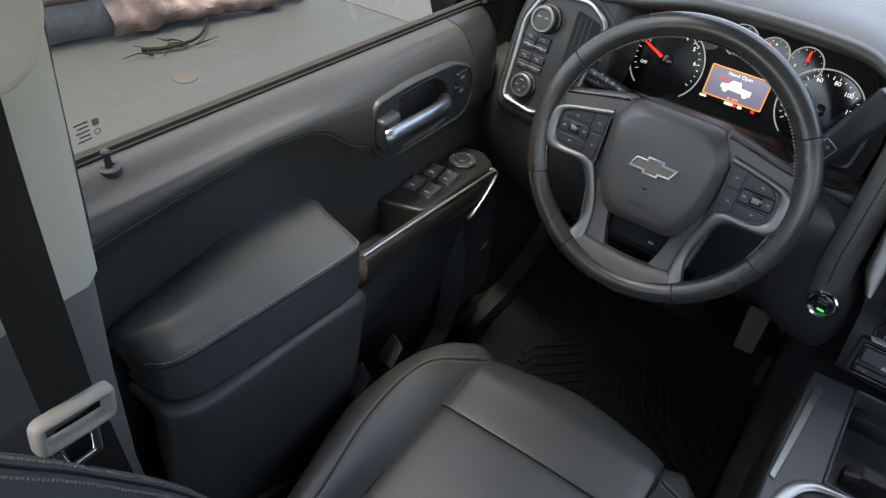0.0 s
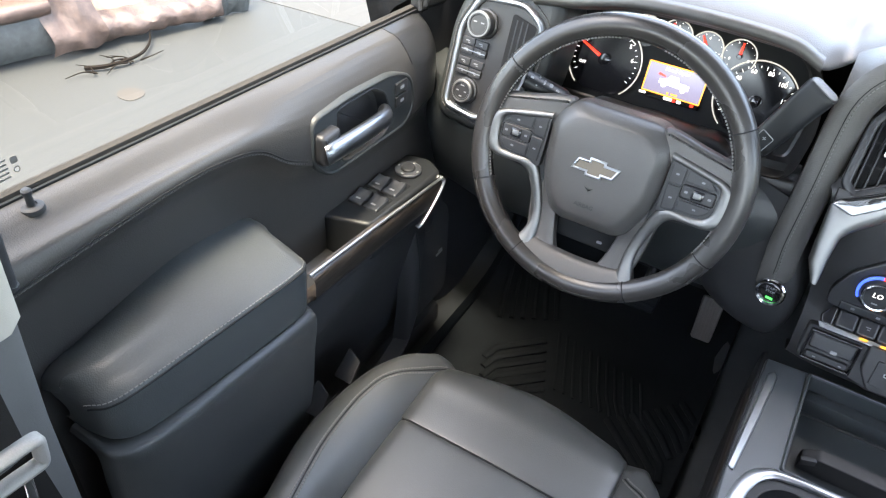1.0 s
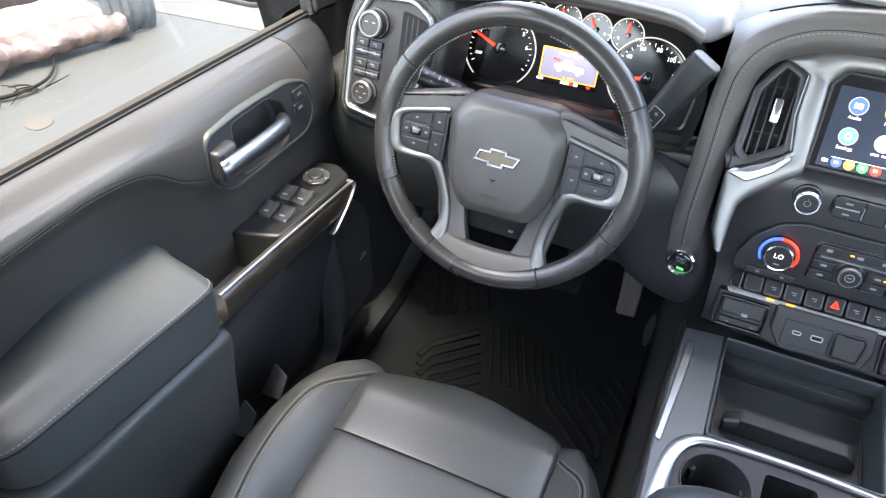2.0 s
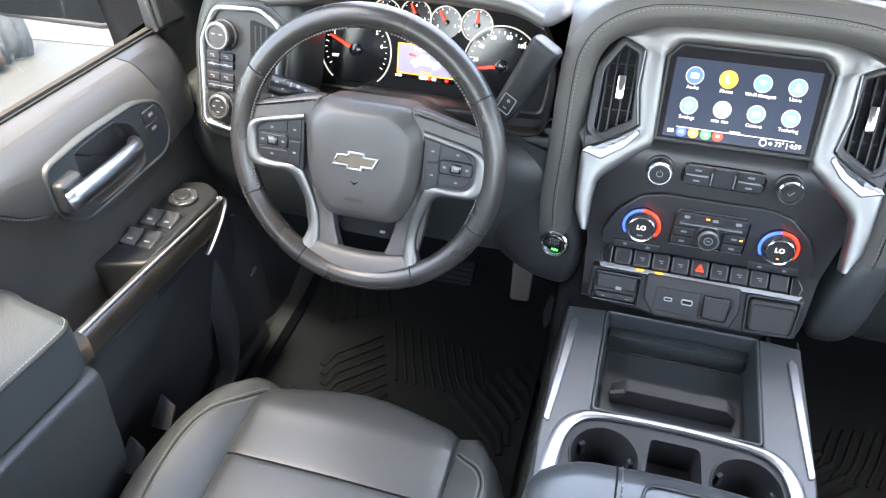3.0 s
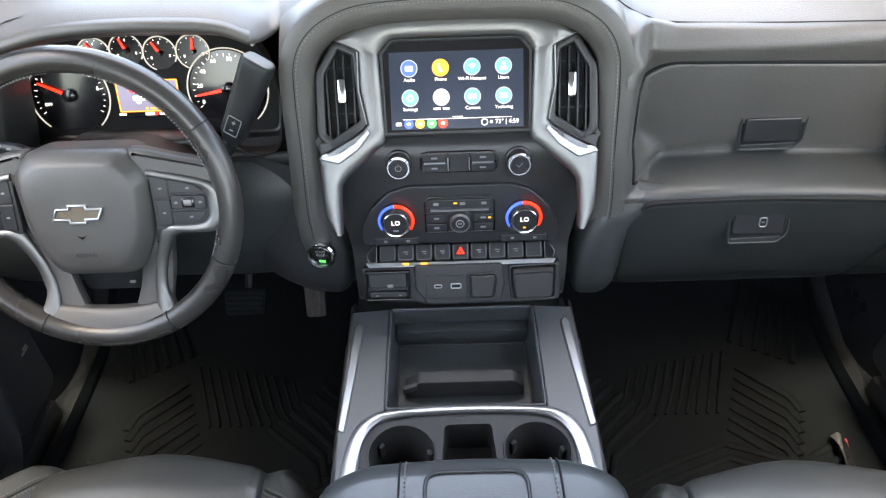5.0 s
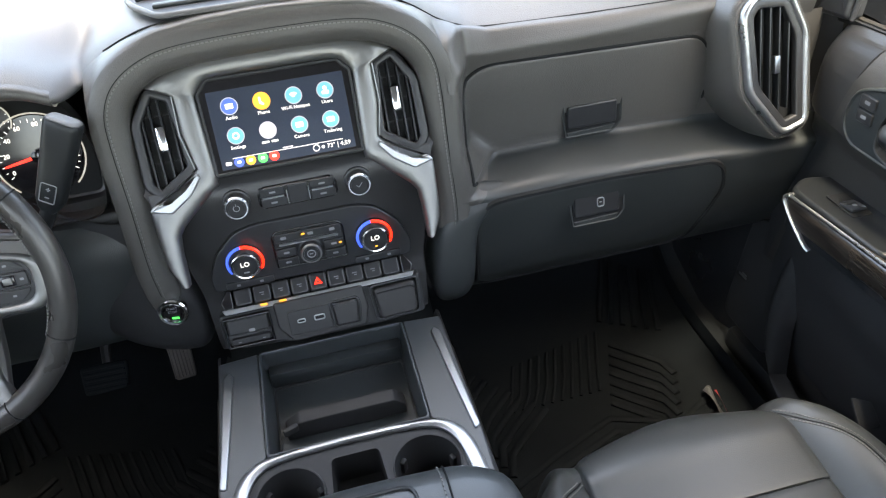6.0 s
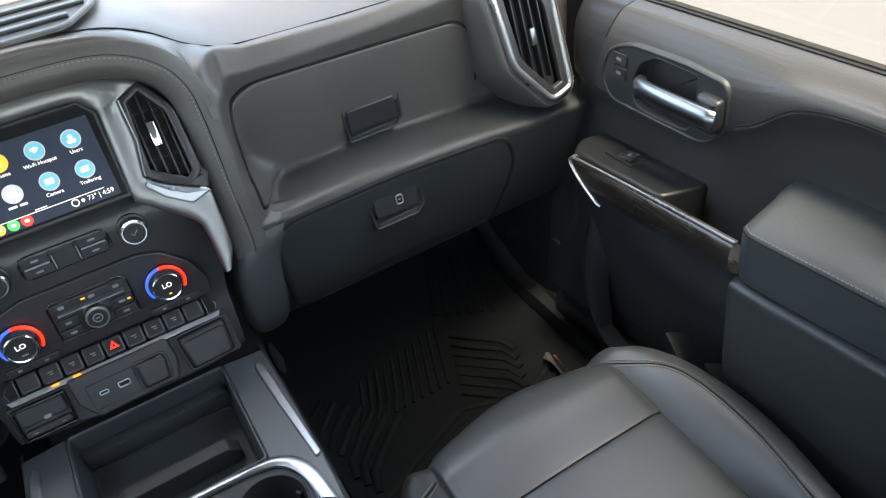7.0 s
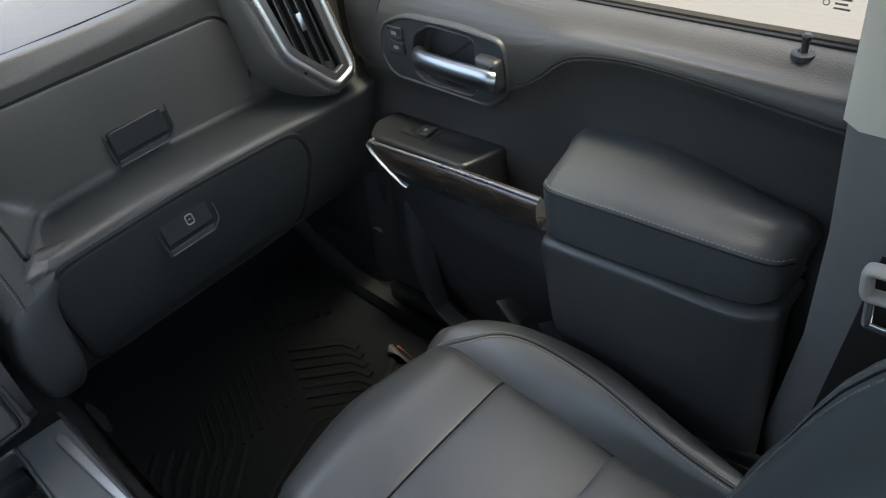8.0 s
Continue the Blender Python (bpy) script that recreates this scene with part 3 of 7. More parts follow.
    if s < 0:
        for y in (-0.188, -0.138):
            lie = Matrix.Translation((s * 0.783, y + 0.006, top - 0.0010 - 0.035 * (y + 0.13))) @ pose(0, 0, 0, -2, 0, 0)
            bm = BM()
            prism(bm, rrect(0.056, 0.043, 0.003), 0.002, lie, 0.0005)
            part("switch_well", bm, PITCH, d)
            for x in (0.769, 0.797):
                at = Matrix.Translation((s * x, y, top + 0.0005 - 0.035 * (y + 0.13)))
                bm = BM()
                st = []
                for u, k in ((-0.0128, 0.0), (-0.0115, 1.0), (0.0, 0.82), (0.0115, 1.0), (0.0128, 0.0)):
                    st.append([at @ Vector((u, v, h * k)) for v, h in ((-0.0165, 0.0), (-0.0150, 0.0042), (-0.006, 0.0052), (0.005, 0.0062), (0.0130, 0.0095), (0.0160, 0.0085), (0.0168, 0.0))])
                loft(bm, st, 3, 3)
                sw = part("window_switch", bm, SWITCHTOP, d)
                bm = BM()
                bars(bm, at @ Matrix.Translation((0, -0.006, 0.0050)) @ pose(0, 0, 0, 5, 0, 0), [(0, 0, 0.010, 0.0035)], 0.0005)
                part("switch_mark", bm, INK, sw)
        c = Matrix.Translation((s * 0.782, -0.078, top + 0.001))
        bm = BM()
        prism(bm, rpoly([(0.024 * math.cos(a), 0.024 * math.sin(a)) for a in np.linspace(0.26, 0.26 + 2 * math.pi, 9)[:-1]], 0.004), 0.004, c, 0.0015)
        ad = part("mirror_adjuster", bm, SWITCHTOP, d)
        bm = BM()
        lathe(bm, [(0.012, 0), (0.012, 0.006), (0.010, 0.008), (0.0, 0.008)], c)
        part("mirror_knob", bm, PLASTIC, ad)
        marks("switch_mark", c @ Matrix.Translation((0, 0, 0.004)), [(0, 0.018, 0.005, 0.003), (0, -0.018, 0.005, 0.003), (0.018, 0, 0.003, 0.005), (-0.018, 0, 0.003, 0.005)], INK, ad)
    else:
        bm = BM()
        box(bm, -0.016, 0.016, -0.030, 0.030, 0, 0.002, 0.001, Matrix.Translation((s * 0.785, -0.115, top)))
        part("switch_well", bm, PITCH, d)
        bm = BM()
        box(bm, -0.013, 0.013, -0.016, 0.014, 0, 0.006, 0.003, Matrix.Translation((s * 0.785, -0.122, top + 0.001)) @ pose(0, 0, 0, -9, 0, 0))
        sw = part("window_switch", bm, SWITCHTOP, d)
        bm = BM()
        bars(bm, Matrix.Translation((s * 0.785, -0.125, top + 0.0075)) @ pose(0, 0, 0, -9, 0, 0), [(0, 0, 0.008, 0.008)])
        part("switch_mark", bm, INK, sw)
    # wood strip with bright edge
    st = []
    for y, x, zt, zb in ((-0.380, 0.732, 0.501, 0.450), (-0.30, 0.733, 0.494, 0.443), (-0.15, 0.734, 0.480, 0.430), (-0.075, 0.735, 0.473, 0.424), (-0.045, 0.737, 0.470, 0.448)):
        st.append([V(x + 0.012, y, zt), V(x, y, zt - 0.006), V(x - 0.002, y, (zt + zb) / 2), V(x + 0.004, y, zb + 0.004), V(x + 0.03, y, zb)])
    bm = BM()
    loft(bm, st, 4, 4)
    part("wood_strip", bm, WOOD, d, "dark open-grain wood strip")
    line = curve([V(0.7365, y, z) for y, z in ((-0.382, 0.5015), (-0.30, 0.495), (-0.15, 0.481), (-0.045, 0.4715))], 5)
    bm = BM()
    tube(bm, line, 0.0024, 8)
    part("bright_edge", bm, BRUSHED, d, "bright metal edging")
    bm = BM()
    tube(bm, curve([V(0.737, -0.048, 0.474), V(0.735, -0.042, 0.463), V(0.735, -0.066, 0.440), V(0.735, -0.104, 0.417), V(0.737, -0.116, 0.412)], 6), 0.0045, 8, flat=0.6)
    part("bright_end", bm, BRUSHED, d, "bright metal end piece")
    bm = BM()
    st = []
    for y, x, zt, zb in ((-0.385, 0.742, 0.438, 0.10), (-0.20, 0.752, 0.426, 0.10), (-0.05, 0.775, 0.418, 0.10), (0.02, 0.80, 0.42, 0.1)):
        st.append([V(x, y, zt), V(x + 0.01, y, 0.36), V(0.80, y, 0.25), V(0.82, y, zb)])
    loft(bm, st, 4, 4)
    part("under_panel", bm, DARK, d)
    # release handle: bezel, hollow, bar, lock switch
    D = lambda pts: [(-s * (y + 0.016 * sag(y)), z - 0.018 * sag(y)) for y, z in pts]
    outline = [(-0.288, 0.668), (-0.205, 0.671), (-0.100, 0.664), (-0.050, 0.642), (-0.036, 0.590), (-0.060, 0.557), (-0.255, 0.562), (-0.292, 0.598)]
    outer = rpoly(D(outline), 0.020, 5)
    mb = side(s, 0.803, 0, 0)
    bm = BM()
    hoop(bm, outer, 0.0065, 0.0175, mb, 0.0030, -0.012)
    bez = part("handle_bezel", bm, SOFT, d, "black handle surround with a rolled rim")
    well = rpoly(D([(-0.234, 0.660), (-0.150, 0.659), (-0.120, 0.640), (-0.108, 0.612), (-0.110, 0.574), (-0.130, 0.566), (-0.222, 0.570), (-0.234, 0.590)]), 0.010, 4)
    bm = BM()
    holed(bm, inset(outer, 0.005), [well], mb, 0.0035)
    part("bezel_plate", bm, SOFT, bez)
    bm = BM()
    rings(bm, [[mb @ Vector((p.x, p.y, h)) for p in inset(well, k)] for k, h in ((-0.0015, 0.0032), (0.0, 0.0042), (0.002, 0.0030), (0.005, -0.016), (0.012, -0.019))], False, True)
    part("handle_hollow", bm, DARK, bez)
    bm = BM()
    tube(bm, curve([V(0.786, -0.278, 0.617), V(0.782, -0.266, 0.618), V(0.779, -0.20, 0.617), V(0.782, -0.148, 0.615), V(0.792, -0.132, 0.614)], 6), lambda t: 0.0118 - 0.0012 * t, 14, up=(0, 0, 1), flat=1.35)
    part("release_handle", bm, HANDLE, d, "satin chrome door release handle")
    bm = BM()
    prism(bm, rpoly(D([(-0.284, 0.645), (-0.244, 0.645), (-0.240, 0.598), (-0.276, 0.594), (-0.286, 0.604)]), 0.007), 0.024, mb, 0.008, -0.004)
    part("handle_mount", bm, PLASTIC, d)
    for dz in (0.011, -0.011):
        bm = BM()
        prism(bm, rrect(0.030, 0.019, 0.003, *D([(-0.080, 0.622 + dz)])[0]), 0.0045, mb, 0.0015, 0.0025)
        sw = part("lock_switch", bm, BUTTON, d)
        bm = BM()
        bars(bm, mb, [(*D([(-0.080, 0.622 + dz)])[0], 0.012, 0.006)], 0.0003, 0.0070)
        part("switch_mark", bm, INK, sw)
    # lock pin
    bm = BM()
    lathe(bm, [(0.0115, -0.006), (0.0112, -0.0012), (0.0090, 0.0004), (0.0058, 0.0006), (0.0054, -0.001), (0, -0.001)], Matrix.Translation(V(0.842, -0.638, sill(-0.638) - 0.004)), 20)
    base = part("pin_grommet", bm, DARK, d)
    bm = BM()
    lathe(bm, [(0.0036, -0.004), (0.0036, 0.007), (0.0048, 0.009), (0.0048, 0.0125), (0.003, 0.0145), (0, 0.0145)], Matrix.Translation(V(0.842, -0.638, sill(-0.638))), 12)
    part("lock_pin", bm, DARK, d, "black lock pin")
    # weatherstrip, outer sill and frame
    bm = BM()
    ys = np.linspace(-0.70, 0.13, 8)
    band(bm, [V(0.8655, y, sill(y) + 0.000) for y in ys], (0, 0, 1), [(-0.0042, -0.02), (0.0042, -0.02), (0.0042, 0.003), (0.0, 0.005), (-0.0042, 0.002)])
    part("window_seal", bm, FELT, d, "brown-grey felt window seal")
    bm = BM()
    band(bm, [V(0.8565, y, sill(y) - 0.0005) for y in ys], (0, 0, 1), [(-0.0022, -0.008), (0.0022, -0.008), (0.0022, 0.0012), (-0.0022, 0.0006)])
    part("seal_gap", bm, PITCH, d)
    bm = BM()
    band(bm, [V(0.8745, y, sill(y) - 0.0005) for y in ys], (0, 0, 1), [(-0.0011, -0.02), (0.0011, -0.02), (0.0011, 0.0005), (-0.0011, 0.001)])
    part("sill_strip", bm, FELT, d, "brown-grey outer sill strip")
    bm = BM()
    box(bm, min(s * 0.905, s * 0.935), max(s * 0.905, s * 0.935), -0.72, 0.26, 0.0, 0.655, 0.02)
    part("outer_skin", bm, DARK, d)
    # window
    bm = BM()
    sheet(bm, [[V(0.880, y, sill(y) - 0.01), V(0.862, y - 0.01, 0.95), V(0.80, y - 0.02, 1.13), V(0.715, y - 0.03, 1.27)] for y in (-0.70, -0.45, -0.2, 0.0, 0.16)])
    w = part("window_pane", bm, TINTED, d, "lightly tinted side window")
    for i in range(5):
        y, w = -0.6385 + 0.0012 * (i % 2), 0.018 - 0.004 * (i % 2)
        part("glass_marking", bars(BM(), side(s, 0.8735, 0, 0, 0), [(-s * y, 0.7605 - 0.0046 * i, w, 0.0024)], 0.0002), GREYTRIM, d)
    part("glass_marking", bars(BM(), side(s, 0.8735, 0, 0, 0), [(-s * -0.6235, 0.7570, 0.0085, 0.0090)], 0.0002), GREYTRIM, d)
    bm = BM()
    hoop(bm, circle(0.0034, -s * -0.6235, 0.7465, 16), 0.0010, 0.0002, side(s, 0.8735, 0, 0, 0), 0.0)
    part("glass_marking", bm, GREYTRIM, d)
    # mirror corner piece
    bm = BM()
    ms = side(s, 0.866, 0, 0.70, 10)
    prism(bm, rpoly([(-s * y, z) for y, z in ((0.047, -0.004), (0.27, -0.03), (0.27, 0.26), (0.15, 0.26), (0.085, 0.12), (0.053, 0.045))], 0.008), 0.028, ms, 0.007, 0.0)
    trim = part("mirror_corner", bm, PLASTIC, d, "black plastic mirror corner trim")
    bm = BM()
    tube(bm, curve([ms @ Vector((-s * y, z, 0.020)) for y, z in ((0.044, -0.003), (0.049, 0.045), (0.081, 0.12), (0.146, 0.26))], 6), 0.0042, 8)
    part("corner_seal", bm, DARK, trim)
    return d


for s in (-1, 1):
    door(s)


# ---- seats ----
def seat(s):
    """A front seat; s = -1 driver, 1 passenger. X grows outboard."""
    name = "driver" if s < 0 else "passenger"
    d = thing("bucket_seat", f"black leather {name} seat with grey stitched bolsters", "car seat", group="front seats")
    slid = 0.0 if s < 0 else 0.040
    V = lambda x, y, z: Vector((s * (x + slid * 0.25), y - (slid if y > -0.70 else slid * 0.4), z))
    xi, xo = 0.297, 0.607
    # centre panels: nose and two pads parted by seams
    def pad(y0, y1, z0, z1, nose):
        st = []
        rim = ((xi - 0.012, -0.060),) if nose else ()
        rim2 = ((xo + 0.012, -0.060),) if nose else ()
        for x, dz in rim + ((xi - 0.006, -0.010), (xi + 0.004, -0.002), (xi + 0.03, 0.001), ((xi + xo) / 2, 0.004), (xo - 0.03, 0.001), (xo - 0.004, -0.002), (xo + 0.006, -0.010)) + rim2:
            row = [V(x, y0, z0 - 0.006 + dz), V(x, y0 + 0.0012, z0 + 0.0005 + dz), V(x, y0 + 0.008, z0 + 0.003 + dz)]
            row.append(V(x, y0 + 0.060 if nose else (y0 + y1) / 2, (z0 + z1) / 2 + 0.005 + dz))
            if nose:
                row += [V(x, y1 - 0.075, z1 + 0.005 + dz), V(x, y1 - 0.035, z1 - 0.004 + dz), V(x, y1 - 0.008, z1 - 0.028 + dz), V(x, y1 + 0.006, z1 - 0.068 + dz * 0.5), V(x, y1 + 0.002, z1 - 0.12), V(x, y1 - 0.03, z1 - 0.17)]
            else:
                row += [V(x, y1 - 0.008, z1 + 0.003 + dz), V(x, y1 - 0.0012, z1 + 0.0005 + dz), V(x, y1, z1 - 0.006 + dz)]
            st.append(row)
        if nose:
            for row in st:
                u = (abs(row[0].x) - slid * 0.25 - (xi + xo) / 2) / (xo - xi) * 2
                for k, p in enumerate(row):
                    p.y -= 0.032 * u * u * min(1.0, max(0.0, (k - 3) / 3.0))
        b = BM()
        loft(b, st, 4, 4)
        return b
    part("cushion_nose", pad(-0.345, -0.172, 0.252, 0.258, True), SEATHIDE, d)
    part("cushion_pad", pad(-0.524, -0.347, 0.240, 0.251, False), SEATHIDE, d)
    part("cushion_pad", pad(-0.74, -0.526, 0.230, 0.240, False), SEATHIDE, d)
    bm = BM()
    for y, z in ((-0.346, 0.2515), (-0.525, 0.2395)):
        tube(bm, [V(xi, y, z - 0.001), V((xi + xo) / 2, y, z + 0.004), V(xo, y, z - 0.001)], 0.0016, 6)
    tube(bm, curve([V(xi, -0.74, 0.224), V(xi, -0.4, 0.245), V(xi, -0.262, 0.245)], 5), 0.0018, 6)
    tube(bm, curve([V(xo, -0.74, 0.224), V(xo, -0.4, 0.245), V(xo, -0.262, 0.245)], 5), 0.0018, 6)
    part("seam", bm, PITCH, d)
    # bolsters: stations from back to front, (inner x, outer x, crest)
    for side_name, seq in (("outer", ((-0.78, 0.600, 0.645, 0.285), (-0.60, 0.604, 0.682, 0.287), (-0.45, 0.606, 0.720, 0.284), (-0.33, 0.603, 0.714, 0.284), (-0.258, 0.597, 0.690, 0.277), (-0.222, 0.590, 0.655, 0.266))),
                           ("inner", ((-0.78, 0.300, 0.208, 0.262), (-0.60, 0.299, 0.206, 0.264), (-0.45, 0.298, 0.204, 0.266), (-0.34, 0.297, 0.204, 0.268), (-0.290, 0.297, 0.208, 0.266), (-0.252, 0.297, 0.224, 0.260), (-0.232, 0.298, 0.242, 0.253)))):
        st = []
        edge = []
        for y, a, b, c in seq:
            w = b - a
            zi = 0.244 if y > -0.5 else 0.234
            st.append([V(a, y, zi - 0.014), V(a + w * 0.03, y, zi), V(a + w * 0.30, y, c - 0.010), V(a + w * 0.62, y, c), V(a + w * 0.86, y, c - 0.014), V(b, y, c - 0.05), V(b + w * 0.06, y, c - 0.11), V(b, y, 0.09)])
            edge.append(V(a + w * {-0.78: 0.5, -0.60: 0.40, -0.45: 0.53, -0.33: 0.56, -0.258: 0.30, -0.34: 0.62, -0.290: 0.58, -0.252: 0.16}.get(y, 0.14), y, c))
        y, a, b, c = seq[-1]
        w = b - a
        for dy, k in ((0.022, 0.020), (0.038, 0.060), (0.042, 0.11)):
            st.append([V(a, y + dy, 0.23 - k), V(a + w * 0.03, y + dy, 0.238 - k), V(a + w * 0.30, y + dy, c - 0.008 - k), V(a + w * 0.62, y + dy, c - 0.004 - k), V(a + w * 0.80, y + dy, c - 0.018 - k), V(b - w * 0.05, y + dy, c - 0.05 - k), V(b - w * 0.02, y + dy, max(0.08, c - 0.11 - k)), V(b, y + dy, 0.06)])
        bm = BM()
        loft(bm, st, 4, 4)
        skin = tree_of(bm)
        bo = part("bolster", bm, SEATHIDE, d, f"{side_name} leather bolster")
        line = curve(edge if side_name == "outer" else edge[:-1], 8)
        bm = BM()
        tube(bm, drape(skin, line, (0, 0.2, 1), 0.0), 0.0012, 6)
        part("seam", bm, PITCH, bo)
        for o in (0.0038, -0.0038):
            bm = BM()
            run = []
            for i, p in enumerate(line):
                t = line[min(i + 1, len(line) - 1)] - line[max(i - 1, 0)]
                run.append(p + Vector((t.y, -t.x, 0)).normalized() * o)
            stitches(bm, drape(skin, run, (0, 0.2, 1), 0.0007), 0.0050, 0.0036, 0.0008)
            part("stitching", bm, THREAD, bo, "grey thread stitching")
    # plastic side shield
    bm = BM()
    st = []
    for y, z in ((-0.86, 0.20), (-0.74, 0.215), (-0.62, 0.19), (-0.48, 0.15), (-0.36, 0.10)):
        st.append([V(0.728, y, z), V(0.742, y, z - 0.012), V(0.745, y, z - 0.05), V(0.735, y, 0.03)])
    loft(bm, st, 4, 3)
    part("side_shield", bm, PLASTIC, d)
    bm = BM()
    st = []
    for y, z in ((-0.80, 0.165), (-0.70, 0.185), (-0.60, 0.17), (-0.55, 0.15)):
        st.append([V(0.742, y, z), V(0.756, y, z - 0.004), V(0.758, y, z - 0.02), V(0.744, y, z - 0.028)])
    loft(bm, st, 4, 3)
    part("recline_lever", bm, GREYTRIM, d)
    bm = BM()
    box(bm, min(s * 0.30, s * 0.66), max(s * 0.30, s * 0.66), -0.76, -0.28, 0.0, 0.15, 0.02)
    part("seat_base", bm, DARK, d)
    # backrest: leaning shell with raised side bolsters
    lean = 0.47
    bm = BM()
    st = []
    for t, wid in ((0.0, 0.165), (0.12, 0.182), (0.28, 0.186), (0.42, 0.170), (0.54, 0.132), (0.61, 0.080), (0.65, 0.035)):
        y0, z0 = -0.682 - t * lean, 0.24 + t
        row = []
        for u, f in ((-1.0, -0.12), (-1.02, -0.04), (-0.97, 0.030), (-0.86, 0.058), (-0.66, 0.036), (-0.5, 0.0), (0, -0.008), (0.5, 0.0), (0.66, 0.036), (0.86, 0.058), (0.97, 0.030), (1.02, -0.04), (1.0, -0.12)):
            k = (f * (0.45 + 0.55 * min(1.0, t / 0.22)) if f > 0 else f) * (1 - 0.9 * max(0.0, t - 0.22)) - max(0, t - 0.56) * 0.4
            row.append(V(0.455 + u * wid, y0 + k * 0.95, z0 + k * lean))
        st.append(row)
    loft(bm, st, 4, 3)
    skin = tree_of(bm)
    back = part("backrest", bm, SEATHIDE, d, "black leather backrest")
    for q in (-1, 1):
        line = []
        for t, wid in ((0.05, 0.174), (0.12, 0.182), (0.28, 0.186), (0.42, 0.170), (0.52, 0.140)):
            k = 0.058 * (0.45 + 0.55 * min(1.0, t / 0.22)) * (1 - 0.9 * max(0.0, t - 0.22))
            line.append(V(0.455 + q * 0.80 * wid, -0.682 - t * lean + k * 0.95 + 0.0006, 0.24 + t + k * lean))
        line = curve(line, 8)
        bm = BM()
        tube(bm, drape(skin, line, (0, 1, 0.4), 0.0), 0.0014, 6)
        part("seam", bm, PITCH, back)
        for o in (0.006, -0.006):
            bm = BM()
            stitches(bm, drape(skin, [p + Vector((o, 0, 0)) for p in line], (0, 1, 0.4)), r=0.0008)
            part("stitching", bm, THREAD, back)
    return d


for s in (-1, 1):
    seat(s)


# ---- seat belts on the pillars ----
def seat_belt(s):
    fwd = 0.015 if s > 0 else 0.0
    d = thing("seat_belt", "dark brown-black seat belt hanging on the pillar", "seat belt", group="front belts")
    V = lambda x, y, z: Vector((s * x, y + fwd, z))
    bm = BM()
    line = curve([V(0.640, -0.792, 1.24), V(0.672, -0.800, 0.93), V(0.681, -0.802, 0.78), V(0.684, -0.803, 0.650)], 4)
    rows = [[p + Vector((s * 0.003, -0.0215, 0)), p + Vector((0, -0.011, 0)), p + Vector((0, 0.011, 0)), p + Vector((s * 0.003, 0.0215, 0))] for p in line]
    sheet(bm, rows)
    bmesh.ops.solidify(bm, geom=bm.faces[:], thickness=0.0016)
    part("webbing", bm, WEB, d)
    m = pose(s * 0.680, -0.806 + fwd, 0.640 if s < 0 else 0.612, 0, 0, 90 * -s) @ pose(0, 0, 0, 90, 0, 0)
    bm = BM()
    hoop(bm, rrect(0.070, 0.038, 0.011, 0, 0, 5), 0.010, 0.012, m @ pose(0, 0, 0, 0, 0, 7 * s), 0.005, -0.004)
    part("slider", bm, BUCKLE, d, "grey plastic belt slider")
    bm = BM()
    hoop(bm, rpoly([(-0.024, -0.052), (0.012, -0.052), (0.016, -0.012), (-0.028, -0.012)], 0.006), 0.0085, 0.005, m, 0.0018, 0.000)
    part("latch_plate", bm, CHROME, d, "bright metal latch plate")
    # lower run of the webbing behind the latch plate
    bm = BM()
    rows = [[V(x, y - 0.021, z), V(x - 0.001, y, z), V(x, y + 0.021, z)] for x, y, z in ((0.688, -0.800, 0.632), (0.690, -0.796, 0.56), (0.697, -0.785, 0.40), (0.72, -0.77, 0.20))]
    sheet(bm, rows)
    bmesh.ops.solidify(bm, geom=bm.faces[:], thickness=0.0016)
    part("webbing", bm, WEB, d)
    # cover of the upper guide
    bm = BM()
    mg = pose(s * 0.682, -0.792 + fwd, 0.985, 0, 0, 90 * -s) @ pose(0, 0, 0, 90, 0, 0)
    prism(bm, rpoly([(-0.048, 0.075), (-0.055, -0.030), (-0.030, -0.066), (0.030, -0.066), (0.055, -0.030), (0.048, 0.075)], 0.022, 6), 0.020, mg, 0.009, -0.008)
    gc = part("guide_cover", bm, BEIGE, d, "light grey moulded belt guide cover")
    bm = BM()
    hoop(bm, inset(rpoly([(-0.048, 0.075), (-0.055, -0.030), (-0.030, -0.066), (0.030, -0.066), (0.055, -0.030), (0.048, 0.075)], 0.022, 6), -0.0022), 0.0022, 0.003, mg, 0.0005, -0.008)
    part("cover_gap", bm, PITCH, gc)
    return d


for s in (-1, 1):
    seat_belt(s)


# ---- dashboard ----
dash = thing("dashboard", "black soft-grained dashboard with stitched pads and two glove boxes", "dashboard")

# top pad: front edge (x: y, z) and the run back to the windscreen
EDGE = [(-0.90, 0.12, 0.730), (-0.80, 0.085, 0.765), (-0.72, 0.050, 0.778), (-0.655, 0.045, 0.770), (-0.60, 0.052, 0.776), (-0.52, 0.048, 0.796), (-0.44, 0.046, 0.803), (-0.36, 0.048, 0.802), (-0.30, 0.050, 0.796), (-0.262, 0.055, 0.778),
        (-0.240, 0.095, 0.772), (-0.222, 0.098, 0.786), (-0.195, 0.092, 0.804), (-0.165, 0.086, 0.818), (-0.13, 0.082, 0.829), (-0.07, 0.080, 0.836), (0.0, 0.079, 0.838), (0.07, 0.080, 0.836), (0.13, 0.082, 0.829), (0.165, 0.086, 0.818), (0.195, 0.092, 0.802),
        (0.23, 0.103, 0.775), (0.26, 0.110, 0.759), (0.30, 0.113, 0.749), (0.45, 0.114, 0.743), (0.62, 0.108, 0.743), (0.74, 0.105, 0.744), (0.82, 0.11, 0.736), (0.90, 0.13, 0.71)]
st = []
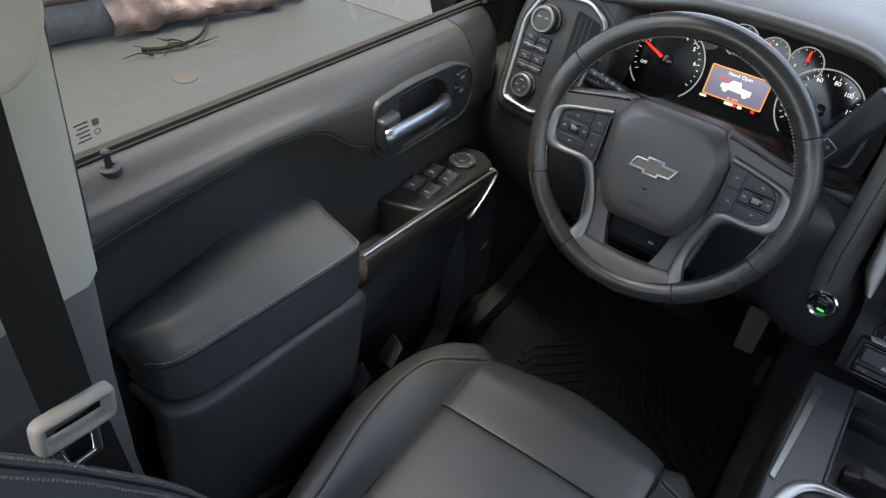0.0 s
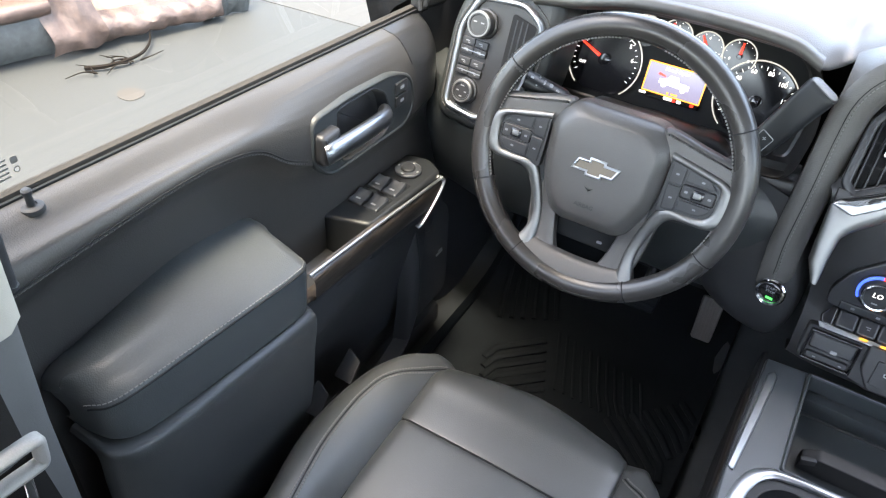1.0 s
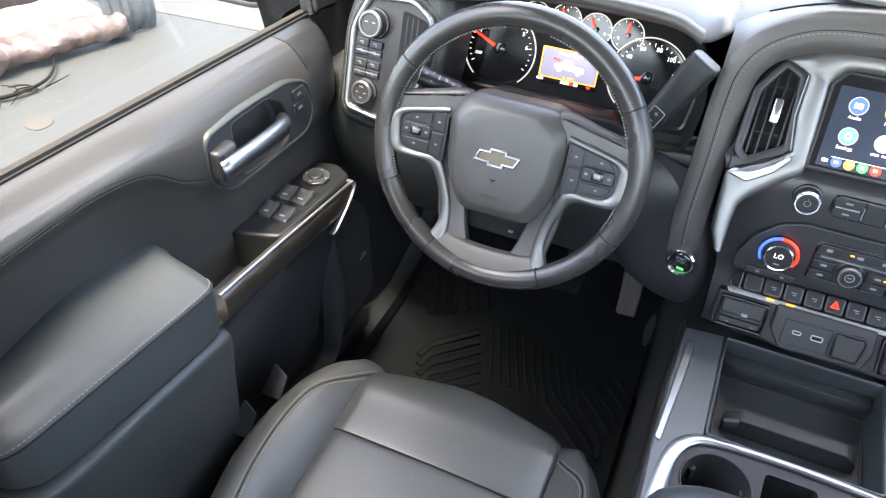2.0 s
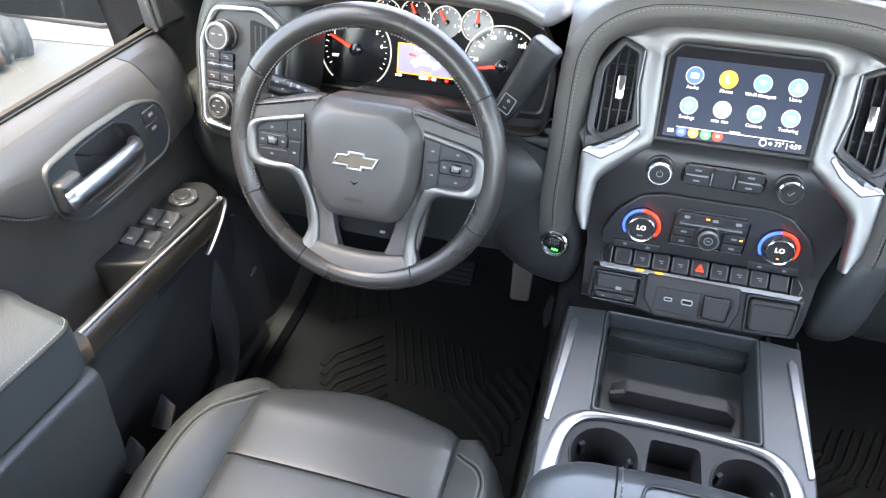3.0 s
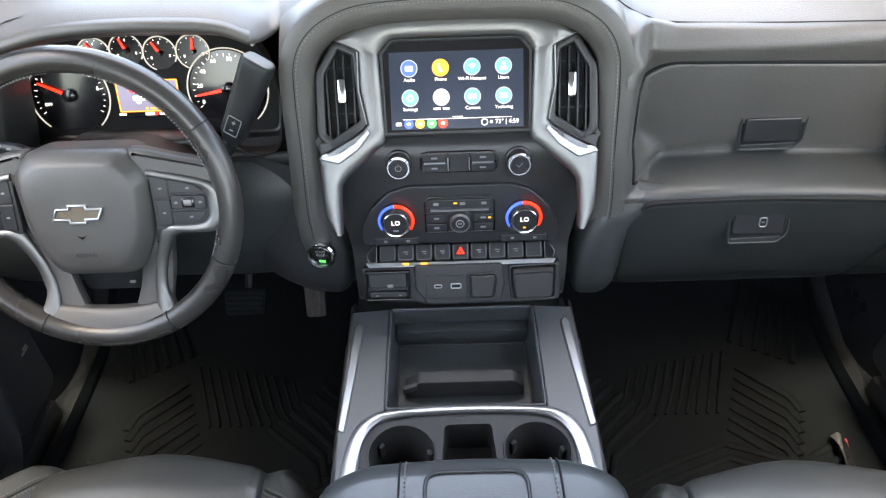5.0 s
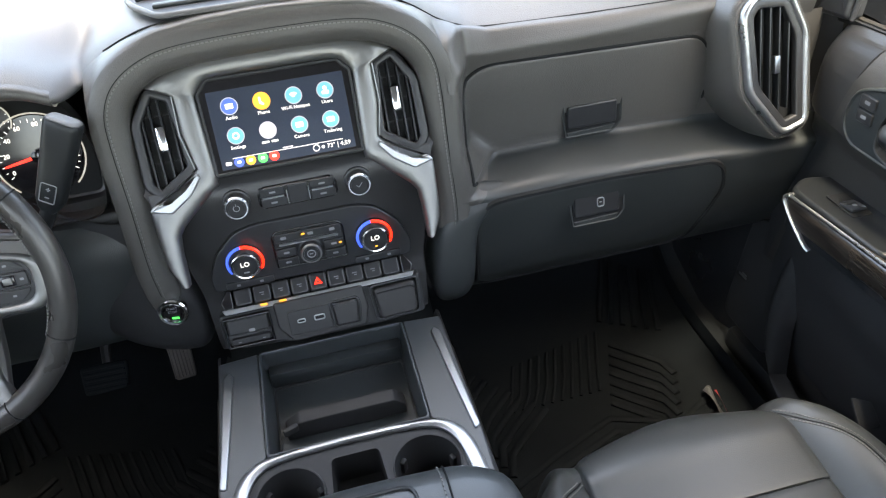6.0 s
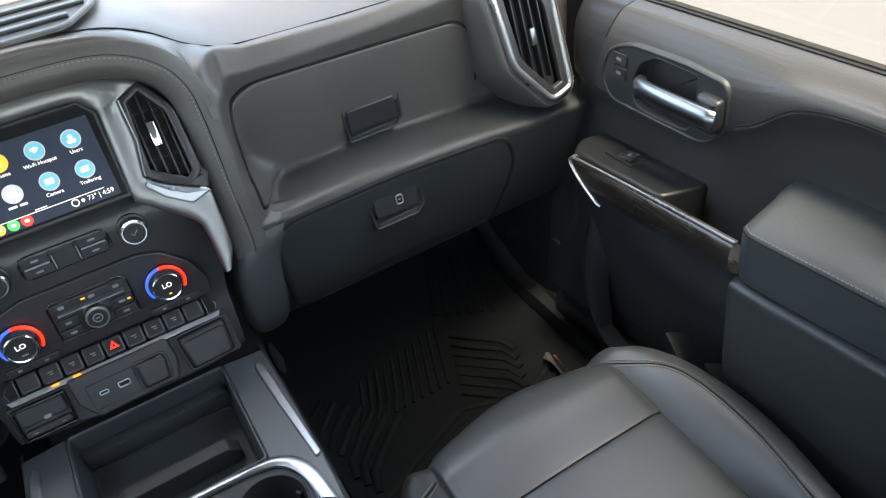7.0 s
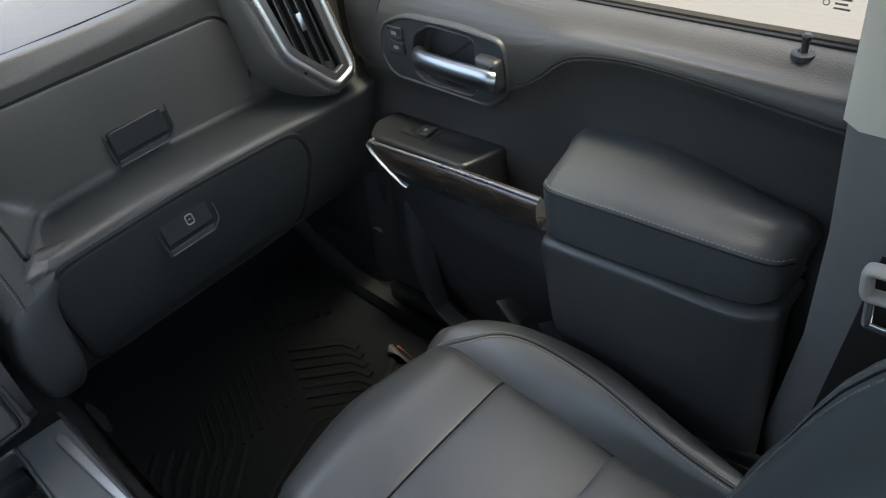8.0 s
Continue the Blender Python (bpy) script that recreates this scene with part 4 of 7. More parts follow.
for x, y, z in EDGE:
    hood = math.exp(-((x + 0.45) / 0.20) ** 6)
    mid = math.exp(-(x / 0.17) ** 6)
    flat = max(hood, mid)
    st.append([Vector((x, y + 0.012, z - 0.012 * flat - 0.007)), Vector((x, y + 0.001, z - 0.006)), Vector((x, y + 0.006, z + 0.002)), Vector((x, y + 0.035, z + 0.014 - 0.011 * mid)), Vector((x, y + 0.10, max(z + 0.020 - 0.016 * mid, 0.785 + 0.02 * flat))),
               Vector((x, y + 0.20, 0.822 + 0.006 * flat + 0.012 * mid)), Vector((x, 0.45, 0.842)), Vector((x, 0.72, 0.845))])
bm = BM()
loft(bm, st, 3, 4)
part("top_pad", bm, TOPHIDE, dash, "black grained top pad, windscreen sheen put into its lighter colour", sharp=60)
# seam a little behind the passenger edge
bm = BM()
line = curve([Vector((x, y + 0.0075, z + 0.0045)) for x, y, z in EDGE if x > -0.21], 6)
tube(bm, line, 0.0012, 6)
part("seam", bm, PITCH, dash)
# speaker slot on the top pad
m = pose(-0.004, 0.090, 0.8455, 0.5, 0, 0)
SLOT = rpoly([(-0.112, 0.0), (0.112, 0.0), (0.148, 0.055), (0.172, 0.150), (-0.172, 0.150), (-0.148, 0.055)], 0.012)
bm = BM()
hoop(bm, inset(SLOT, -0.006), 0.007, 0.006, m, 0.003, -0.004)
sp = part("speaker_slot", bm, TOPHIDE, dash, "recessed ribbed speaker slot")
bm = BM()
prism(bm, SLOT, 0.004, m, 0.0, -0.006)
part("slot_floor", bm, DARK, sp)
for v, w in ((0.034, 0.122), (0.072, 0.146), (0.110, 0.155)):
    bm = BM()
    box(bm, -w, w, v - 0.005, v + 0.005, -0.003, 0.003, 0.002, m)
    part("slot_rib", bm, SOFT, sp)

# dark moulded lip of the instrument hood
bm = BM()
sheet(bm, [curve([Vector((x, y + 0.010, z + 0.0052)), Vector((x, y + 0.002, z + 0.0030)), Vector((x, y - 0.0022, z - 0.003)), Vector((x, y + 0.000, z - 0.010)), Vector((x, y + 0.012, z - 0.016)), Vector((x, y + 0.035, z - 0.018))], 4) for x, y, z in curve([e for e in EDGE if -0.66 < e[0] < -0.25], 5)])
part("hood_lip", bm, LEATHER, dash, "black leather lip of the instrument hood", sharp=70)

# demister outlets at the driver's end of the top pad
m = pose(-0.752, 0.088, 0.7835, 13, 7, 0)
bm = BM()
hoop(bm, rrect(0.112, 0.062, 0.008), 0.005, 0.008, m, 0.002, -0.004)
dv = part("demister", bm, SOFT, dash, "slotted black demister outlet")
bm = BM()
prism(bm, rrect(0.106, 0.056, 0.006), 0.006, m, 0.0, -0.005)
part("slot_floor", bm, PITCH, dv)
for i in range(7):
    bm = BM()
    box(bm, -0.045 + 0.015 * i - 0.002, -0.045 + 0.015 * i + 0.002, -0.027, 0.027, 0.0, 0.0042, 0.001, m)
    part("slat", bm, SOFT, dv)

# passenger face: brow, upper door bay, ledge, lower bay; it sweeps out to meet the centre pad
FACE = [(0.130, 0.742), (0.114, 0.736), (0.104, 0.726), (0.101, 0.714), (0.100, 0.70), (0.0985, 0.67), (0.0995, 0.63), (0.1030, 0.595), (0.1045, 0.577), (0.1040, 0.5640), (0.097, 0.5560), (0.082, 0.5530), (0.063, 0.5508), (0.045, 0.5483), (0.028, 0.5445), (0.0185, 0.5385), (0.0155, 0.529), (0.018, 0.51), (0.026, 0.47), (0.037, 0.43), (0.052, 0.385), (0.080, 0.33), (0.14, 0.275), (0.30, 0.26)]
FINE = curve([(y, z, 0) for y, z in FACE], 8)
FZ = [p.y for p in reversed(FINE)]
FY = [p.x for p in reversed(FINE)]
PADZ = [0.50, 0.54, 0.62, 0.70, 0.745, 0.76]
PADY = [0.010, 0.007, 0.021, 0.036, 0.044, 0.048]


def lift(x):
    return float(np.interp(x, [0.23, 0.29, 0.36, 0.42, 0.53, 0.64, 0.745], [-0.008, -0.004, -0.001, 0.000, -0.003, -0.010, -0.022]))


def face_at(x, z):
    """Depth of the passenger face at a place."""
    ledge = math.exp(-((z - 0.560) / 0.055) ** 4)
    y = float(np.interp(z - lift(x) * ledge, FZ, FY))
    t = min(1.0, max(0.0, (x - 0.230) / float(np.interp(z, (0.565, 0.60), (0.080, 0.036)))))
    t = t * t * (3 - 2 * t)
    k = min(1.0, max(0.0, (z - 0.50) / 0.04))
    return y - (1 - t) * k * max(0.0, y - float(np.interp(z, PADZ, PADY)))


def face_row(x, zs):
    """Points up the face at x; the rows follow the ledge as it drops outboard."""
    out = []
    for z0 in zs:
        z = z0
        for _ in range(5):
            z = z0 + lift(x) * math.exp(-((z - 0.560) / 0.055) ** 4)
        out.append(Vector((x, face_at(x, z), z)))
    return out


xs = [0.215, 0.225] + [0.230 + 0.004 * i for i in range(11)] + [0.28, 0.295] + [0.31 + 0.03 * i for i in range(20)]
xs = sorted(set(xs + [0.237 + 0.003 * i for i in range(32)]))
steps_up = np.arange(len(FZ))
top_step = float(np.interp(0.704, FZ, steps_up))


def parting(x):
    """Step of the line where the stitched face ends and the lower skin begins; it falls towards the centre stack."""
    return float(np.interp(np.interp(x, (0.222, 0.235, 0.250, 0.270, 0.300, 0.330), (0.500, 0.516, 0.535, 0.549, 0.561, 0.566)), FZ, steps_up))


bm = BM()
sheet(bm, [face_row(x, np.interp(np.linspace(parting(x), top_step, 50), steps_up, FZ)) for x in xs])
part("glove_face", bm, LEATHER, dash, sharp=70)
bm = BM()
sheet(bm, [face_row(x, np.interp(np.linspace(0, parting(x), 90), steps_up, FZ)) for x in xs])
part("glove_ledge", bm, SOFT, dash, "black lower dash skin with a rolled ledge", sharp=70)


def glove_door(pts, r, name, label, material, wide=0.0027, fade=False):
    outer = dense(rpoly(pts, r, 6))
    ease = lambda x, z: min(1.0, max(-0.2, (z - 0.557 - lift(x)) / 0.02)) if fade else 1.0
    place = lambda x, z, h: Vector((x, face_at(x, z) - h * ease(x, z), z))
    bm = BM()
    gap = [p for p in inset(outer, -0.0012)]
    if fade:
        low = min(range(len(gap)), key=lambda i: abs(gap[i].x - 0.62) + 4 * abs(gap[i].y - 0.560))
        gap = gap[low:] + gap[:low]
        gap = [p for p in gap if p.y > 0.585 or (p.x < 0.262 and p.y > 0.548)]
        tube(bm, [place(p.x, p.y, 0.0) - Vector((0, 0.0012, 0)) for p in gap], wide, 6)
    else:
        tube(bm, [place(p.x, p.y, 0.0012) for p in gap], wide, 6, True)
    part("door_gap", bm, PITCH, dash)
    steps = [(1.0, -0.003), (1.0, 0.0010), (0.996, 0.0026), (0.988, 0.0036), (0.975, 0.0040)] + [(k, 0.0042) for k in (0.95, 0.92, 0.88, 0.84, 0.8, 0.75, 0.7, 0.65, 0.6, 0.55, 0.5, 0.45, 0.4, 0.35, 0.3, 0.25, 0.2, 0.15, 0.1, 0.05, 0.01)]
    bm = BM()
    dome(bm, outer, steps, place)
    return part(name, bm, material, dash, label, sharp=60)


def pull(parent, m, w, h, lock):
    shape = rpoly([(-w / 2, h / 2), (w / 2, h / 2), (w / 2, -h / 2 + 0.014), (w / 2 - 0.014, -h / 2), (-w / 2 + 0.004, -h / 2)], 0.006)
    # flat black plate stands in for the shade of the latch recess
    bm = BM()
    prism(bm, inset(shape, 0.002), 0.002, m, 0.0005, -0.001)
    part("latch_recess_shade", bm, PITCH, parent)
    bm = BM()
    hoop(bm, shape, 0.0036, 0.0040, m, 0.0016, -0.001)
    part("latch_rim", bm, SOFT, parent)
    bm = BM()
    prism(bm, rrect(w - 0.019, h * 0.60, 0.004, -0.0015, h * 0.09), 0.0075, m, 0.0025, -0.001)
    part("latch_handle", bm, PLASTIC, parent)
    bm = BM()
    prism(bm, rpoly([(-w / 2 + 0.009, -h / 2 + 0.003), (w / 2 - 0.018, -h / 2 + 0.003), (w / 2 - 0.010, -h / 2 + 0.012), (-w / 2 + 0.008, -h / 2 + 0.010)], 0.002), 0.003, m, 0.0012, -0.001)
    part("latch_sill", bm, SOFT, parent)
    if lock:
        bm = BM()
        hoop(bm, rrect(0.0125, 0.0160, 0.0045, 0.004, h * 0.11), 0.0018, 0.0022, m, 0.0006, 0.0060)
        part("lock_ring", bm, BRUSHED, parent)
        bm = BM()
        bars(bm, m, [(0.004, h * 0.11, 0.005, 0.0018)], 0.001, 0.0063)
        part("key_slot", bm, BRUSHED, parent)


up = glove_door([(0.248, 0.558), (0.46, 0.561), (0.648, 0.553), (0.655, 0.630), (0.640, 0.693), (0.288, 0.704), (0.250, 0.678)], [0.006, 0.02, 0.02, 0.03, 0.035, 0.03, 0.03], "upper_glove_door", "black leather upper glove box door", LEATHER, fade=True)
pull(up, FR(0.462, face_at(0.462, 0.600) - 0.0050, 0.592, 5), 0.100, 0.060, False)
low = glove_door([(0.262, 0.310), (0.640, 0.310), (0.668, 0.460), (0.650, 0.519), (0.450, 0.530), (0.260, 0.527), (0.247, 0.480)], [0.03, 0.03, 0.02, 0.03, 0.05, 0.032, 0.03], "lower_glove_door", "black lower glove box door with lock", SOFT, 0.0046)
pull(low, FR(0.442, face_at(0.442, 0.481) - 0.0058, 0.481, 12), 0.094, 0.062, True)

# stitched pad that frames the centre stack
PADL = [(-0.206, 0.060, 0.425), (-0.210, 0.022, 0.455), (-0.213, 0.010, 0.485), (-0.214, 0.008, 0.505), (-0.216, 0.014, 0.54), (-0.214, 0.030, 0.62), (-0.213, 0.045, 0.70), (-0.208, 0.053, 0.745), (-0.188, 0.060, 0.778), (-0.150, 0.066, 0.801), (-0.10, 0.070, 0.811), (0.0, 0.072, 0.8135)]
pad = curve(PADL + [(-x, y, z) for x, y, z in reversed(PADL[:-1])], 6)
nrm = Vector((0, -math.cos(radians(22)), math.sin(radians(22))))
prof = [(0.025, -0.05), (0.025, -0.0045), (0.021, 0.0008), (0.012, 0.0050), (0.004, 0.0068), (-0.008, 0.0072), (-0.0165, 0.0060), (-0.0200, 0.0040), (-0.0205, -0.05)]
bm = BM()
band(bm, pad, nrm, prof)
cp = part("centre_pad", bm, LEATHER, dash, "black stitched pad round the centre stack", sharp=50)


def shifted(k):
    out = []
    for i, p in enumerate(pad):
        t = (pad[min(i + 1, len(pad) - 1)] - pad[max(i - 1, 0)]).normalized()
        out.append(p + t.cross(nrm) * k + nrm * (0.0078 if abs(k) < 0.012 else 0.0052))
    return out


bm = BM()
stitches(bm, shifted(0.0030), r=0.0007)
part("stitching", bm, THREAD, cp, "grey stitching")
bm = BM()
tube(bm, shifted(-0.0008), 0.0006, 6)
part("seam", bm, PITCH, cp)

# brow: one skin from the pad's outer edge and the passenger face up to the seam of the top pad
arch = [p for p in shifted(-0.0185) if p.z > 0.742]
AX, AY, AZ = ([p[i] for p in arch] for i in range(3))
EX, EY, EZ = zip(*EDGE)
rows = []
for x in [-0.229 + 0.0112 * i for i in range(41)] + [0.2235, 0.2270] + [0.230 + 0.005 * i for i in range(15)] + [0.31 + 0.03 * i for i in range(18)]:
    y, z = float(np.interp(x, EX, EY)), float(np.interp(x, EX, EZ))
    k = min(1.0, max(0.0, (x - 0.230) / 0.040))
    k = k * k * (3 - 2 * k)
    a = Vector((x, float(np.interp(x, AX, AY)), float(np.interp(x, AX, AZ)))) if x < 0.2225 else Vector((x, face_at(x, 0.700) - 0.0008, 0.700))
    b = Vector((x, y + 0.0072, z + 0.0042))
    soft = [a.lerp(b, t) + Vector((0, -0.0035, 0.002)) * math.sin(math.pi * t) for t in (0.3, 0.6, 0.85)]
    if x > 0.2225:
        soft = [Vector((x, float(np.interp(h, PADZ, PADY)) + 0.004 + back, h)) for h, back in ((0.722, 0.0), (0.745, 0.003), (0.764, 0.018))]
    brow = [Vector((x, face_at(x, 0.703) - 0.0050, 0.722)), Vector((x, y - 0.013, 0.734)), Vector((x, y - 0.004, z + 0.0005))]
    rows.append(curve([a] + [p.lerp(q, k) for p, q in zip(soft, brow)] + [b], 5))
bm = BM()
sheet(bm, rows)
part("brow", bm, LEATHER, dash, sharp=80)

# bolsters at the knees beside the stack
st = []
for c, n, w in (((0.345, 0.046, 0.5437), (0.0, -0.42, 0.90), 0.016), ((0.304, 0.034, 0.5405), (0.03, -0.52, 0.85), 0.025), ((0.270, 0.021, 0.5385), (0.07, -0.70, 0.70), 0.031), ((0.244, 0.008, 0.5260), (0.10, -0.86, 0.50), 0.031), ((0.223, -0.001, 0.5020), (0.10, -0.97, 0.22), 0.031),
                ((0.211, -0.007, 0.4600), (0.05, -1.0, 0.10), 0.034), ((0.206, -0.006, 0.4150), (0.0, -1.0, 0.0), 0.035), ((0.205, 0.004, 0.3750), (0.0, -0.95, -0.30), 0.032), ((0.206, 0.030, 0.3420), (0.0, -0.8, -0.6), 0.026), ((0.207, 0.06, 0.325), (0.0, -0.6, -0.8), 0.022)):
    st.append((Vector(c), Vector(n).normalized(), w))
rows = []
for i, (c, n, w) in enumerate(st):
    t = (st[min(i + 1, len(st) - 1)][0] - st[max(i - 1, 0)][0]).normalized()
    a = t.cross(n).normalized()
    lap, low_lap = ((0.3, 0.9), (0.65, 0.72), (0.95, 0.66), (1.0, 0.8))[i] if i < 4 else (1.0, 1.0)
    rows.append([c + a * w * u * (lap if u > 0 else low_lap) + n * v for u, v in ((1.05, -0.055), (1.0, -0.022), (0.86, -0.007), (0.5, -0.0008), (0.0, 0.0005), (-0.5, -0.0008), (-0.86, -0.007), (-1.0, -0.022), (-1.05, -0.055))])
bm = BM()
loft(bm, rows, 5, 4)
part("knee_bolster", bm, SOFT, dash, sharp=60)
# driver's lower dash
st = []
for x, y in ((-0.88, 0.05), (-0.78, 0.02), (-0.70, 0.0), (-0.60, 0.0), (-0.46, 0.004), (-0.36, 0.002), (-0.29, 0.006), (-0.215, 0.014)):
    st.append([Vector((x, y + 0.08, 0.615)), Vector((x, y + 0.035, 0.600)), Vector((x, y + 0.012, 0.56)), Vector((x, y + 0.012, 0.50)), Vector((x, y + 0.035, 0.42)), Vector((x, y + 0.08, 0.36)), Vector((x, y + 0.18, 0.33)), Vector((x, 0.45, 0.34))])
bm = BM()
loft(bm, st, 4, 4)
part("lower_dash", bm, SOFT, dash)
# bulge that carries the start button
st = []
for z, xc, w, y in ((0.60, -0.232, 0.012, 0.030), (0.55, -0.228, 0.020, 0.022), (0.50, -0.215, 0.030, 0.014), (0.45, -0.208, 0.036, 0.008), (0.40, -0.206, 0.034, 0.012), (0.36, -0.205, 0.024, 0.03), (0.34, -0.204, 0.012, 0.06)):
    st.append([Vector((xc - w - 0.10, y + 0.05, z + 0.03)), Vector((xc - w - 0.055, y + 0.019, z + 0.016)), Vector((xc - w - 0.014, y + 0.0055, z + 0.004)), Vector((xc, y, z)), Vector((xc + w - 0.004, y + 0.004, z)), Vector((xc + w + 0.006, y + 0.03, z)), Vector((xc + w + 0.01, y + 0.08, z))])
bm = BM()
loft(bm, st, 4, 4)
part("start_bulge", bm, DARK, dash)
ms = FR(-0.207, 0.003, 0.461, 8, -8)
bm = BM()
lathe(bm, [(0.0215, -0.004), (0.0215, 0.004), (0.0195, 0.0064), (0.0165, 0.0055), (0.0150, 0.003), (0.0150, 0.001)], ms, 36, False)
sb = part("start_button", bm, CHROME, dash, "chrome-ringed start button with green light")
bm = BM()
lathe(bm, [(0.0150, 0.0), (0.0150, 0.003), (0.013, 0.0042), (0.0, 0.0042)], ms, 32)
part("button_face", bm, GLOSS, sb)
bm = BM()
bars(bm, ms, [(0.002, -0.009, 0.012, 0.004)], 0.0004, 0.0042)
part("button_light", bm, LIT_GREEN, sb)
lettering("button_word", "START\nSTOP", 0.0055, ms @ Matrix.Translation((0, 0.004, 0.0044)), INK, sb)

# outer vents beside the doors
PODO = [(-0.060, 0.080), (-0.048, -0.036), (0.012, -0.112), (0.061, -0.100), (0.056, 0.040), (0.026, 0.100), (-0.036, 0.106)]
PODI = [(-0.088, 0.072), (-0.078, -0.030), (-0.015, -0.098), (0.056, -0.090), (0.056, 0.040), (0.030, 0.092), (-0.050, 0.098)]
def side_pod(s):
    m = FR(s * 0.715, 0.026, 0.662, 16, s * 4)
    O = rpoly([(s * x, y) for x, y in (PODO if s > 0 else PODI)], 0.016, 5)
    bm = BM()
    if s > 0:
        hoop(bm, inset(O, -0.012), 0.023, 0.10, m, 0.010, -0.105)
    else:
        arch = rpoly([(s * x, y) for x, y in ((-0.108, 0.112), (-0.100, -0.040), (-0.024, -0.121), (0.078, -0.113), (0.078, 0.050), (0.050, 0.122), (-0.060, 0.134))], 0.034, 6)
        prism(bm, arch, 0.085, m, 0.020, -0.090, 5)
    body = part("vent_pod", bm, LEATHER if s > 0 else SOFT, dash, "stitched black pod at the dashboard end")
    bm = BM()
    q = inset(O, -0.0065)
    stitches(bm, [m @ Vector((p.x, p.y, -0.0040)) for p in q + q[:1]])
    part("stitching", bm, DULLTHREAD, body)
    bm = BM()
    hoop(bm, O, 0.0105 if s > 0 else 0.0090, 0.012, m, 0.005 if s > 0 else 0.0042, -0.006)
    part("bright_frame", bm, BRUSHED if s > 0 else STRIP, dash, "brushed metal frame")
    return m, O


def louvres(parent, m, xs, z0, z1, r=0.0014, lean=0.0, deep=0.014):
    for x in xs:
        bm = BM()
        box(bm, x - r, x + r, z0, z1, -deep, 0.0, 0.0008, m)
        part("slat", bm, PODBLACK, parent)


m, O = side_pod(1)
bm = BM()
hoop(bm, inset(O, 0.0075), 0.014, 0.010, m, 0.002, -0.008)
part("vent_collar", bm, PLASTIC, dash)
bm = BM()
prism(bm, inset(O, 0.012), 0.002, m, 0.0, -0.020)
v = part("outer_vent", bm, PITCH, dash, "black louvred air vent")
louvres(v, m, (-0.024, -0.008, 0.008, 0.024), -0.070, 0.082)
bm = BM()
box(bm, -0.005, 0.005, -0.013, 0.013, -0.002, 0.007, 0.002, m)
part("vent_tab", bm, HANDLE, v)

m, O = side_pod(-1)
bm = BM()
prism(bm, inset(O, 0.0075), 0.006, m, 0.001, -0.008)
lp = part("light_panel", bm, PANEL, dash, "charcoal panel with light and drive switches")
bm = BM()
prism(bm, rpoly([(0.030, -0.035), (0.066, -0.020), (0.072, 0.068), (0.030, 0.078)], 0.006), 0.0015, m, 0.0, -0.002)
v = part("outer_vent", bm, PITCH, dash)
louvres(v, m, (0.039, 0.048, 0.057), -0.025, 0.070, deep=0.004)
def knob(parent, m, x, y, r, h, name="knob", material=BUTTON, ring=SILVER):
    k = m @ Matrix.Translation((x, y, 0))
    bm = BM()
    lathe(bm, [(r * 1.12, -0.002), (r * 1.12, 0.002), (r * 0.98, 0.003), (r * 0.95, h - 0.003), (r * 0.86, h), (r * 0.70, h), (r * 0.66, h - 0.0012), (0, h - 0.0012)], k, 36)
    o = part(name, bm, material, parent)
    if ring:
        bm = BM()
        lathe(bm, [(r * 0.97, h - 0.004), (r * 0.99, h - 0.002), (r * 0.90, h + 0.0002), (r * 0.80, h + 0.0002), (r * 0.78, h - 0.001)], k, 36, False)
        part("knob_ring", bm, ring, o)
    return o
k = knob(lp, m, -0.014, 0.050, 0.0205, 0.020, "drive_knob", BUTTON, SILVER)
bm = BM()
bars(bm, m @ Matrix.Translation((-0.014, 0.050, 0.0192)), [(-0.006, 0.003, 0.007, 0.0022), (0.007, 0.003, 0.007, 0.0022)])
part("knob_mark", bm, INK, k)
k = knob(lp, m, -0.020, -0.056, 0.0185, 0.014, "lamp_knob", BUTTON, SILVER)
bm = BM()
bars(bm, m @ Matrix.Translation((-0.020, -0.056, 0.0130)), [(0, 0.009, 0.008, 0.002), (-0.007, 0.0, 0.005, 0.002), (0.007, 0.0, 0.005, 0.002), (0, -0.008, 0.006, 0.002)])
part("knob_mark", bm, INK, k)
for y in (0.0185, 0.0060, -0.0125, -0.0265):
    for x in (-0.0330, -0.0095):
        x -= 0.05 * (0.02 - y) * 0.5
        bm = BM()
        prism(bm, rrect(0.0225, 0.0115, 0.0020, x, y), 0.0040, m, 0.0010, -0.002)
        b = part("switch", bm, BUTTON, lp)
        marks("switch_mark", m, [(x - 0.0015, y + 0.001, 0.0080, 0.0018), (x + 0.001, y - 0.0016, 0.0045, 0.0014)], INK, b, 0.0003, 0.002)
for y in (0.0122, -0.0195):
    bm = BM()
    bars(bm, m, [(-0.0215, y - 0.0065, 0.050, 0.0016)], 0.0024, 0.0)
    part("bright_line", bm, STRIP, lp)

# ---- instrument cluster under the hood ----
cl = thing("instrument_cluster", "lit instrument cluster with red needles and small display", "gauge cluster")
mc = FR(-0.45, 0.132, 0.675, 16)
bm = BM()
prism(bm, rpoly([(-0.20, -0.075), (0.185, -0.075), (0.195, 0.0), (0.165, 0.075), (0.10, 0.100), (-0.12, 0.100), (-0.19, 0.06)], 0.02), 0.01, mc, 0.001, -0.012)
part("back_plate", bm, PITCH, cl)
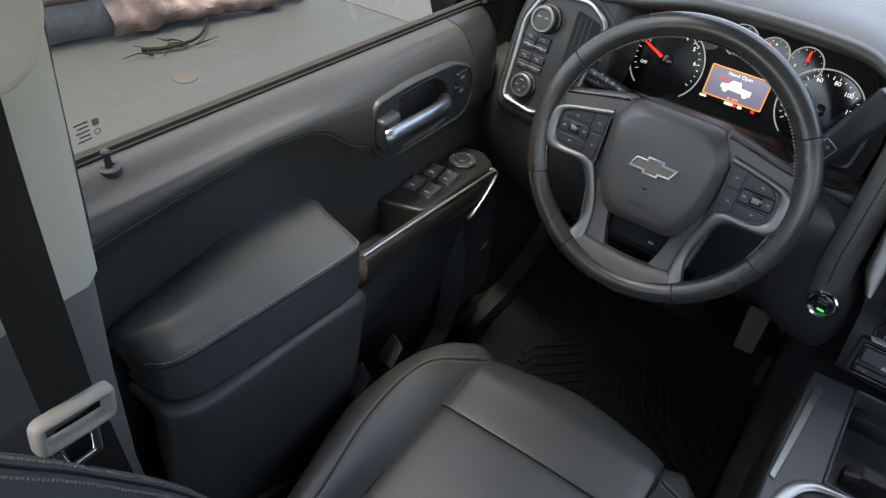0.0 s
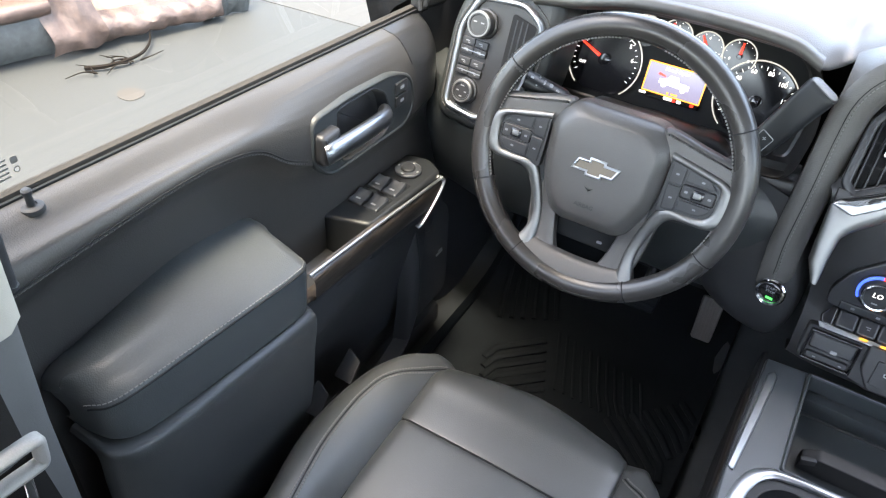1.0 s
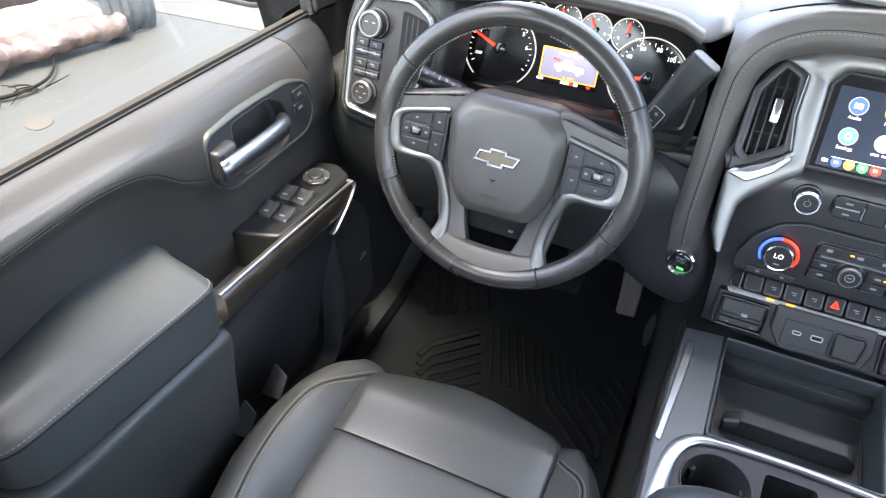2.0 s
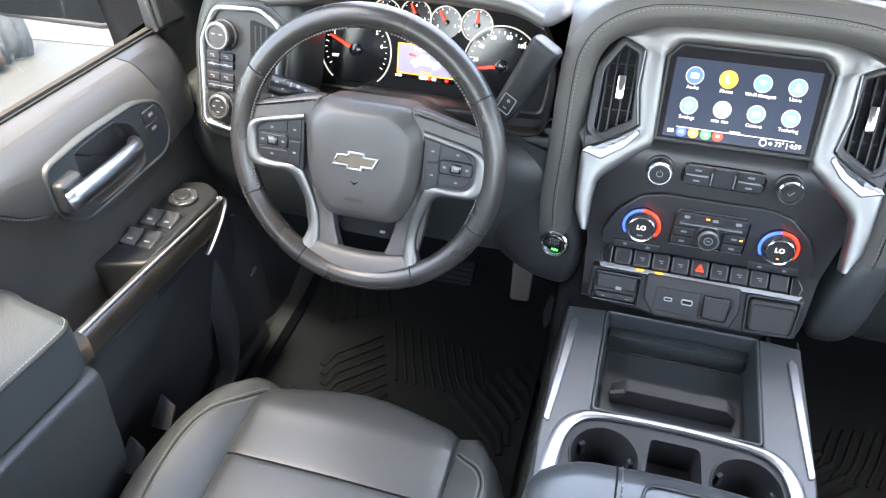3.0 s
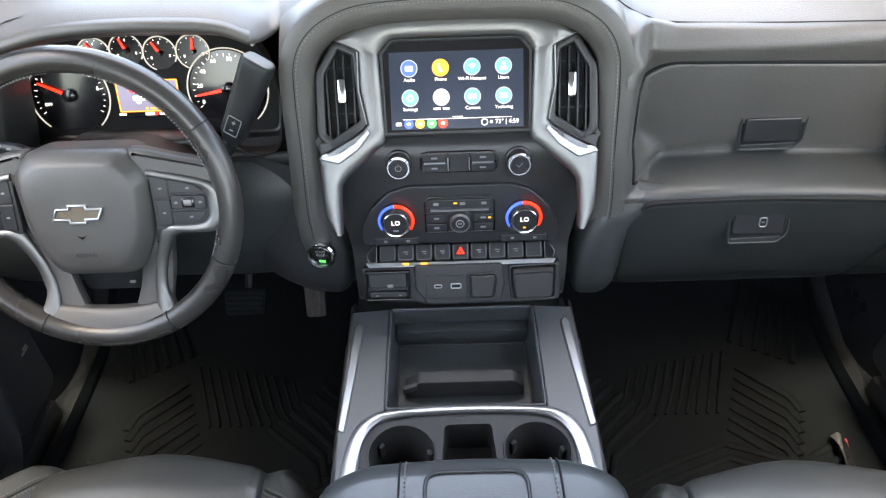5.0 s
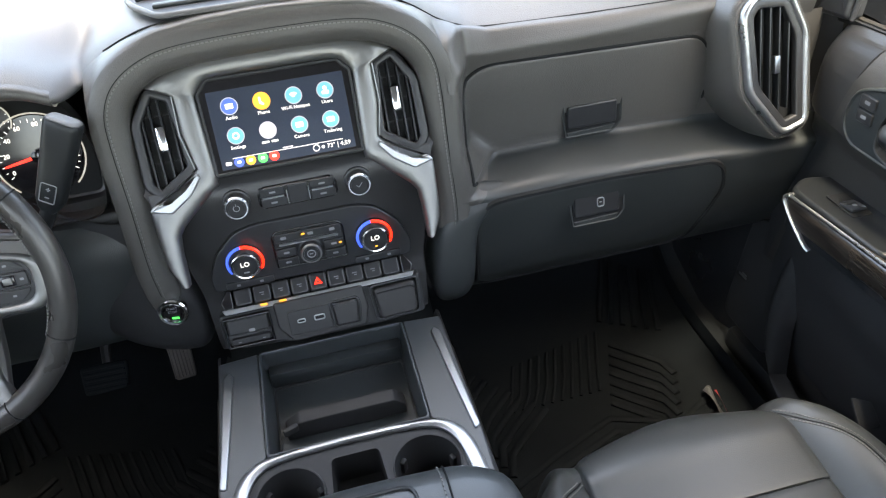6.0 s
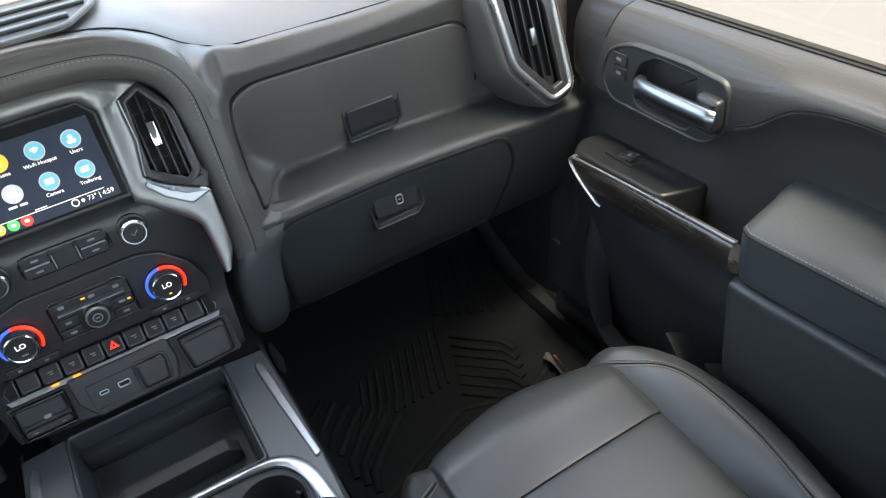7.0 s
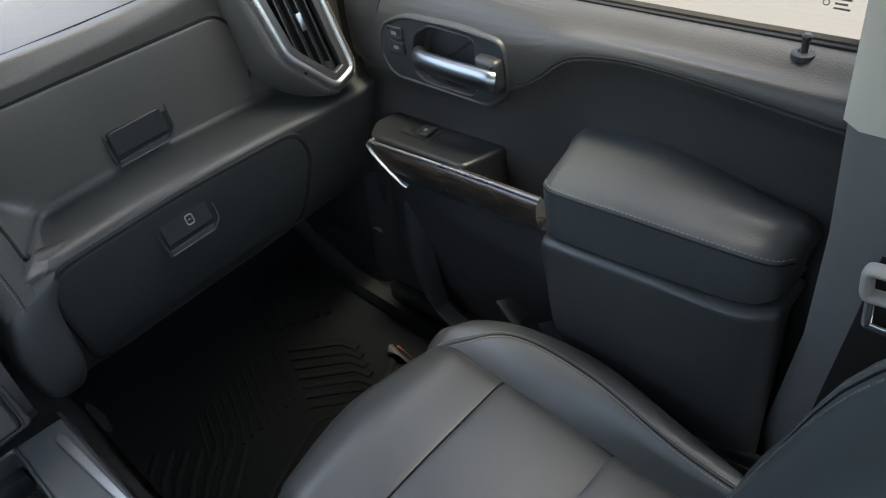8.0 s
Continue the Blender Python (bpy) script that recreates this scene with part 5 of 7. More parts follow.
# shroud from the hood lip to the plate
bm = BM()
SH = rpoly([(-0.205, -0.085), (0.205, -0.085), (0.215, 0.0), (0.190, 0.072), (0.12, 0.112), (-0.12, 0.112), (-0.195, 0.075)], 0.03, 6)
SI = [Vector(p) for p in inset(SH, 0.016)]
loops = []
for p, h in ((SH, 0.075), (SH, 0.045), (SI, 0.0), (inset(SI, 0.01), -0.006)):
    loops.append([mc @ Vector((q.x, q.y, h)) for q in p])
rings(bm, loops, False, False)
part("shroud", bm, PANEL, cl)
bm = BM()
st = []
for x in (-0.215, -0.12, -0.09, -0.05, 0.0, 0.06, 0.10, 0.14, 0.215):
    dz = 0.020 if -0.10 < x < 0.12 else 0.0
    st.append([mc @ Vector((x, -0.070 + dz * 0.5, 0.0)), mc @ Vector((x, -0.076 + dz, 0.030)), mc @ Vector((x, -0.080 + dz, 0.060)), mc @ Vector((x, -0.088 + dz, 0.066)), mc @ Vector((x, -0.115 + dz, 0.062))])
loft(bm, st, 4, 3)
part("lower_lip", bm, PANEL, cl)


def arc_ring(bm, m, cx, cy, r, a0, a1, w, d, n=40, flatten=None):
    pts = []
    for i in range(n + 1):
        a = radians(a0 + (a1 - a0) * i / n)
        x, y = r * math.cos(a), r * math.sin(a)
        if flatten is not None and y < flatten:
            y = flatten
        pts.append(m @ Vector((cx + x, cy + y, d)))
    return tube(bm, pts, w, 6)


def gauge(cx, cy, r, numbers, needle, name, flat=None, a0=-50, a1=230):
    g = None
    bm = BM()
    prism(bm, [Vector((cx + r * 0.95 * math.cos(a), cy + max(r * 0.95 * math.sin(a), flat if flat else -9))) for a in np.linspace(0, 2 * math.pi, 40)[:-1]], 0.002, mc, 0.0, -0.001)
    g = part(name, bm, GLOSS, cl)
    bm = BM()
    arc_ring(bm, mc, cx, cy, r, a0, a1, 0.0011 if r > 0.03 else 0.0010, 0.003, flatten=flat)
    part("gauge_ring", bm, GAUGE_RING, g)
    bm = BM()
    n = 25 if r > 0.03 else 9
    for i in range(n):
        a = radians(a0 + 20 + (a1 - a0 - 40) * i / (n - 1))
        long = r * (0.10 if i % 4 == 0 else 0.06)
        c = mc @ Matrix.Translation((cx, cy, 0)) @ pose(0, 0, 0, 0, 0, math.degrees(a))
        bars(bm, c, [(r * 0.88 - long / 2, 0, long, 0.0009)], 0.0004, 0.001)
    part("gauge_ticks", bm, LIT_WHITE, g)
    for w, a, k in numbers:
        a = radians(a)
        lettering("gauge_number", w, r * ((0.15 if len(w) < 3 or w[0] == "1" else 0.11) if r > 0.03 else 0.24), mc @ Matrix.Translation((cx + r * k * math.cos(a), cy + r * k * math.sin(a), 0.0016)), LIT_WHITE, g)
    a = needle
    bm = BM()
    c = mc @ Matrix.Translation((cx, cy, 0.003)) @ pose(0, 0, 0, 0, 0, a)
    w = 0.045 if r > 0.03 else 0.09
    prism(bm, [(-r * 0.06, -r * w), (r * 0.80, -r * w * 0.45), (r * 0.80, r * w * 0.45), (-r * 0.06, r * w)], 0.001, c)
    part("needle", bm, LIT_RED, g, "glowing red needle")
    bm = BM()
    lathe(bm, [(r * 0.16, 0), (r * 0.16, 0.004), (r * 0.12, 0.005), (0, 0.005)], c, 20)
    part("needle_cap", bm, GLOSS, g)
    return g


gauge(-0.108, -0.006, 0.058, [("1", 148, 0.72), ("2", 118, 0.76), ("3", 92, 0.76), ("4", 66, 0.76), ("5", 40, 0.76), ("6", 12, 0.74), ("OFF", 200, 0.62)], 156, "tachometer", -0.050)
gauge(0.122, -0.004, 0.058, [("0", 205, 0.72), ("20", 172, 0.70), ("40", 142, 0.72), ("60", 112, 0.74), ("80", 80, 0.74), ("100", 50, 0.72), ("120", 15, 0.68)], 190, "speedometer", -0.050)
for x, y, a in ((-0.060, 0.050, 120), (-0.014, 0.054, 115), (0.033, 0.049, 122), (0.080, 0.050, 88)):
    gauge(x, y, 0.0235, [("0", 205, 0.6), ("4", 90, 0.62), ("8", -15, 0.6)], a, "small_gauge", None, -30, 250)
bm = BM()
prism(bm, rrect(0.092, 0.054, 0.002, 0.005, -0.014), 0.002, mc, 0.0, -0.001)
di = part("driver_display", bm, GLOSS, cl, "small lit driver display with hood warning")
bm = BM()
prism(bm, rrect(0.086, 0.042, 0.001, 0.005, -0.010), 0.0006, mc, 0.0, 0.001)
part("display_field", bm, LIT_SLATE, di)
bm = BM()
hoop(bm, rrect(0.090, 0.046, 0.002, 0.005, -0.010), 0.0018, 0.0008, mc, 0.0002, 0.001)
part("display_border", bm, LIT_AMBER, di)
lettering("display_word", "Hood Open", 0.0075, mc @ Matrix.Translation((0.005, 0.006, 0.0018)), LIT_WHITE, di)
bm = BM()
prism(bm, rpoly([(-0.018, -0.016), (-0.018, -0.010), (-0.008, -0.008), (-0.003, -0.002), (0.010, -0.002), (0.012, -0.009), (0.028, -0.010), (0.028, -0.018)], 0.001, 2), 0.0006, mc @ Matrix.Translation((0, 0, 0.0013)))
prism(bm, circle(0.0042, -0.010, -0.017, 14), 0.0007, mc @ Matrix.Translation((0, 0, 0.0013)))
prism(bm, circle(0.0042, 0.020, -0.018, 14), 0.0007, mc @ Matrix.Translation((0, 0, 0.0013)))
part("display_truck", bm, LIT_WHITE, di)
bm = BM()
prism(bm, [(-0.022, -0.004), (-0.010, -0.006), (-0.010, -0.004), (-0.020, -0.001)], 0.0008, mc @ Matrix.Translation((0, 0, 0.0013)))
part("display_hood", bm, LIT_RED, di)
marks("display_sign", mc, [(0.012, -0.036, 0.006, 0.005), (0.040, -0.036, 0.006, 0.005)], LIT_RED, di, 0.0006, 0.001)
marks("display_digits", mc, [(-0.037, -0.036, 0.012, 0.004), (0.003, -0.036, 0.016, 0.005), (0.020, -0.036, 0.008, 0.005)], LIT_WHITE, di, 0.0006, 0.001)
marks("warning_light", mc, [(0.0, -0.028, 0.004, 0.004), (0.010, -0.028, 0.012, 0.003), (0.150, -0.024, 0.007, 0.006)], LIT_AMBER, cl, 0.0006, 0.0014)

# ---- steering column, stalk and gear lever ----
col = thing("steering_column", "black steering column with stalk and gear lever", "steering column")
mw = FR(-0.464, -0.095, 0.631, 18.5)
bm = BM()
lathe(bm, [(0.046, -0.26), (0.050, -0.16), (0.052, -0.07), (0.048, -0.05), (0.0, -0.05)], mw, 28)
part("column_cover", bm, SOFT, col)
bm = BM()
st = []
for h, w in ((-0.22, 0.12), (-0.15, 0.12), (-0.09, 0.105), (-0.055, 0.09)):
    st.append([mw @ Vector((x * w + 0.014, 0.020 + 0.036 * (1 - x * x), h)) for x in (-1.0, -0.85, -0.4, 0, 0.4, 0.85, 1.0)] )
loft(bm, st, 3, 4)
part("column_shroud", bm, DARK, col)
bm = BM()
a, b = Vector((-0.52, -0.02, 0.655)), Vector((-0.612, -0.045, 0.690))
tube(bm, curve([a, a.lerp(b, 0.35), a.lerp(b, 0.45), a.lerp(b, 0.96), b], 5), lambda t: 0.010 + 0.006 * min(1, t * 2), 14, flat=0.8)
stk = part("wiper_stalk", bm, PODBLACK, col, "black wiper stalk with white symbols")
bm = BM()
d = (b - a).normalized()
up = Vector((0, -0.64, 0.77))
up = (up - d * up.dot(d)).normalized()
sd = up.cross(d)
fm = Matrix(((d.x, sd.x, up.x, 0), (d.y, sd.y, up.y, 0), (d.z, sd.z, up.z, 0), (0, 0, 0, 1)))
fm.translation = a.lerp(b, 0.72) + up * 0.0128
marks("stalk_mark", fm, [(0.022, 0, 0.006, 0.006), (0.012, 0.004, 0.003, 0.008), (0.012, -0.006, 0.003, 0.004), (0.003, 0, 0.003, 0.014), (-0.007, -0.003, 0.006, 0.006), (-0.018, 0.0, 0.006, 0.006)], INK, stk, 0.0010)
bm = BM()
P0, P1, P2, P3 = Vector((-0.37, 0.0, 0.60)), Vector((-0.325, 0.015, 0.625)), Vector((-0.302, 0.018, 0.655)), Vector((-0.249, 0.030, 0.758))
tube(bm, curve([P0, P1, P2, P2.lerp(P3, 0.15)], 4), 0.010, 14)
d = (P3 - P2).normalized()
sd = Vector((0, -0.8, 0.6))
up = (sd - d * sd.dot(d)).normalized()
sd = d.cross(up) * -1
blade = [[P2.lerp(P3, t) + sd * p.x + up * p.y for p in rrect(w, h, min(w, h) * 0.36)] for t, w, h in ((-0.06, 0.016, 0.016), (0.0, 0.026, 0.021), (0.10, 0.034, 0.025), (0.30, 0.036, 0.027), (0.60, 0.039, 0.028), (0.94, 0.043, 0.029), (0.985, 0.0425, 0.0285), (1.0, 0.040, 0.026))]
rings(bm, blade)
lev = part("gear_lever", bm, PODBLACK, col, "black column gear lever with bright cap")
bm = BM()
rings(bm, [[P3 + d * h + sd * p.x + up * p.y for p in rrect(0.040 - k, 0.026 - k, 0.009)] for h, k in ((-0.003, 0.0006), (0.0012, 0.0008), (0.0028, 0.004), (0.0034, 0.010))])
part("lever_cap", bm, GREYTRIM, lev)
fm = Matrix(((sd.x, d.x, up.x, 0), (sd.y, d.y, up.y, 0), (sd.z, d.z, up.z, 0), (0, 0, 0, 1)))
fm.translation = P2.lerp(P3, 0.20) + up * 0.0130
bm = BM()
hoop(bm, rrect(0.020, 0.026, 0.003), 0.0012, 0.0016, fm, 0.0004)
bars(bm, fm, [(0, 0.005, 0.006, 0.0016), (0, 0.005, 0.0016, 0.006), (0, -0.006, 0.006, 0.0016)], 0.0012)
part("lever_mark", bm, INK, lev)

# ---- steering wheel ----
sw = thing("steering_wheel", "black leather steering wheel with silver spokes and thumb controls", "steering wheel")
bm = BM()
R = 0.178
loops = []
for i in range(72):
    a = 2 * math.pi * i / 72
    loop = []
    for j in range(14):
        b = 2 * math.pi * j / 14
        loop.append(mw @ Vector(((R + 0.0158 * math.cos(b)) * math.cos(a), (R + 0.0158 * math.cos(b)) * math.sin(a), 0.0155 * math.sin(b))))
    loops.append(loop)
loops.append(loops[0])
rings(bm, loops, False, False)
rim = part("rim", bm, WHEELHIDE, sw, "smooth black leather rim")
for a in (148, 205, 32, -25, -62, -118):
    bm = BM()
    a = radians(a)
    pts = [mw @ Vector(((R + 0.0161 * math.cos(b)) * math.cos(a), (R + 0.0161 * math.cos(b)) * math.sin(a), 0.0158 * math.sin(b))) for b in np.linspace(0, 2 * math.pi, 15)[:-1]]
    tube(bm, pts, 0.0009, 5, True)
    part("rim_seam", bm, PITCH, rim)
for a0, a1 in ((100, 205), (-25, 80)):
    bm = BM()
    stitches(bm, [mw @ Vector(((R - 0.0150) * math.cos(radians(a)), (R - 0.0150) * math.sin(radians(a)), 0.0065)) for a in np.linspace(a0, a1, 60)], 0.0044, 0.0026, 0.0009)
    part("stitching", bm, THREAD, rim, "grey lacing on the inside of the rim")
# airbag cover
HUB = rpoly([(-0.062, 0.072), (0.062, 0.072), (0.086, 0.045), (0.080, -0.040), (0.052, -0.092), (-0.052, -0.092), (-0.080, -0.040), (-0.086, 0.045)], [0.02, 0.02, 0.022, 0.03, 0.02, 0.02, 0.03, 0.022], 5)
bm = BM()
steps = ((1.0, -0.050), (1.0, -0.010), (0.995, -0.005), (0.98, -0.001), (0.95, 0.0030), (0.90, 0.0080), (0.84, 0.0130), (0.80, 0.0156), (0.76, 0.0170), (0.6, 0.0182), (0.4, 0.0188), (0.02, 0.0190))
rings(bm, [[mw @ Vector((p.x * k, -0.006 + (p.y + 0.006) * k, h)) for p in HUB] for k, h in steps])
hub = part("airbag_cover", bm, HUBSKIN, sw, "black grained airbag cover")
me = mw @ Matrix.Translation((-0.003, -0.004, 0.0186))
BOW = [(-0.033, -0.008), (-0.0255, 0.008), (-0.0105, 0.008), (-0.0105, 0.0125), (0.0125, 0.0125), (0.0125, 0.008), (0.033, 0.008), (0.0255, -0.008), (0.0105, -0.008), (0.0105, -0.0125), (-0.0125, -0.0125), (-0.0125, -0.008)]
bm = BM()
hoop(bm, BOW, 0.0030, 0.0034, me, 0.0010)
em = part("emblem", bm, BRUSHED, hub, "plain chrome-edged cross badge")
bm = BM()
prism(bm, inset(BOW, 0.003), 0.0018, me)
part("emblem_field", bm, shader("taupe_enamel", (0.13, 0.105, 0.075), 0.35, bump=0), em)
lettering("hub_word", "AIRBAG", 0.0078, mw @ Matrix.Translation((-0.004, -0.058, 0.0190)), DARK, hub, 0.0001)
bm = BM()
prism(bm, [(-0.006, 0.002), (0.0, -0.003), (0.006, 0.002), (0.0, 0.0)], 0.0005, mw @ Matrix.Translation((-0.004, -0.034, 0.0190)))
part("hub_mark", bm, GLOSS, hub)
for s in (-1, 1):
    X = lambda pts: [(s * x, y) for x, y in pts]
    # silver spoke trim: one casting round the thumb pad and down the leg to the lower rim
    rows = []
    for (ox, oy), (ix, iy), h in (((0.083, 0.0460), (0.083, 0.0360), 0.004), ((0.100, 0.0425), (0.100, 0.0328), 0.005), ((0.120, 0.0385), (0.120, 0.0290), 0.006), ((0.140, 0.0340), (0.138, 0.0252), 0.006), ((0.155, 0.0295), (0.1475, 0.0215), 0.006), ((0.1660, 0.0220), (0.1515, 0.0160), 0.006),
                                  ((0.1705, 0.0080), (0.1530, 0.0070), 0.006), ((0.1690, -0.0150), (0.1522, -0.0110), 0.006), ((0.1635, -0.0290), (0.1485, -0.0195), 0.006), ((0.1520, -0.0360), (0.1400, -0.0245), 0.005), ((0.1280, -0.0370), (0.1200, -0.0262), 0.004), ((0.1120, -0.0378), (0.0990, -0.0262), 0.002),
                                  ((0.1010, -0.0450), (0.0880, -0.0310), 0.000), ((0.0920, -0.0620), (0.0770, -0.0560), -0.004), ((0.0835, -0.0850), (0.0680, -0.0840), -0.007), ((0.0795, -0.1080), (0.0640, -0.1080), -0.007), ((0.0810, -0.1240), (0.0630, -0.1280), -0.004), ((0.0885, -0.1420), (0.0635, -0.1460), 0.001),
                                  ((0.0895, -0.1540), (0.0640, -0.1580), 0.004), ((0.0800, -0.1625), (0.0650, -0.1655), 0.006), ((0.0720, -0.1660), (0.0660, -0.1675), 0.005)):
        o, i = Vector((s * ox, oy)), Vector((s * ix, iy))
        rows.append([mw @ Vector((*o.lerp(i, k), h + v)) for k, v in ((0, -0.012), (0, -0.001), (0.10, 0.0022), (0.30, 0.0036), (0.55, 0.0038), (0.80, 0.0026), (0.95, 0.0004), (1, -0.003), (1, -0.012))])
    bm = BM()
    sheet(bm, list(zip(*[curve(col, 3) for col in zip(*rows)])))
    part("spoke_trim", bm, SILVER, sw, "satin silver spoke trim", sharp=50)
    out = rpoly(X([(0.084, 0.040), (0.140, 0.029), (0.156, 0.018), (0.157, 0.000), (0.152, -0.016), (0.142, -0.028), (0.098, -0.030), (0.084, -0.034)]), 0.006, 4)
    bm = BM()
    prism(bm, rpoly(X([(0.060, 0.072), (0.083, 0.070), (0.120, 0.0605), (0.158, 0.053), (0.176, 0.052), (0.176, 0.020), (0.160, 0.015), (0.070, 0.030)]), 0.008), 0.020, mw, 0.008, -0.017, 5)
    part("spoke_top", bm, HUBSKIN, sw)
    bm = BM()
    prism(bm, rpoly(X([(0.080, 0.040), (0.168, 0.020), (0.172, 0.000), (0.168, -0.026), (0.150, -0.040), (0.090, -0.046), (0.074, -0.060)]), 0.010), 0.020, mw, 0.004, -0.026)
    part("spoke_back", bm, DARK, sw)
    bm = BM()
    prism(bm, out, 0.009, mw, 0.001, -0.005)
    part("thumb_pad", bm, BUTTON, sw, "black thumb control pad")
    bm = BM()
    st = []
    for x, y, w, h in ((0.080, -0.02, 0.018, -0.010), (0.072, -0.060, 0.020, -0.012), (0.066, -0.10, 0.020, -0.014), (0.058, -0.135, 0.022, -0.010), (0.050, -0.165, 0.030, -0.004)):
        st.append([mw @ Vector((s * (x - w), y, h - 0.015)), mw @ Vector((s * (x - w), y, h)), mw @ Vector((s * x, y, h + 0.004)), mw @ Vector((s * (x + w), y, h)), mw @ Vector((s * (x + w), y, h - 0.015))])
    loft(bm, st, 4, 3)
    part("spoke_core", bm, HUBSKIN, sw)
    # the rocker, its roller and the keys round it
    c = s * 0.1285
    bm = BM()
    hoop(bm, rrect(0.045, 0.020, 0.005, c, 0.003), 0.0012, 0.0020, mw, 0.0004, 0.0035)
    part("rocker_rim", bm, GLOSS, sw)
    bm = BM()
    prism(bm, rrect(0.042, 0.017, 0.004, c, 0.003), 0.0030, mw, 0.0012, 0.0035)
    kb = part("rocker", bm, BUTTON, sw)
    marks("key_mark", mw, [(c - 0.0150, 0.003, 0.0050, 0.0034), (c + 0.0150, 0.003, 0.0050, 0.0034)], INK, kb, 0.0003, 0.0065)
    bm = BM()
    box(bm, c - 0.0080, c + 0.0080, -0.0035, 0.0095, 0.0045, 0.0085, 0.002, mw)
    ro = part("thumb_roller", bm, GLOSS, sw)
    bm = BM()
    box(bm, c - 0.0050, c + 0.0050, -0.0010, 0.0070, 0.0075, 0.0098, 0.0012, mw)
    part("roller_cap", bm, SILVER, ro)
    for pts, nm in (([(0.108, 0.0325), (0.138, 0.0255), (0.1475, 0.0170), (0.1475, 0.0150), (0.108, 0.0150)], "upper_key"), ([(0.108, -0.0090), (0.149, -0.0090), (0.147, -0.0145), (0.138, -0.0225), (0.108, -0.0240)], "lower_key"),
                    ([(0.0875, 0.0365), (0.1055, 0.0330), (0.1055, 0.0080), (0.0875, 0.0080)], "inner_key"), ([(0.0880, 0.0060), (0.1055, 0.0060), (0.1055, -0.0250), (0.0895, -0.0275)], "inner_key")):
        bm = BM()
        prism(bm, rpoly(X(pts), 0.002, 3), 0.0026, mw, 0.0010, 0.0030)
        kb = part(nm, bm, BUTTON, sw)
        x, y = s * sum(p[0] for p in pts) / len(pts), sum(p[1] for p in pts) / len(pts)
        marks("key_mark", mw, [(x, y, 0.0050, 0.0028)], INK, kb, 0.0003, 0.0056)
# lower bridge between the legs
bm = BM()
st = []
for x in (-0.075, -0.05, -0.02, 0.02, 0.05, 0.075):
    y = -0.158 + 0.010 * (abs(x) / 0.075) ** 2
    st.append([mw @ Vector((x, y + 0.018, -0.012)), mw @ Vector((x, y + 0.015, -0.002)), mw @ Vector((x, y, 0.006)), mw @ Vector((x, y - 0.012, 0.010))])
loft(bm, st, 4, 3)
part("rim_bridge", bm, HUBSKIN, sw)
# white bar painted in for a glint inside the wheel opening
bm = BM()
bars(bm, mw, [(0.022, -0.117, 0.009, 0.004)], 0.002, -0.035)
part("column_glint", bm, INK, sw)
# black slab stands in for the shaded opening below the hub
bm = BM()
prism(bm, rpoly([(-0.05, -0.085), (0.05, -0.085), (0.045, -0.13), (-0.045, -0.13)], 0.01), 0.006, mw, 0.003, -0.046)
part("hub_opening_shade", bm, PITCH, sw)


# ---- centre stack ----
ST = thing("centre_stack", "centre stack with touch screen, climate dials and silver surround", "centre stack")
mS = FR(0, 0.045, 0.705, 26)
mK = FR(0, 0.008, 0.600, 8)
mC = FR(0, 0.000, 0.540, 8)
mY = FR(0, -0.020, 0.477, 45)
mU = FR(0, -0.040, 0.432, 20)
# charcoal carrier behind everything
bm = BM()
st = []
for q in (-1.0, -0.85, -0.65, -0.3, 0.0, 0.3, 0.65, 0.85, 1.0):
    e = 0.012 * abs(q) ** 4
    st.append([Vector((q * w, y + e, z)) for w, y, z in ((0.140, 0.112, 0.790), (0.178, 0.088, 0.750), (0.200, 0.034, 0.655), (0.192, 0.016, 0.632), (0.180, 0.008, 0.595), (0.172, 0.002, 0.54), (0.164, -0.004, 0.495), (0.160, -0.008, 0.47), (0.158, -0.020, 0.44), (0.156, -0.030, 0.40), (0.156, -0.015, 0.375), (0.156, 0.03, 0.36))])
bm = BM()
loft(bm, st, 3, 3)
part("carrier", bm, PANEL, ST, "charcoal plastic face")
# silver surround: top bridge and two legs, one casting
LEGS = [((0.0, 0.0925), (0.0, 0.065)), ((0.06, 0.092), (0.06, 0.065)), ((0.090, 0.0895), (0.076, 0.0645)), ((0.115, 0.0855), (0.086, 0.0625)), ((0.141, 0.077), (0.0945, 0.054)), ((0.163, 0.066), (0.1005, 0.046)), ((0.146, 0.0585), (0.1015, 0.043)),
        ((0.130, 0.0510), (0.1012, 0.039)), ((0.128, 0.040), (0.1008, 0.030)), ((0.128, 0.0), (0.0990, -0.005)), ((0.124, -0.025), (0.0980, -0.035)), ((0.119, -0.044), (0.0970, -0.058)), ((0.126, -0.052), (0.0975, -0.070)), ((0.145, -0.065), (0.1070, -0.0765)), ((0.168, -0.077), (0.1254, -0.0930)),
        ((0.187, -0.087), (0.142, -0.1070)), ((0.187, -0.100), (0.153, -0.1170)), ((0.1865, -0.112), (0.160, -0.1270)), ((0.1855, -0.140), (0.1623, -0.150)), ((0.1840, -0.166), (0.1623, -0.172)), ((0.171, -0.193), (0.1630, -0.194))]
rows = []
for o, i in [((-o[0], o[1]), (-i[0], i[1])) for o, i in reversed(LEGS[1:])] + LEGS:
    o, i = Vector(o), Vector(i)
    rows.append([mS @ Vector((*o.lerp(i, k), h)) for k, h in ((0, -0.014), (0, 0.003), (0.04, 0.0060), (0.12, 0.0082), (0.28, 0.0100), (0.5, 0.0107), (0.72, 0.0100), (0.88, 0.0080), (0.96, 0.0055), (1, 0.002), (1, -0.014))])
bm = BM()
sheet(bm, rows)
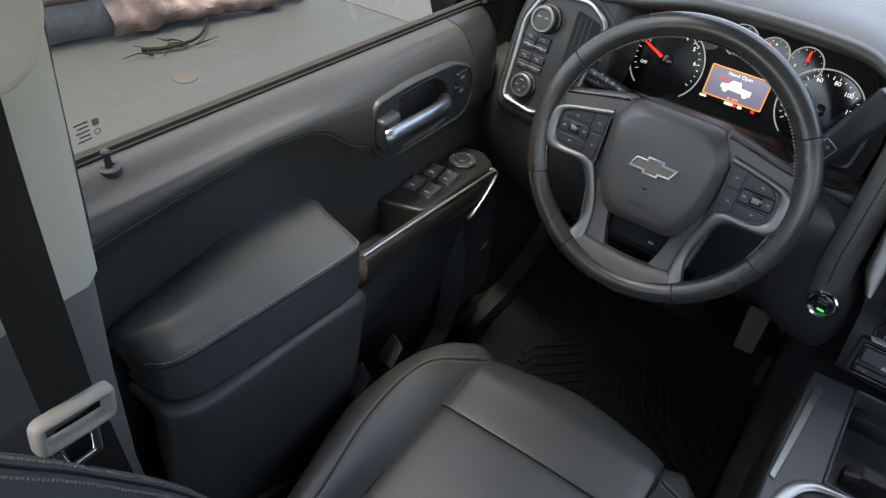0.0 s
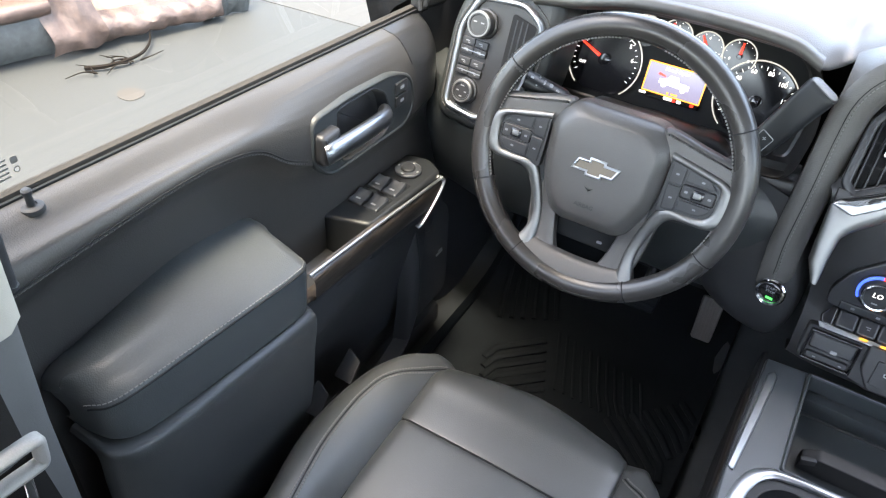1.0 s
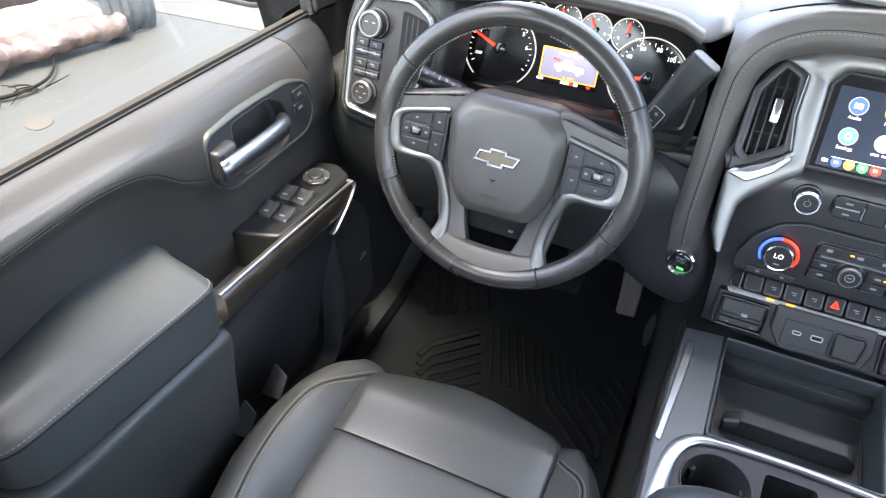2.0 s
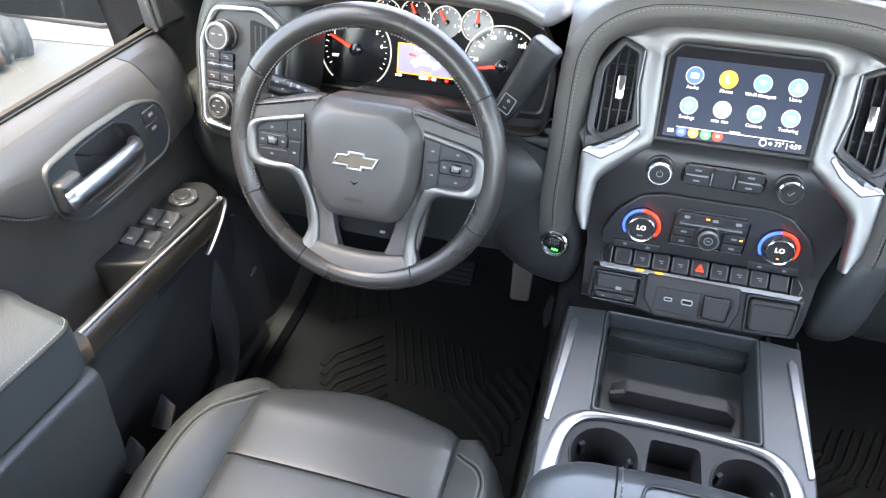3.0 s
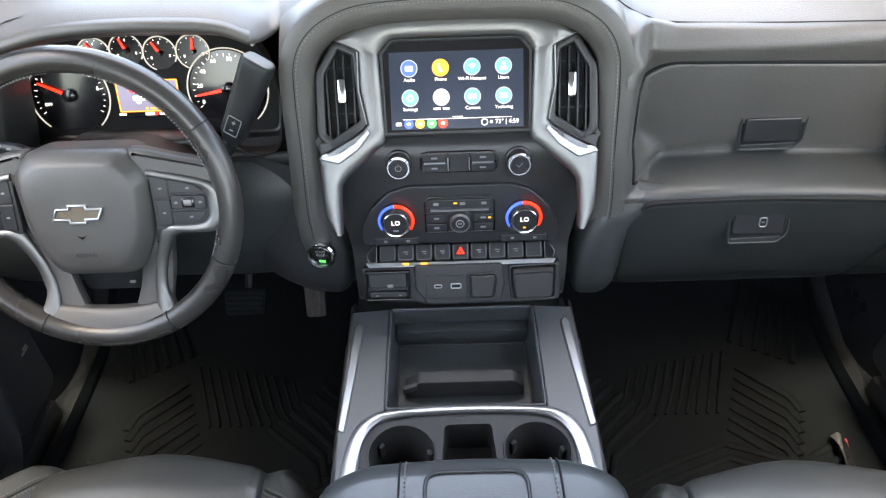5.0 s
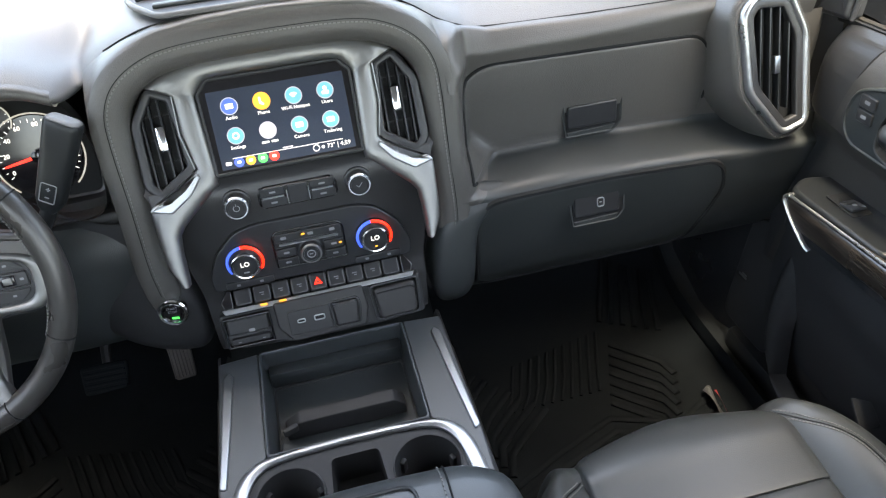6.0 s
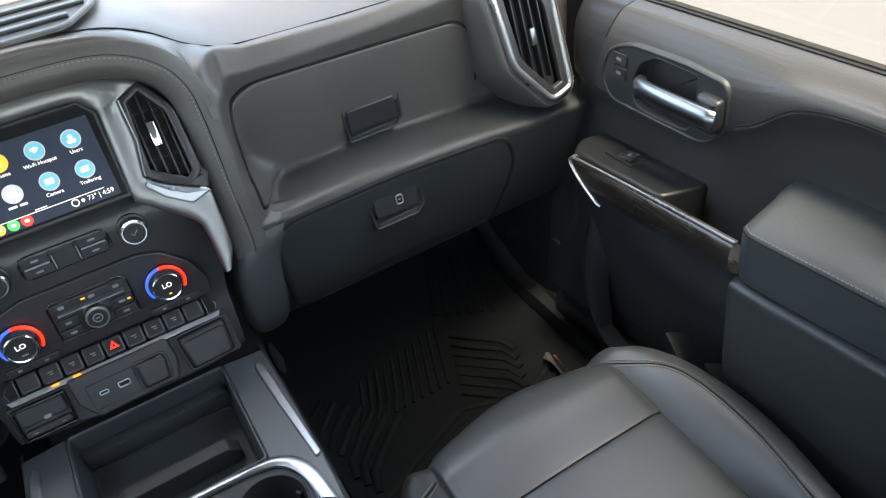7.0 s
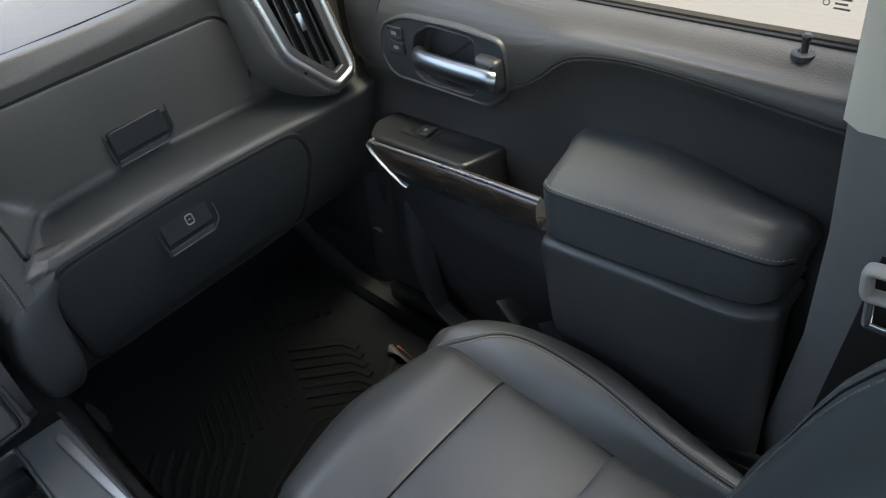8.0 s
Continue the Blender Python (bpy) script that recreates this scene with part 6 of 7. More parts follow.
part("silver_surround", bm, SILVER, ST, "satin silver surround with rounded legs", sharp=50)
# bright lower lips under the vents
for s in (-1, 1):
    bm = BM()
    tube(bm, [mS @ Vector((s * x, y, 0.009)) for x, y in ((0.128, 0.050), (0.129, 0.0), (0.1205, -0.044))], 0.0009, 6)
    part("bright_lip", bm, SILVER, ST)
    bm = BM()
    prism(bm, rpoly([(s * x, y) for x, y in ((0.1200, -0.0490), (0.1380, -0.0665), (0.1600, -0.0800), (0.1800, -0.0800), (0.1870, -0.0880), (0.1600, -0.0955), (0.1320, -0.0765), (0.1160, -0.0560))], 0.003, 3), 0.009, mS, 0.0022, 0.004)
    part("vent_sill", bm, BRUSHED, ST, "brushed bright sill under the vent")
    V6 = rpoly([(s * x, y) for x, y in ((0.131, 0.048), (0.156, 0.060), (0.180, 0.022), (0.182, -0.058), (0.168, -0.070), (0.124, -0.042))], 0.006)
    bm = BM()
    hoop(bm, inset(V6, -0.006), 0.012, 0.014, mS, 0.003, -0.012)
    vt = part("centre_vent", bm, PLASTIC, ST, "black louvred centre vent")
    bm = BM()
    prism(bm, V6, 0.002, mS, 0, -0.014)
    part("vent_throat", bm, PITCH, vt)
    for x, y0, y1 in ((0.136, -0.046, 0.046), (0.148, -0.054, 0.052), (0.160, -0.060, 0.050), (0.171, -0.062, 0.030)):
        bm = BM()
        box(bm, s * x - 0.0013, s * x + 0.0013, y0, y1, -0.012, -0.001, 0.0006, mS)
        part("slat", bm, PODBLACK, vt)
    for v in (-0.03, 0.0, 0.03):
        bm = BM()
        box(bm, min(s * 0.128, s * 0.178), max(s * 0.128, s * 0.178), v - 0.001, v + 0.001, -0.0135, -0.009, 0, mS)
        part("cross_slat", bm, PODBLACK, vt)
    bm = BM()
    box(bm, s * 0.151 - 0.0055, s * 0.151 + 0.0055, -0.016, 0.016, -0.002, 0.009, 0.0025, mS)
    part("vent_tab", bm, CHROME, vt)
    bm = BM()
    prism(bm, rpoly([(s * x, y) for x, y in ((0.120, -0.048), (0.146, -0.066), (0.186, -0.086), (0.187, -0.066), (0.168, -0.066), (0.13, -0.044))], 0.002, 2), 0.010, mS, 0.002, -0.008)
    part("vent_chin", bm, PANEL, vt)
# screen
bm = BM()
prism(bm, rpoly([(-0.098, -0.060), (0.098, -0.060), (0.100, 0.046), (0.084, 0.064), (-0.084, 0.064), (-0.100, 0.046)], 0.004), 0.012, mS, 0.001, -0.012)
scr = part("touch_screen", bm, GLOSS, ST, "lit touch screen with round menu icons")
bm = BM()
hoop(bm, rpoly([(-0.099, -0.061), (0.099, -0.061), (0.101, 0.047), (0.085, 0.065), (-0.085, 0.065), (-0.101, 0.047)], 0.004), 0.005, 0.007, mS, 0.002, -0.004)
part("screen_bezel", bm, DARK, scr)
mI = mS @ Matrix.Translation((0, 0, 0.0003))
bm = BM()
prism(bm, rrect(0.176, 0.100, 0.001, 0, -0.003), 0.0004, mI)
part("screen_field", bm, LIT_NAVY, scr)
words = ("Audio", "Phone", "Wi-Fi Hotspot", "Users", "Settings", None, "Camera", "Trailering")
mats = (LIT_BLUE, LIT_AMBER, LIT_TEAL, LIT_TEAL, LIT_TEAL, LIT_GREY, LIT_TEAL, LIT_TEAL)
mI = mS @ Matrix.Translation((0, 0, 0.0008))
for i, (w, mt) in enumerate(zip(words, mats)):
    x, y = -0.062 + 0.0413 * (i % 4), 0.0262 - 0.0380 * (i // 4)
    bm = BM()
    prism(bm, circle(0.0108, x, y, 28), 0.0004, mI)
    ic = part("icon", bm, mt, scr)
    bm = BM()
    hoop(bm, circle(0.0112, x, y, 28), 0.0011, 0.0008, mI, 0.0002)
    part("icon_ring", bm, LIT_GREY if i != 1 else LIT_AMBER, ic)
    bm = BM()
    if i == 2:
        for r in (0.002, 0.0042, 0.0064):
            arc_ring(bm, mI, x, y - 0.003, r, 45, 135, 0.0006, 0.0006, 10)
    elif i == 3:
        prism(bm, circle(0.0026, x, y + 0.0028, 14), 0.0007, mI)
        prism(bm, rrect(0.0095, 0.0045, 0.002, x, y - 0.0028), 0.0007, mI)
    elif i == 1:
        prism(bm, rpoly([(x - 0.0035, y + 0.0055), (x - 0.0005, y + 0.005), (x - 0.001, y), (x + 0.003, y - 0.004), (x + 0.0015, y - 0.006), (x - 0.003, y - 0.003)], 0.001, 2), 0.0007, mI)
    elif i == 4:
        hoop(bm, circle(0.0046, x, y, 16), 0.002, 0.0008, mI, 0.0002)
    else:
        prism(bm, rrect(0.0100, 0.0066, 0.0012, x, y), 0.0007, mI)
    part("icon_sign", bm, LIT_WHITE, ic)
    if w:
        lettering("icon_word", w, 0.0062, mI @ Matrix.Translation((x, y - 0.0148, 0.0003)), LIT_WHITE, scr)
    else:
        bm = BM()
        bars(bm, mI, [(x - 0.006, y - 0.0148, 0.011, 0.003), (x + 0.006, y - 0.0148, 0.010, 0.003)], 0.0004)
        part("icon_bar", bm, LIT_WHITE, scr)
bm = BM()
bars(bm, mI, [(0, -0.0398, 0.170, 0.0008), (-0.0785, -0.0456, 0.009, 0.005), (0.0, -0.0375, 0.016, 0.0012)], 0.0004)
part("screen_line", bm, LIT_WHITE, scr)
for x, mt in ((-0.065, LIT_BLUE), (-0.050, LIT_AMBER), (-0.0345, LIT_GREEN), (-0.0195, LIT_RED)):
    bm = BM()
    prism(bm, circle(0.0064, x, -0.0456, 24), 0.0004, mI)
    ic = part("dock_icon", bm, mt, scr)
    bm = BM()
    bars(bm, mI, [(x, -0.0456, 0.006, 0.004)], 0.0006)
    part("icon_sign", bm, LIT_WHITE, ic)
bm = BM()
hoop(bm, circle(0.0045, 0.036, -0.0456, 20), 0.001, 0.0006, mI, 0.0002)
prism(bm, circle(0.002, 0.045, -0.0456, 12), 0.0006, mI)
part("status_sign", bm, LIT_WHITE, scr)
lettering("status_word", "73\u00b0 | 4:59", 0.0080, mI @ Matrix.Translation((0.066, -0.0456, 0.0003)), LIT_WHITE, scr)

# radio knobs and keys
for s in (-1, 1):
    k = knob(ST, mK, s * 0.0815, 0.0135, 0.0165, 0.020, "radio_knob", PLASTIC, CHROME)
    bm = BM()
    if s < 0:
        arc_ring(bm, mK, s * 0.0815, 0.0135, 0.004, 120, 420, 0.0006, 0.0192, 16)
        bars(bm, mK, [(s * 0.0815, 0.0180, 0.001, 0.004)], 0.0006, 0.0188)
    else:
        tube(bm, [mK @ Vector((s * 0.0815 + x, 0.0135 + y, 0.0192)) for x, y in ((-0.004, 0), (-0.001, -0.003), (0.004, 0.003))], 0.0006, 5)
    part("knob_mark", bm, INK, k)
bm = BM()
hoop(bm, rpoly([(-0.053, 0.020), (-0.045, 0.028), (0.045, 0.028), (0.053, 0.020), (0.053, 0.004), (0.047, -0.002), (-0.047, -0.002), (-0.053, 0.004)], 0.003), 0.003, 0.006, mK, 0.001, -0.002)
part("radio_frame", bm, GLOSS, ST)
for x, y, w in ((-0.033, 0.0205, 0.034), (-0.033, 0.0055, 0.034), (0.033, 0.0205, 0.034), (0.033, 0.0055, 0.034), (0.0, 0.013, 0.026)):
    bm = BM()
    prism(bm, rrect(w, 0.0125 if w > 0.03 else 0.027, 0.002, x, y), 0.006, mK, 0.0015, -0.001)
    b = part("radio_key", bm, BUTTON, ST)
    if w > 0.03:
        bm = BM()
        bars(bm, mK, [(x, y, 0.010, 0.003)], 0.0003, 0.005)
        part("key_mark", bm, INK, b)
for x in (-0.033, 0.033):
    bm = BM()
    bars(bm, mK, [(x, 0.013, 0.034, 0.0016)], 0.0062, -0.0005)
    part("bright_line", bm, BRUSHED, ST)
for x in (-0.0145, 0.0145):
    bm = BM()
    bars(bm, mK, [(x, 0.010, 0.0012, 0.020)], 0.006, -0.0005)
    part("bright_line", bm, BRUSHED, ST)

# climate panel
CP = rpoly([(-0.140, -0.052), (-0.142, -0.030), (-0.127, 0.004), (-0.098, 0.032), (-0.070, 0.040), (0.070, 0.040), (0.098, 0.032), (0.127, 0.004), (0.142, -0.030), (0.140, -0.052)], 0.008)
bm = BM()
prism(bm, CP, 0.010, mC, 0.002, -0.004)
cpn = part("climate_panel", bm, PLASTIC, ST, "black climate control panel")
for s in (-1, 1):
    c = mC @ Matrix.Translation((s * 0.0900, -0.010, 0.006))
    bm = BM()
    lathe(bm, [(0.0255, 0.0), (0.0255, 0.004), (0.0215, 0.010), (0.020, 0.016), (0.0185, 0.0185), (0.0165, 0.0185), (0.0160, 0.017), (0, 0.017)], c, 40)
    dl = part("climate_dial", bm, BUTTON, ST, "climate dial with lit temperature ring")
    for a0, a1, mt in ((95, 212, LIT_BLUE), (-32, 95, LIT_RED)):
        bm = BM()
        arc_ring(bm, c, 0, 0, 0.0235, a0, a1, 0.0024, 0.0070, 30)
        part("temperature_arc", bm, mt, dl)
    bm = BM()
    lathe(bm, [(0.0200, 0.0155), (0.0190, 0.0188), (0.0178, 0.0196), (0.0166, 0.0192), (0.0162, 0.017)], c, 40, False)
    part("dial_ring", bm, CHROME, dl)
    lettering("dial_word", "LO", 0.0098, c @ Matrix.Translation((0, 0.002, 0.0174)), LIT_WHITE, dl)
    bm = BM()
    if s < 0:
        bars(bm, c, [(0, -0.010, 0.009, 0.0022)], 0.0004, 0.0172)
        part("dial_mark", bm, INK, dl)
    else:
        bars(bm, c, [(0, -0.0105, 0.004, 0.0022)], 0.0004, 0.0172)
        part("dial_light", bm, LIT_AMBER, dl)
    bm = BM()
    prism(bm, rrect(0.066, 0.0115, 0.003, s * 0.091, -0.0455), 0.005, mC, 0.0015, 0.004)
    hk = part("seat_heat_key", bm, BUTTON, ST)
    marks("key_mark", mC, [(s * 0.091 - 0.016, -0.0455, 0.006, 0.004), (s * 0.091 + 0.016, -0.0455, 0.006, 0.004)], INK, hk, 0.0003, 0.009)
bm = BM()
hoop(bm, rpoly([(-0.050, -0.034), (-0.050, 0.016), (-0.042, 0.024), (0.042, 0.024), (0.050, 0.016), (0.050, -0.034)], 0.003), 0.0022, 0.004, mC, 0.001, 0.004)
part("fan_frame", bm, GLOSS, cpn)
for x, y, w in ((0.0, 0.013, 0.092), (-0.033, -0.010, 0.028), (-0.033, -0.025, 0.028), (0.033, -0.010, 0.028), (0.033, -0.025, 0.028)):
    bm = BM()
    prism(bm, rrect(w, 0.0128, 0.0015, x, y), 0.005, mC, 0.0012, 0.0045)
    b = part("fan_key", bm, BUTTON, ST)
    marks("key_mark", mC, [(x, y, 0.009, 0.0035)] if w < 0.05 else [(-0.033, y, 0.009, 0.005), (0.004, y, 0.009, 0.005), (0.034, y, 0.009, 0.005)], INK, b, 0.0003, 0.0095)
marks("key_light", mC, [(-0.006, 0.014, 0.006, 0.0026), (0.042, -0.010, 0.005, 0.0026)], LIT_AMBER, ST, 0.0005, 0.0095)
bm = BM()
bars(bm, mC, [(0.0, 0.0025, 0.096, 0.0016)], 0.0060, 0.0045)
part("bright_line", bm, BRUSHED, ST)
k = knob(ST, mC @ Matrix.Translation((0.0, -0.014, 0.004)), 0, 0, 0.0150, 0.016, "fan_knob", BUTTON)
bm = BM()
arc_ring(bm, mC @ Matrix.Translation((0, -0.014, 0.0192)), 0, 0, 0.0055, 0, 360, 0.0008, 0, 18)
bars(bm, mC, [(0, -0.014, 0.006, 0.002)], 0.0005, 0.0190)
part("knob_mark", bm, INK, k)

# row of keys with a bright ledge
for i in range(9):
    x = -0.1060 + 0.0265 * i
    bm = BM()
    prism(bm, rrect(0.0248, 0.0250, 0.0046, x, 0.001), 0.012, mY, 0.003, -0.010)
    b = part("row_key", bm, BUTTON if i != 0 and i != 8 else PLASTIC, ST)
    if i == 4:
        bm = BM()
        hoop(bm, [Vector((x - 0.006, -0.003)), Vector((x + 0.006, -0.003)), Vector((x, 0.0075))], 0.002, 0.0007, mY, 0.0001, 0.002)
        part("hazard_sign", bm, LIT_RED, b)
    elif 0 < i < 8:
        marks("key_mark", mY, [(x, 0.002, 0.008, 0.0016), (x + 0.001, -0.001, 0.0045, 0.0016)], INK, b, 0.0003, 0.002)
marks("key_light", mY, [(x, -0.0155, 0.011, 0.0030) for x in (-0.0795, -0.053)], LIT_AMBER, ST, 0.0045, 0.0)
bm = BM()
prism(bm, rpoly([(-0.138, -0.0125), (0.138, -0.0125), (0.134, -0.0195), (-0.134, -0.0195)], 0.001, 2), 0.004, mY, 0.001, -0.004)
part("bright_ledge", bm, BRUSHED, ST, "bright ledge under the key row")
for s in (-1, 1):
    bm = BM()
    prism(bm, rpoly([(s * 0.121, 0.014), (s * 0.128, 0.014), (s * 0.138, -0.002), (s * 0.134, -0.014), (s * 0.121, -0.014)], 0.002, 2), 0.010, mY, 0.002, -0.010)
    part("row_end", bm, GLOSS, ST)
# lower sockets
bm = BM()
prism(bm, rpoly([(-0.146, 0.028), (0.146, 0.030), (0.146, -0.030), (0.09, -0.034), (0.055, -0.034), (-0.05, -0.034), (-0.075, -0.028), (-0.146, -0.024)], 0.006), 0.03, mU, 0.004, -0.034)
part("socket_panel", bm, DARK, ST, "black lower socket panel")
bm = BM()
prism(bm, rpoly([(-0.069, 0.034), (0.060, 0.034), (0.064, 0.0), (0.056, -0.028), (-0.050, -0.030), (-0.068, -0.004)], 0.005), 0.012, mU, 0.003, -0.006)
usb = part("usb_plate", bm, PANEL, ST, "charcoal plate with two charging ports")
bm = BM()
prism(bm, rrect(0.060, 0.036, 0.003, -0.022, -0.001), 0.002, mU, 0.0008, 0.006)
part("port_block", bm, BUTTON, usb)
part("port_rim", hoop(BM(), rrect(0.016, 0.0085, 0.003, -0.008, 0.001), 0.0016, 0.0016, mU, 0.0004, 0.008), BRUSHED, usb)
part("port_rim", hoop(BM(), rrect(0.012, 0.006, 0.0028, -0.034, 0.001), 0.0014, 0.0014, mU, 0.0004, 0.008), BRUSHED, usb)
marks("port_hole", mU, [(-0.008, 0.001, 0.0128, 0.0052), (-0.034, 0.001, 0.0092, 0.0034)], PITCH, usb, 0.0006, 0.008)
bm = BM()
prism(bm, rpoly([(0.012, 0.016), (0.046, 0.017), (0.050, 0.010), (0.046, -0.018), (0.014, -0.018)], 0.006), 0.008, mU, 0.003, 0.004)
part("socket_flap", bm, PANEL, ST)
for x in (0.017, 0.043):
    bm = BM()
    box(bm, x - 0.004, x + 0.004, 0.0135, 0.0175, 0.006, 0.0125, 0.001, mU)
    part("flap_hinge", bm, PLASTIC, ST)
bm = BM()
hoop(bm, rpoly([(0.007, 0.020), (0.049, 0.021), (0.054, 0.012), (0.050, -0.022), (0.010, -0.022)], 0.006), 0.003, 0.005, mU, 0.001, 0.004)
part("flap_frame", bm, PLASTIC, ST)
bm = BM()
hoop(bm, rpoly([(0.068, 0.029), (0.141, 0.031), (0.139, -0.026), (0.073, -0.028)], 0.008), 0.0035, 0.010, mU, 0.0012, -0.006)
part("flap_frame", bm, PLASTIC, ST)
bm = BM()
prism(bm, rpoly([(0.073, 0.024), (0.136, 0.026), (0.134, -0.022), (0.078, -0.024)], 0.008), 0.016, mU, 0.004, -0.006)
part("outlet_flap", bm, PANEL, ST)
bm = BM()
tube(bm, [mU @ Vector((x, y, 0.010)) for x, y in ((0.078, 0.0175), (0.128, 0.0195), (0.133, 0.016))], 0.0012, 5)
part("flap_line", bm, PITCH, ST)
bm = BM()
hoop(bm, rrect(0.066, 0.046, 0.003, -0.108, 0.0015), 0.003, 0.008, mU, 0.001, -0.004)
bk = part("brake_controller", bm, GLOSS, ST, "trailer brake controller")
bm = BM()
prism(bm, rrect(0.058, 0.024, 0.005, -0.108, 0.010), 0.010, mU, 0.003, -0.006)
part("brake_key", bm, BUTTON, bk)
bm = BM()
prism(bm, rrect(0.056, 0.010, 0.004, -0.108, -0.013), 0.006, mU, 0.002, -0.004)
part("gain_key", bm, BUTTON, bk)
marks("key_mark", mU, [(-0.104, 0.002, 0.010, 0.006), (-0.124, -0.013, 0.005, 0.0016), (-0.090, -0.013, 0.005, 0.0016)], INK, bk, 0.0004, 0.0042)

# ---- centre console ----
CO = thing("centre_console", "black centre console with open tray and two cup holders", "console")
mT = pose(0, -0.13, 0.346, 2.9, 0, 0)
# deck with the openings left free: built of rails and bridges
def deck(pts, name="deck", d=0.012, mat=CONSOLE, base=-0.012, bevel=0.003):
    bm = BM()
    prism(bm, pts, d, mT, bevel, base)
    return part(name, bm, mat, CO)
for s in (-1, 1):
    deck(rpoly([(s * 0.1125, 0.125), (s * 0.172, 0.120), (s * 0.176, -0.10), (s * 0.170, -0.30), (s * 0.145, -0.30), (s * 0.140, -0.09), (s * 0.1125, -0.066)], 0.003, 2), "side_rail")
    bm = BM()
    out = rpoly([(s * 0.1505, 0.088), (s * 0.157, 0.096), (s * 0.1645, 0.086), (s * 0.1745, -0.098), (s * 0.1655, -0.102), (s * 0.1565, 0.00)], 0.004, 3)
    prism(bm, out, 0.005, mT, 0.002, -0.001)
    part("bright_strip", bm, STRIP, CO, "brushed metal strip along the console edge")
    bm = BM()
    st = []
    for y in (0.02, -0.10, -0.22, -0.36, -0.78):
        st.append([Vector((s * 0.172, y, 0.338)), Vector((s * 0.178, y, 0.330)), Vector((s * 0.180, y, 0.28)), Vector((s * 0.176, y, 0.15)), Vector((s * 0.17, y, 0.0))])
    loft(bm, st, 2, 3)
    part("side_panel", bm, DARK, CO)
    bm = BM()
    st = []
    for y in (-0.06, -0.14, -0.26):
        st.append([Vector((s * 0.1745, y, 0.336)), Vector((s * 0.1805, y, 0.325)), Vector((s * 0.182, y, 0.30))])
    loft(bm, st, 3, 3)
    part("wood_strip", bm, WOOD, CO, "dark wood strip on the console side")
CUPS = (-0.087, 0.092)
SLOT = rpoly([(-0.034, -0.15), (0.038, -0.15), (0.034, -0.090), (-0.030, -0.090)], 0.008)
bm = BM()
holed(bm, rpoly([(-0.149, -0.27), (0.149, -0.27), (0.150, -0.13), (0.142, -0.085), (0.114, -0.064), (-0.114, -0.064), (-0.142, -0.085), (-0.150, -0.13)], 0.004, 3), [circle(0.0440, x, -0.134, 36) for x in CUPS] + [SLOT], mT, -0.003)
part("cup_deck", bm, DARK, CO)
# tray
bm = BM()
st = []
for k in (0.0,):
    loops = []
    for w, y0, y1, h in ((0.1125, -0.066, 0.122, 0.0), (0.109, -0.063, 0.120, -0.006), (0.104, -0.050, 0.118, -0.050), (0.100, -0.046, 0.118, -0.056)):
        loops.append([mT @ Vector((p.x, p.y, h)) for p in rpoly([(-w, y0), (w, y0), (w, y1), (-w, y1)], 0.008, 4)])
    rings(bm, loops, False, True)
part("tray", bm, TRAY, CO, "deep open tray")
bm = BM()
hoop(bm, rpoly([(-0.1125, -0.066), (0.1125, -0.066), (0.1125, 0.125), (-0.1125, 0.125)], 0.008, 4), 0.004, 0.006, mT, 0.002, -0.004)
part("tray_rim", bm, CONSOLE, CO)
bm = BM()
box(bm, -0.103, 0.103, 0.098, 0.118, -0.056, -0.026, 0.0025, mT, 2)
part("tray_step", bm, TRAY, CO)
bm = BM()
prism(bm, rpoly([(-0.088, -0.056), (0.088, -0.056), (0.088, -0.036), (0.072, -0.020), (-0.066, -0.020), (-0.088, -0.036)], 0.004), 0.020, mT @ pose(0, 0.014, 0, 90, 0, 0), 0.002)
part("tray_holder", bm, DARK, CO, "rubber holder bar in the tray")
bm = BM()
hoop(bm, rpoly([(-0.101, -0.046), (0.101, -0.046), (0.102, 0.096), (-0.102, 0.096)], 0.010, 4), 0.003, 0.003, mT @ Matrix.Translation((0, 0, -0.0565)), 0.001)
part("tray_mat_edge", bm, DARK, CO)
bm = BM()
box(bm, -0.090, -0.068, 0.012, 0.020, -0.030, -0.018, 0.002, mT @ pose(0, 0, 0, 0, 0, 20))
part("holder_tab", bm, DARK, CO)
# cup ring and wells
bm = BM()
line = curve([(-0.157, -0.215, 0.002), (-0.155, -0.155, 0.002), (-0.147, -0.110, 0.002), (-0.128, -0.083, 0.002), (-0.095, -0.073, 0.002), (0.0, -0.069, 0.002), (0.095, -0.073, 0.002), (0.128, -0.083, 0.002), (0.147, -0.110, 0.002), (0.155, -0.155, 0.002), (0.158, -0.21, 0.002)], 6)
loops = []
for i, p in enumerate(line):
    t = (line[min(i + 1, len(line) - 1)] - line[max(i - 1, 0)]).normalized()
    a = Vector((t.y, -t.x, 0))
    w = 0.0045 + 0.0048 * min(1.0, max(0.0, (abs(p.x) - 0.09) / 0.055))
    loops.append([mT @ (p + a * u * w + Vector((0, 0, v))) for u, v in ((1, -0.004), (1, 0.0008), (0.6, 0.0030), (0, 0.0036), (-0.6, 0.0030), (-1, 0.0008), (-1, -0.004))])
rings(bm, loops)
part("cup_surround", bm, BRUSHED, CO, "bright metal cup holder surround")
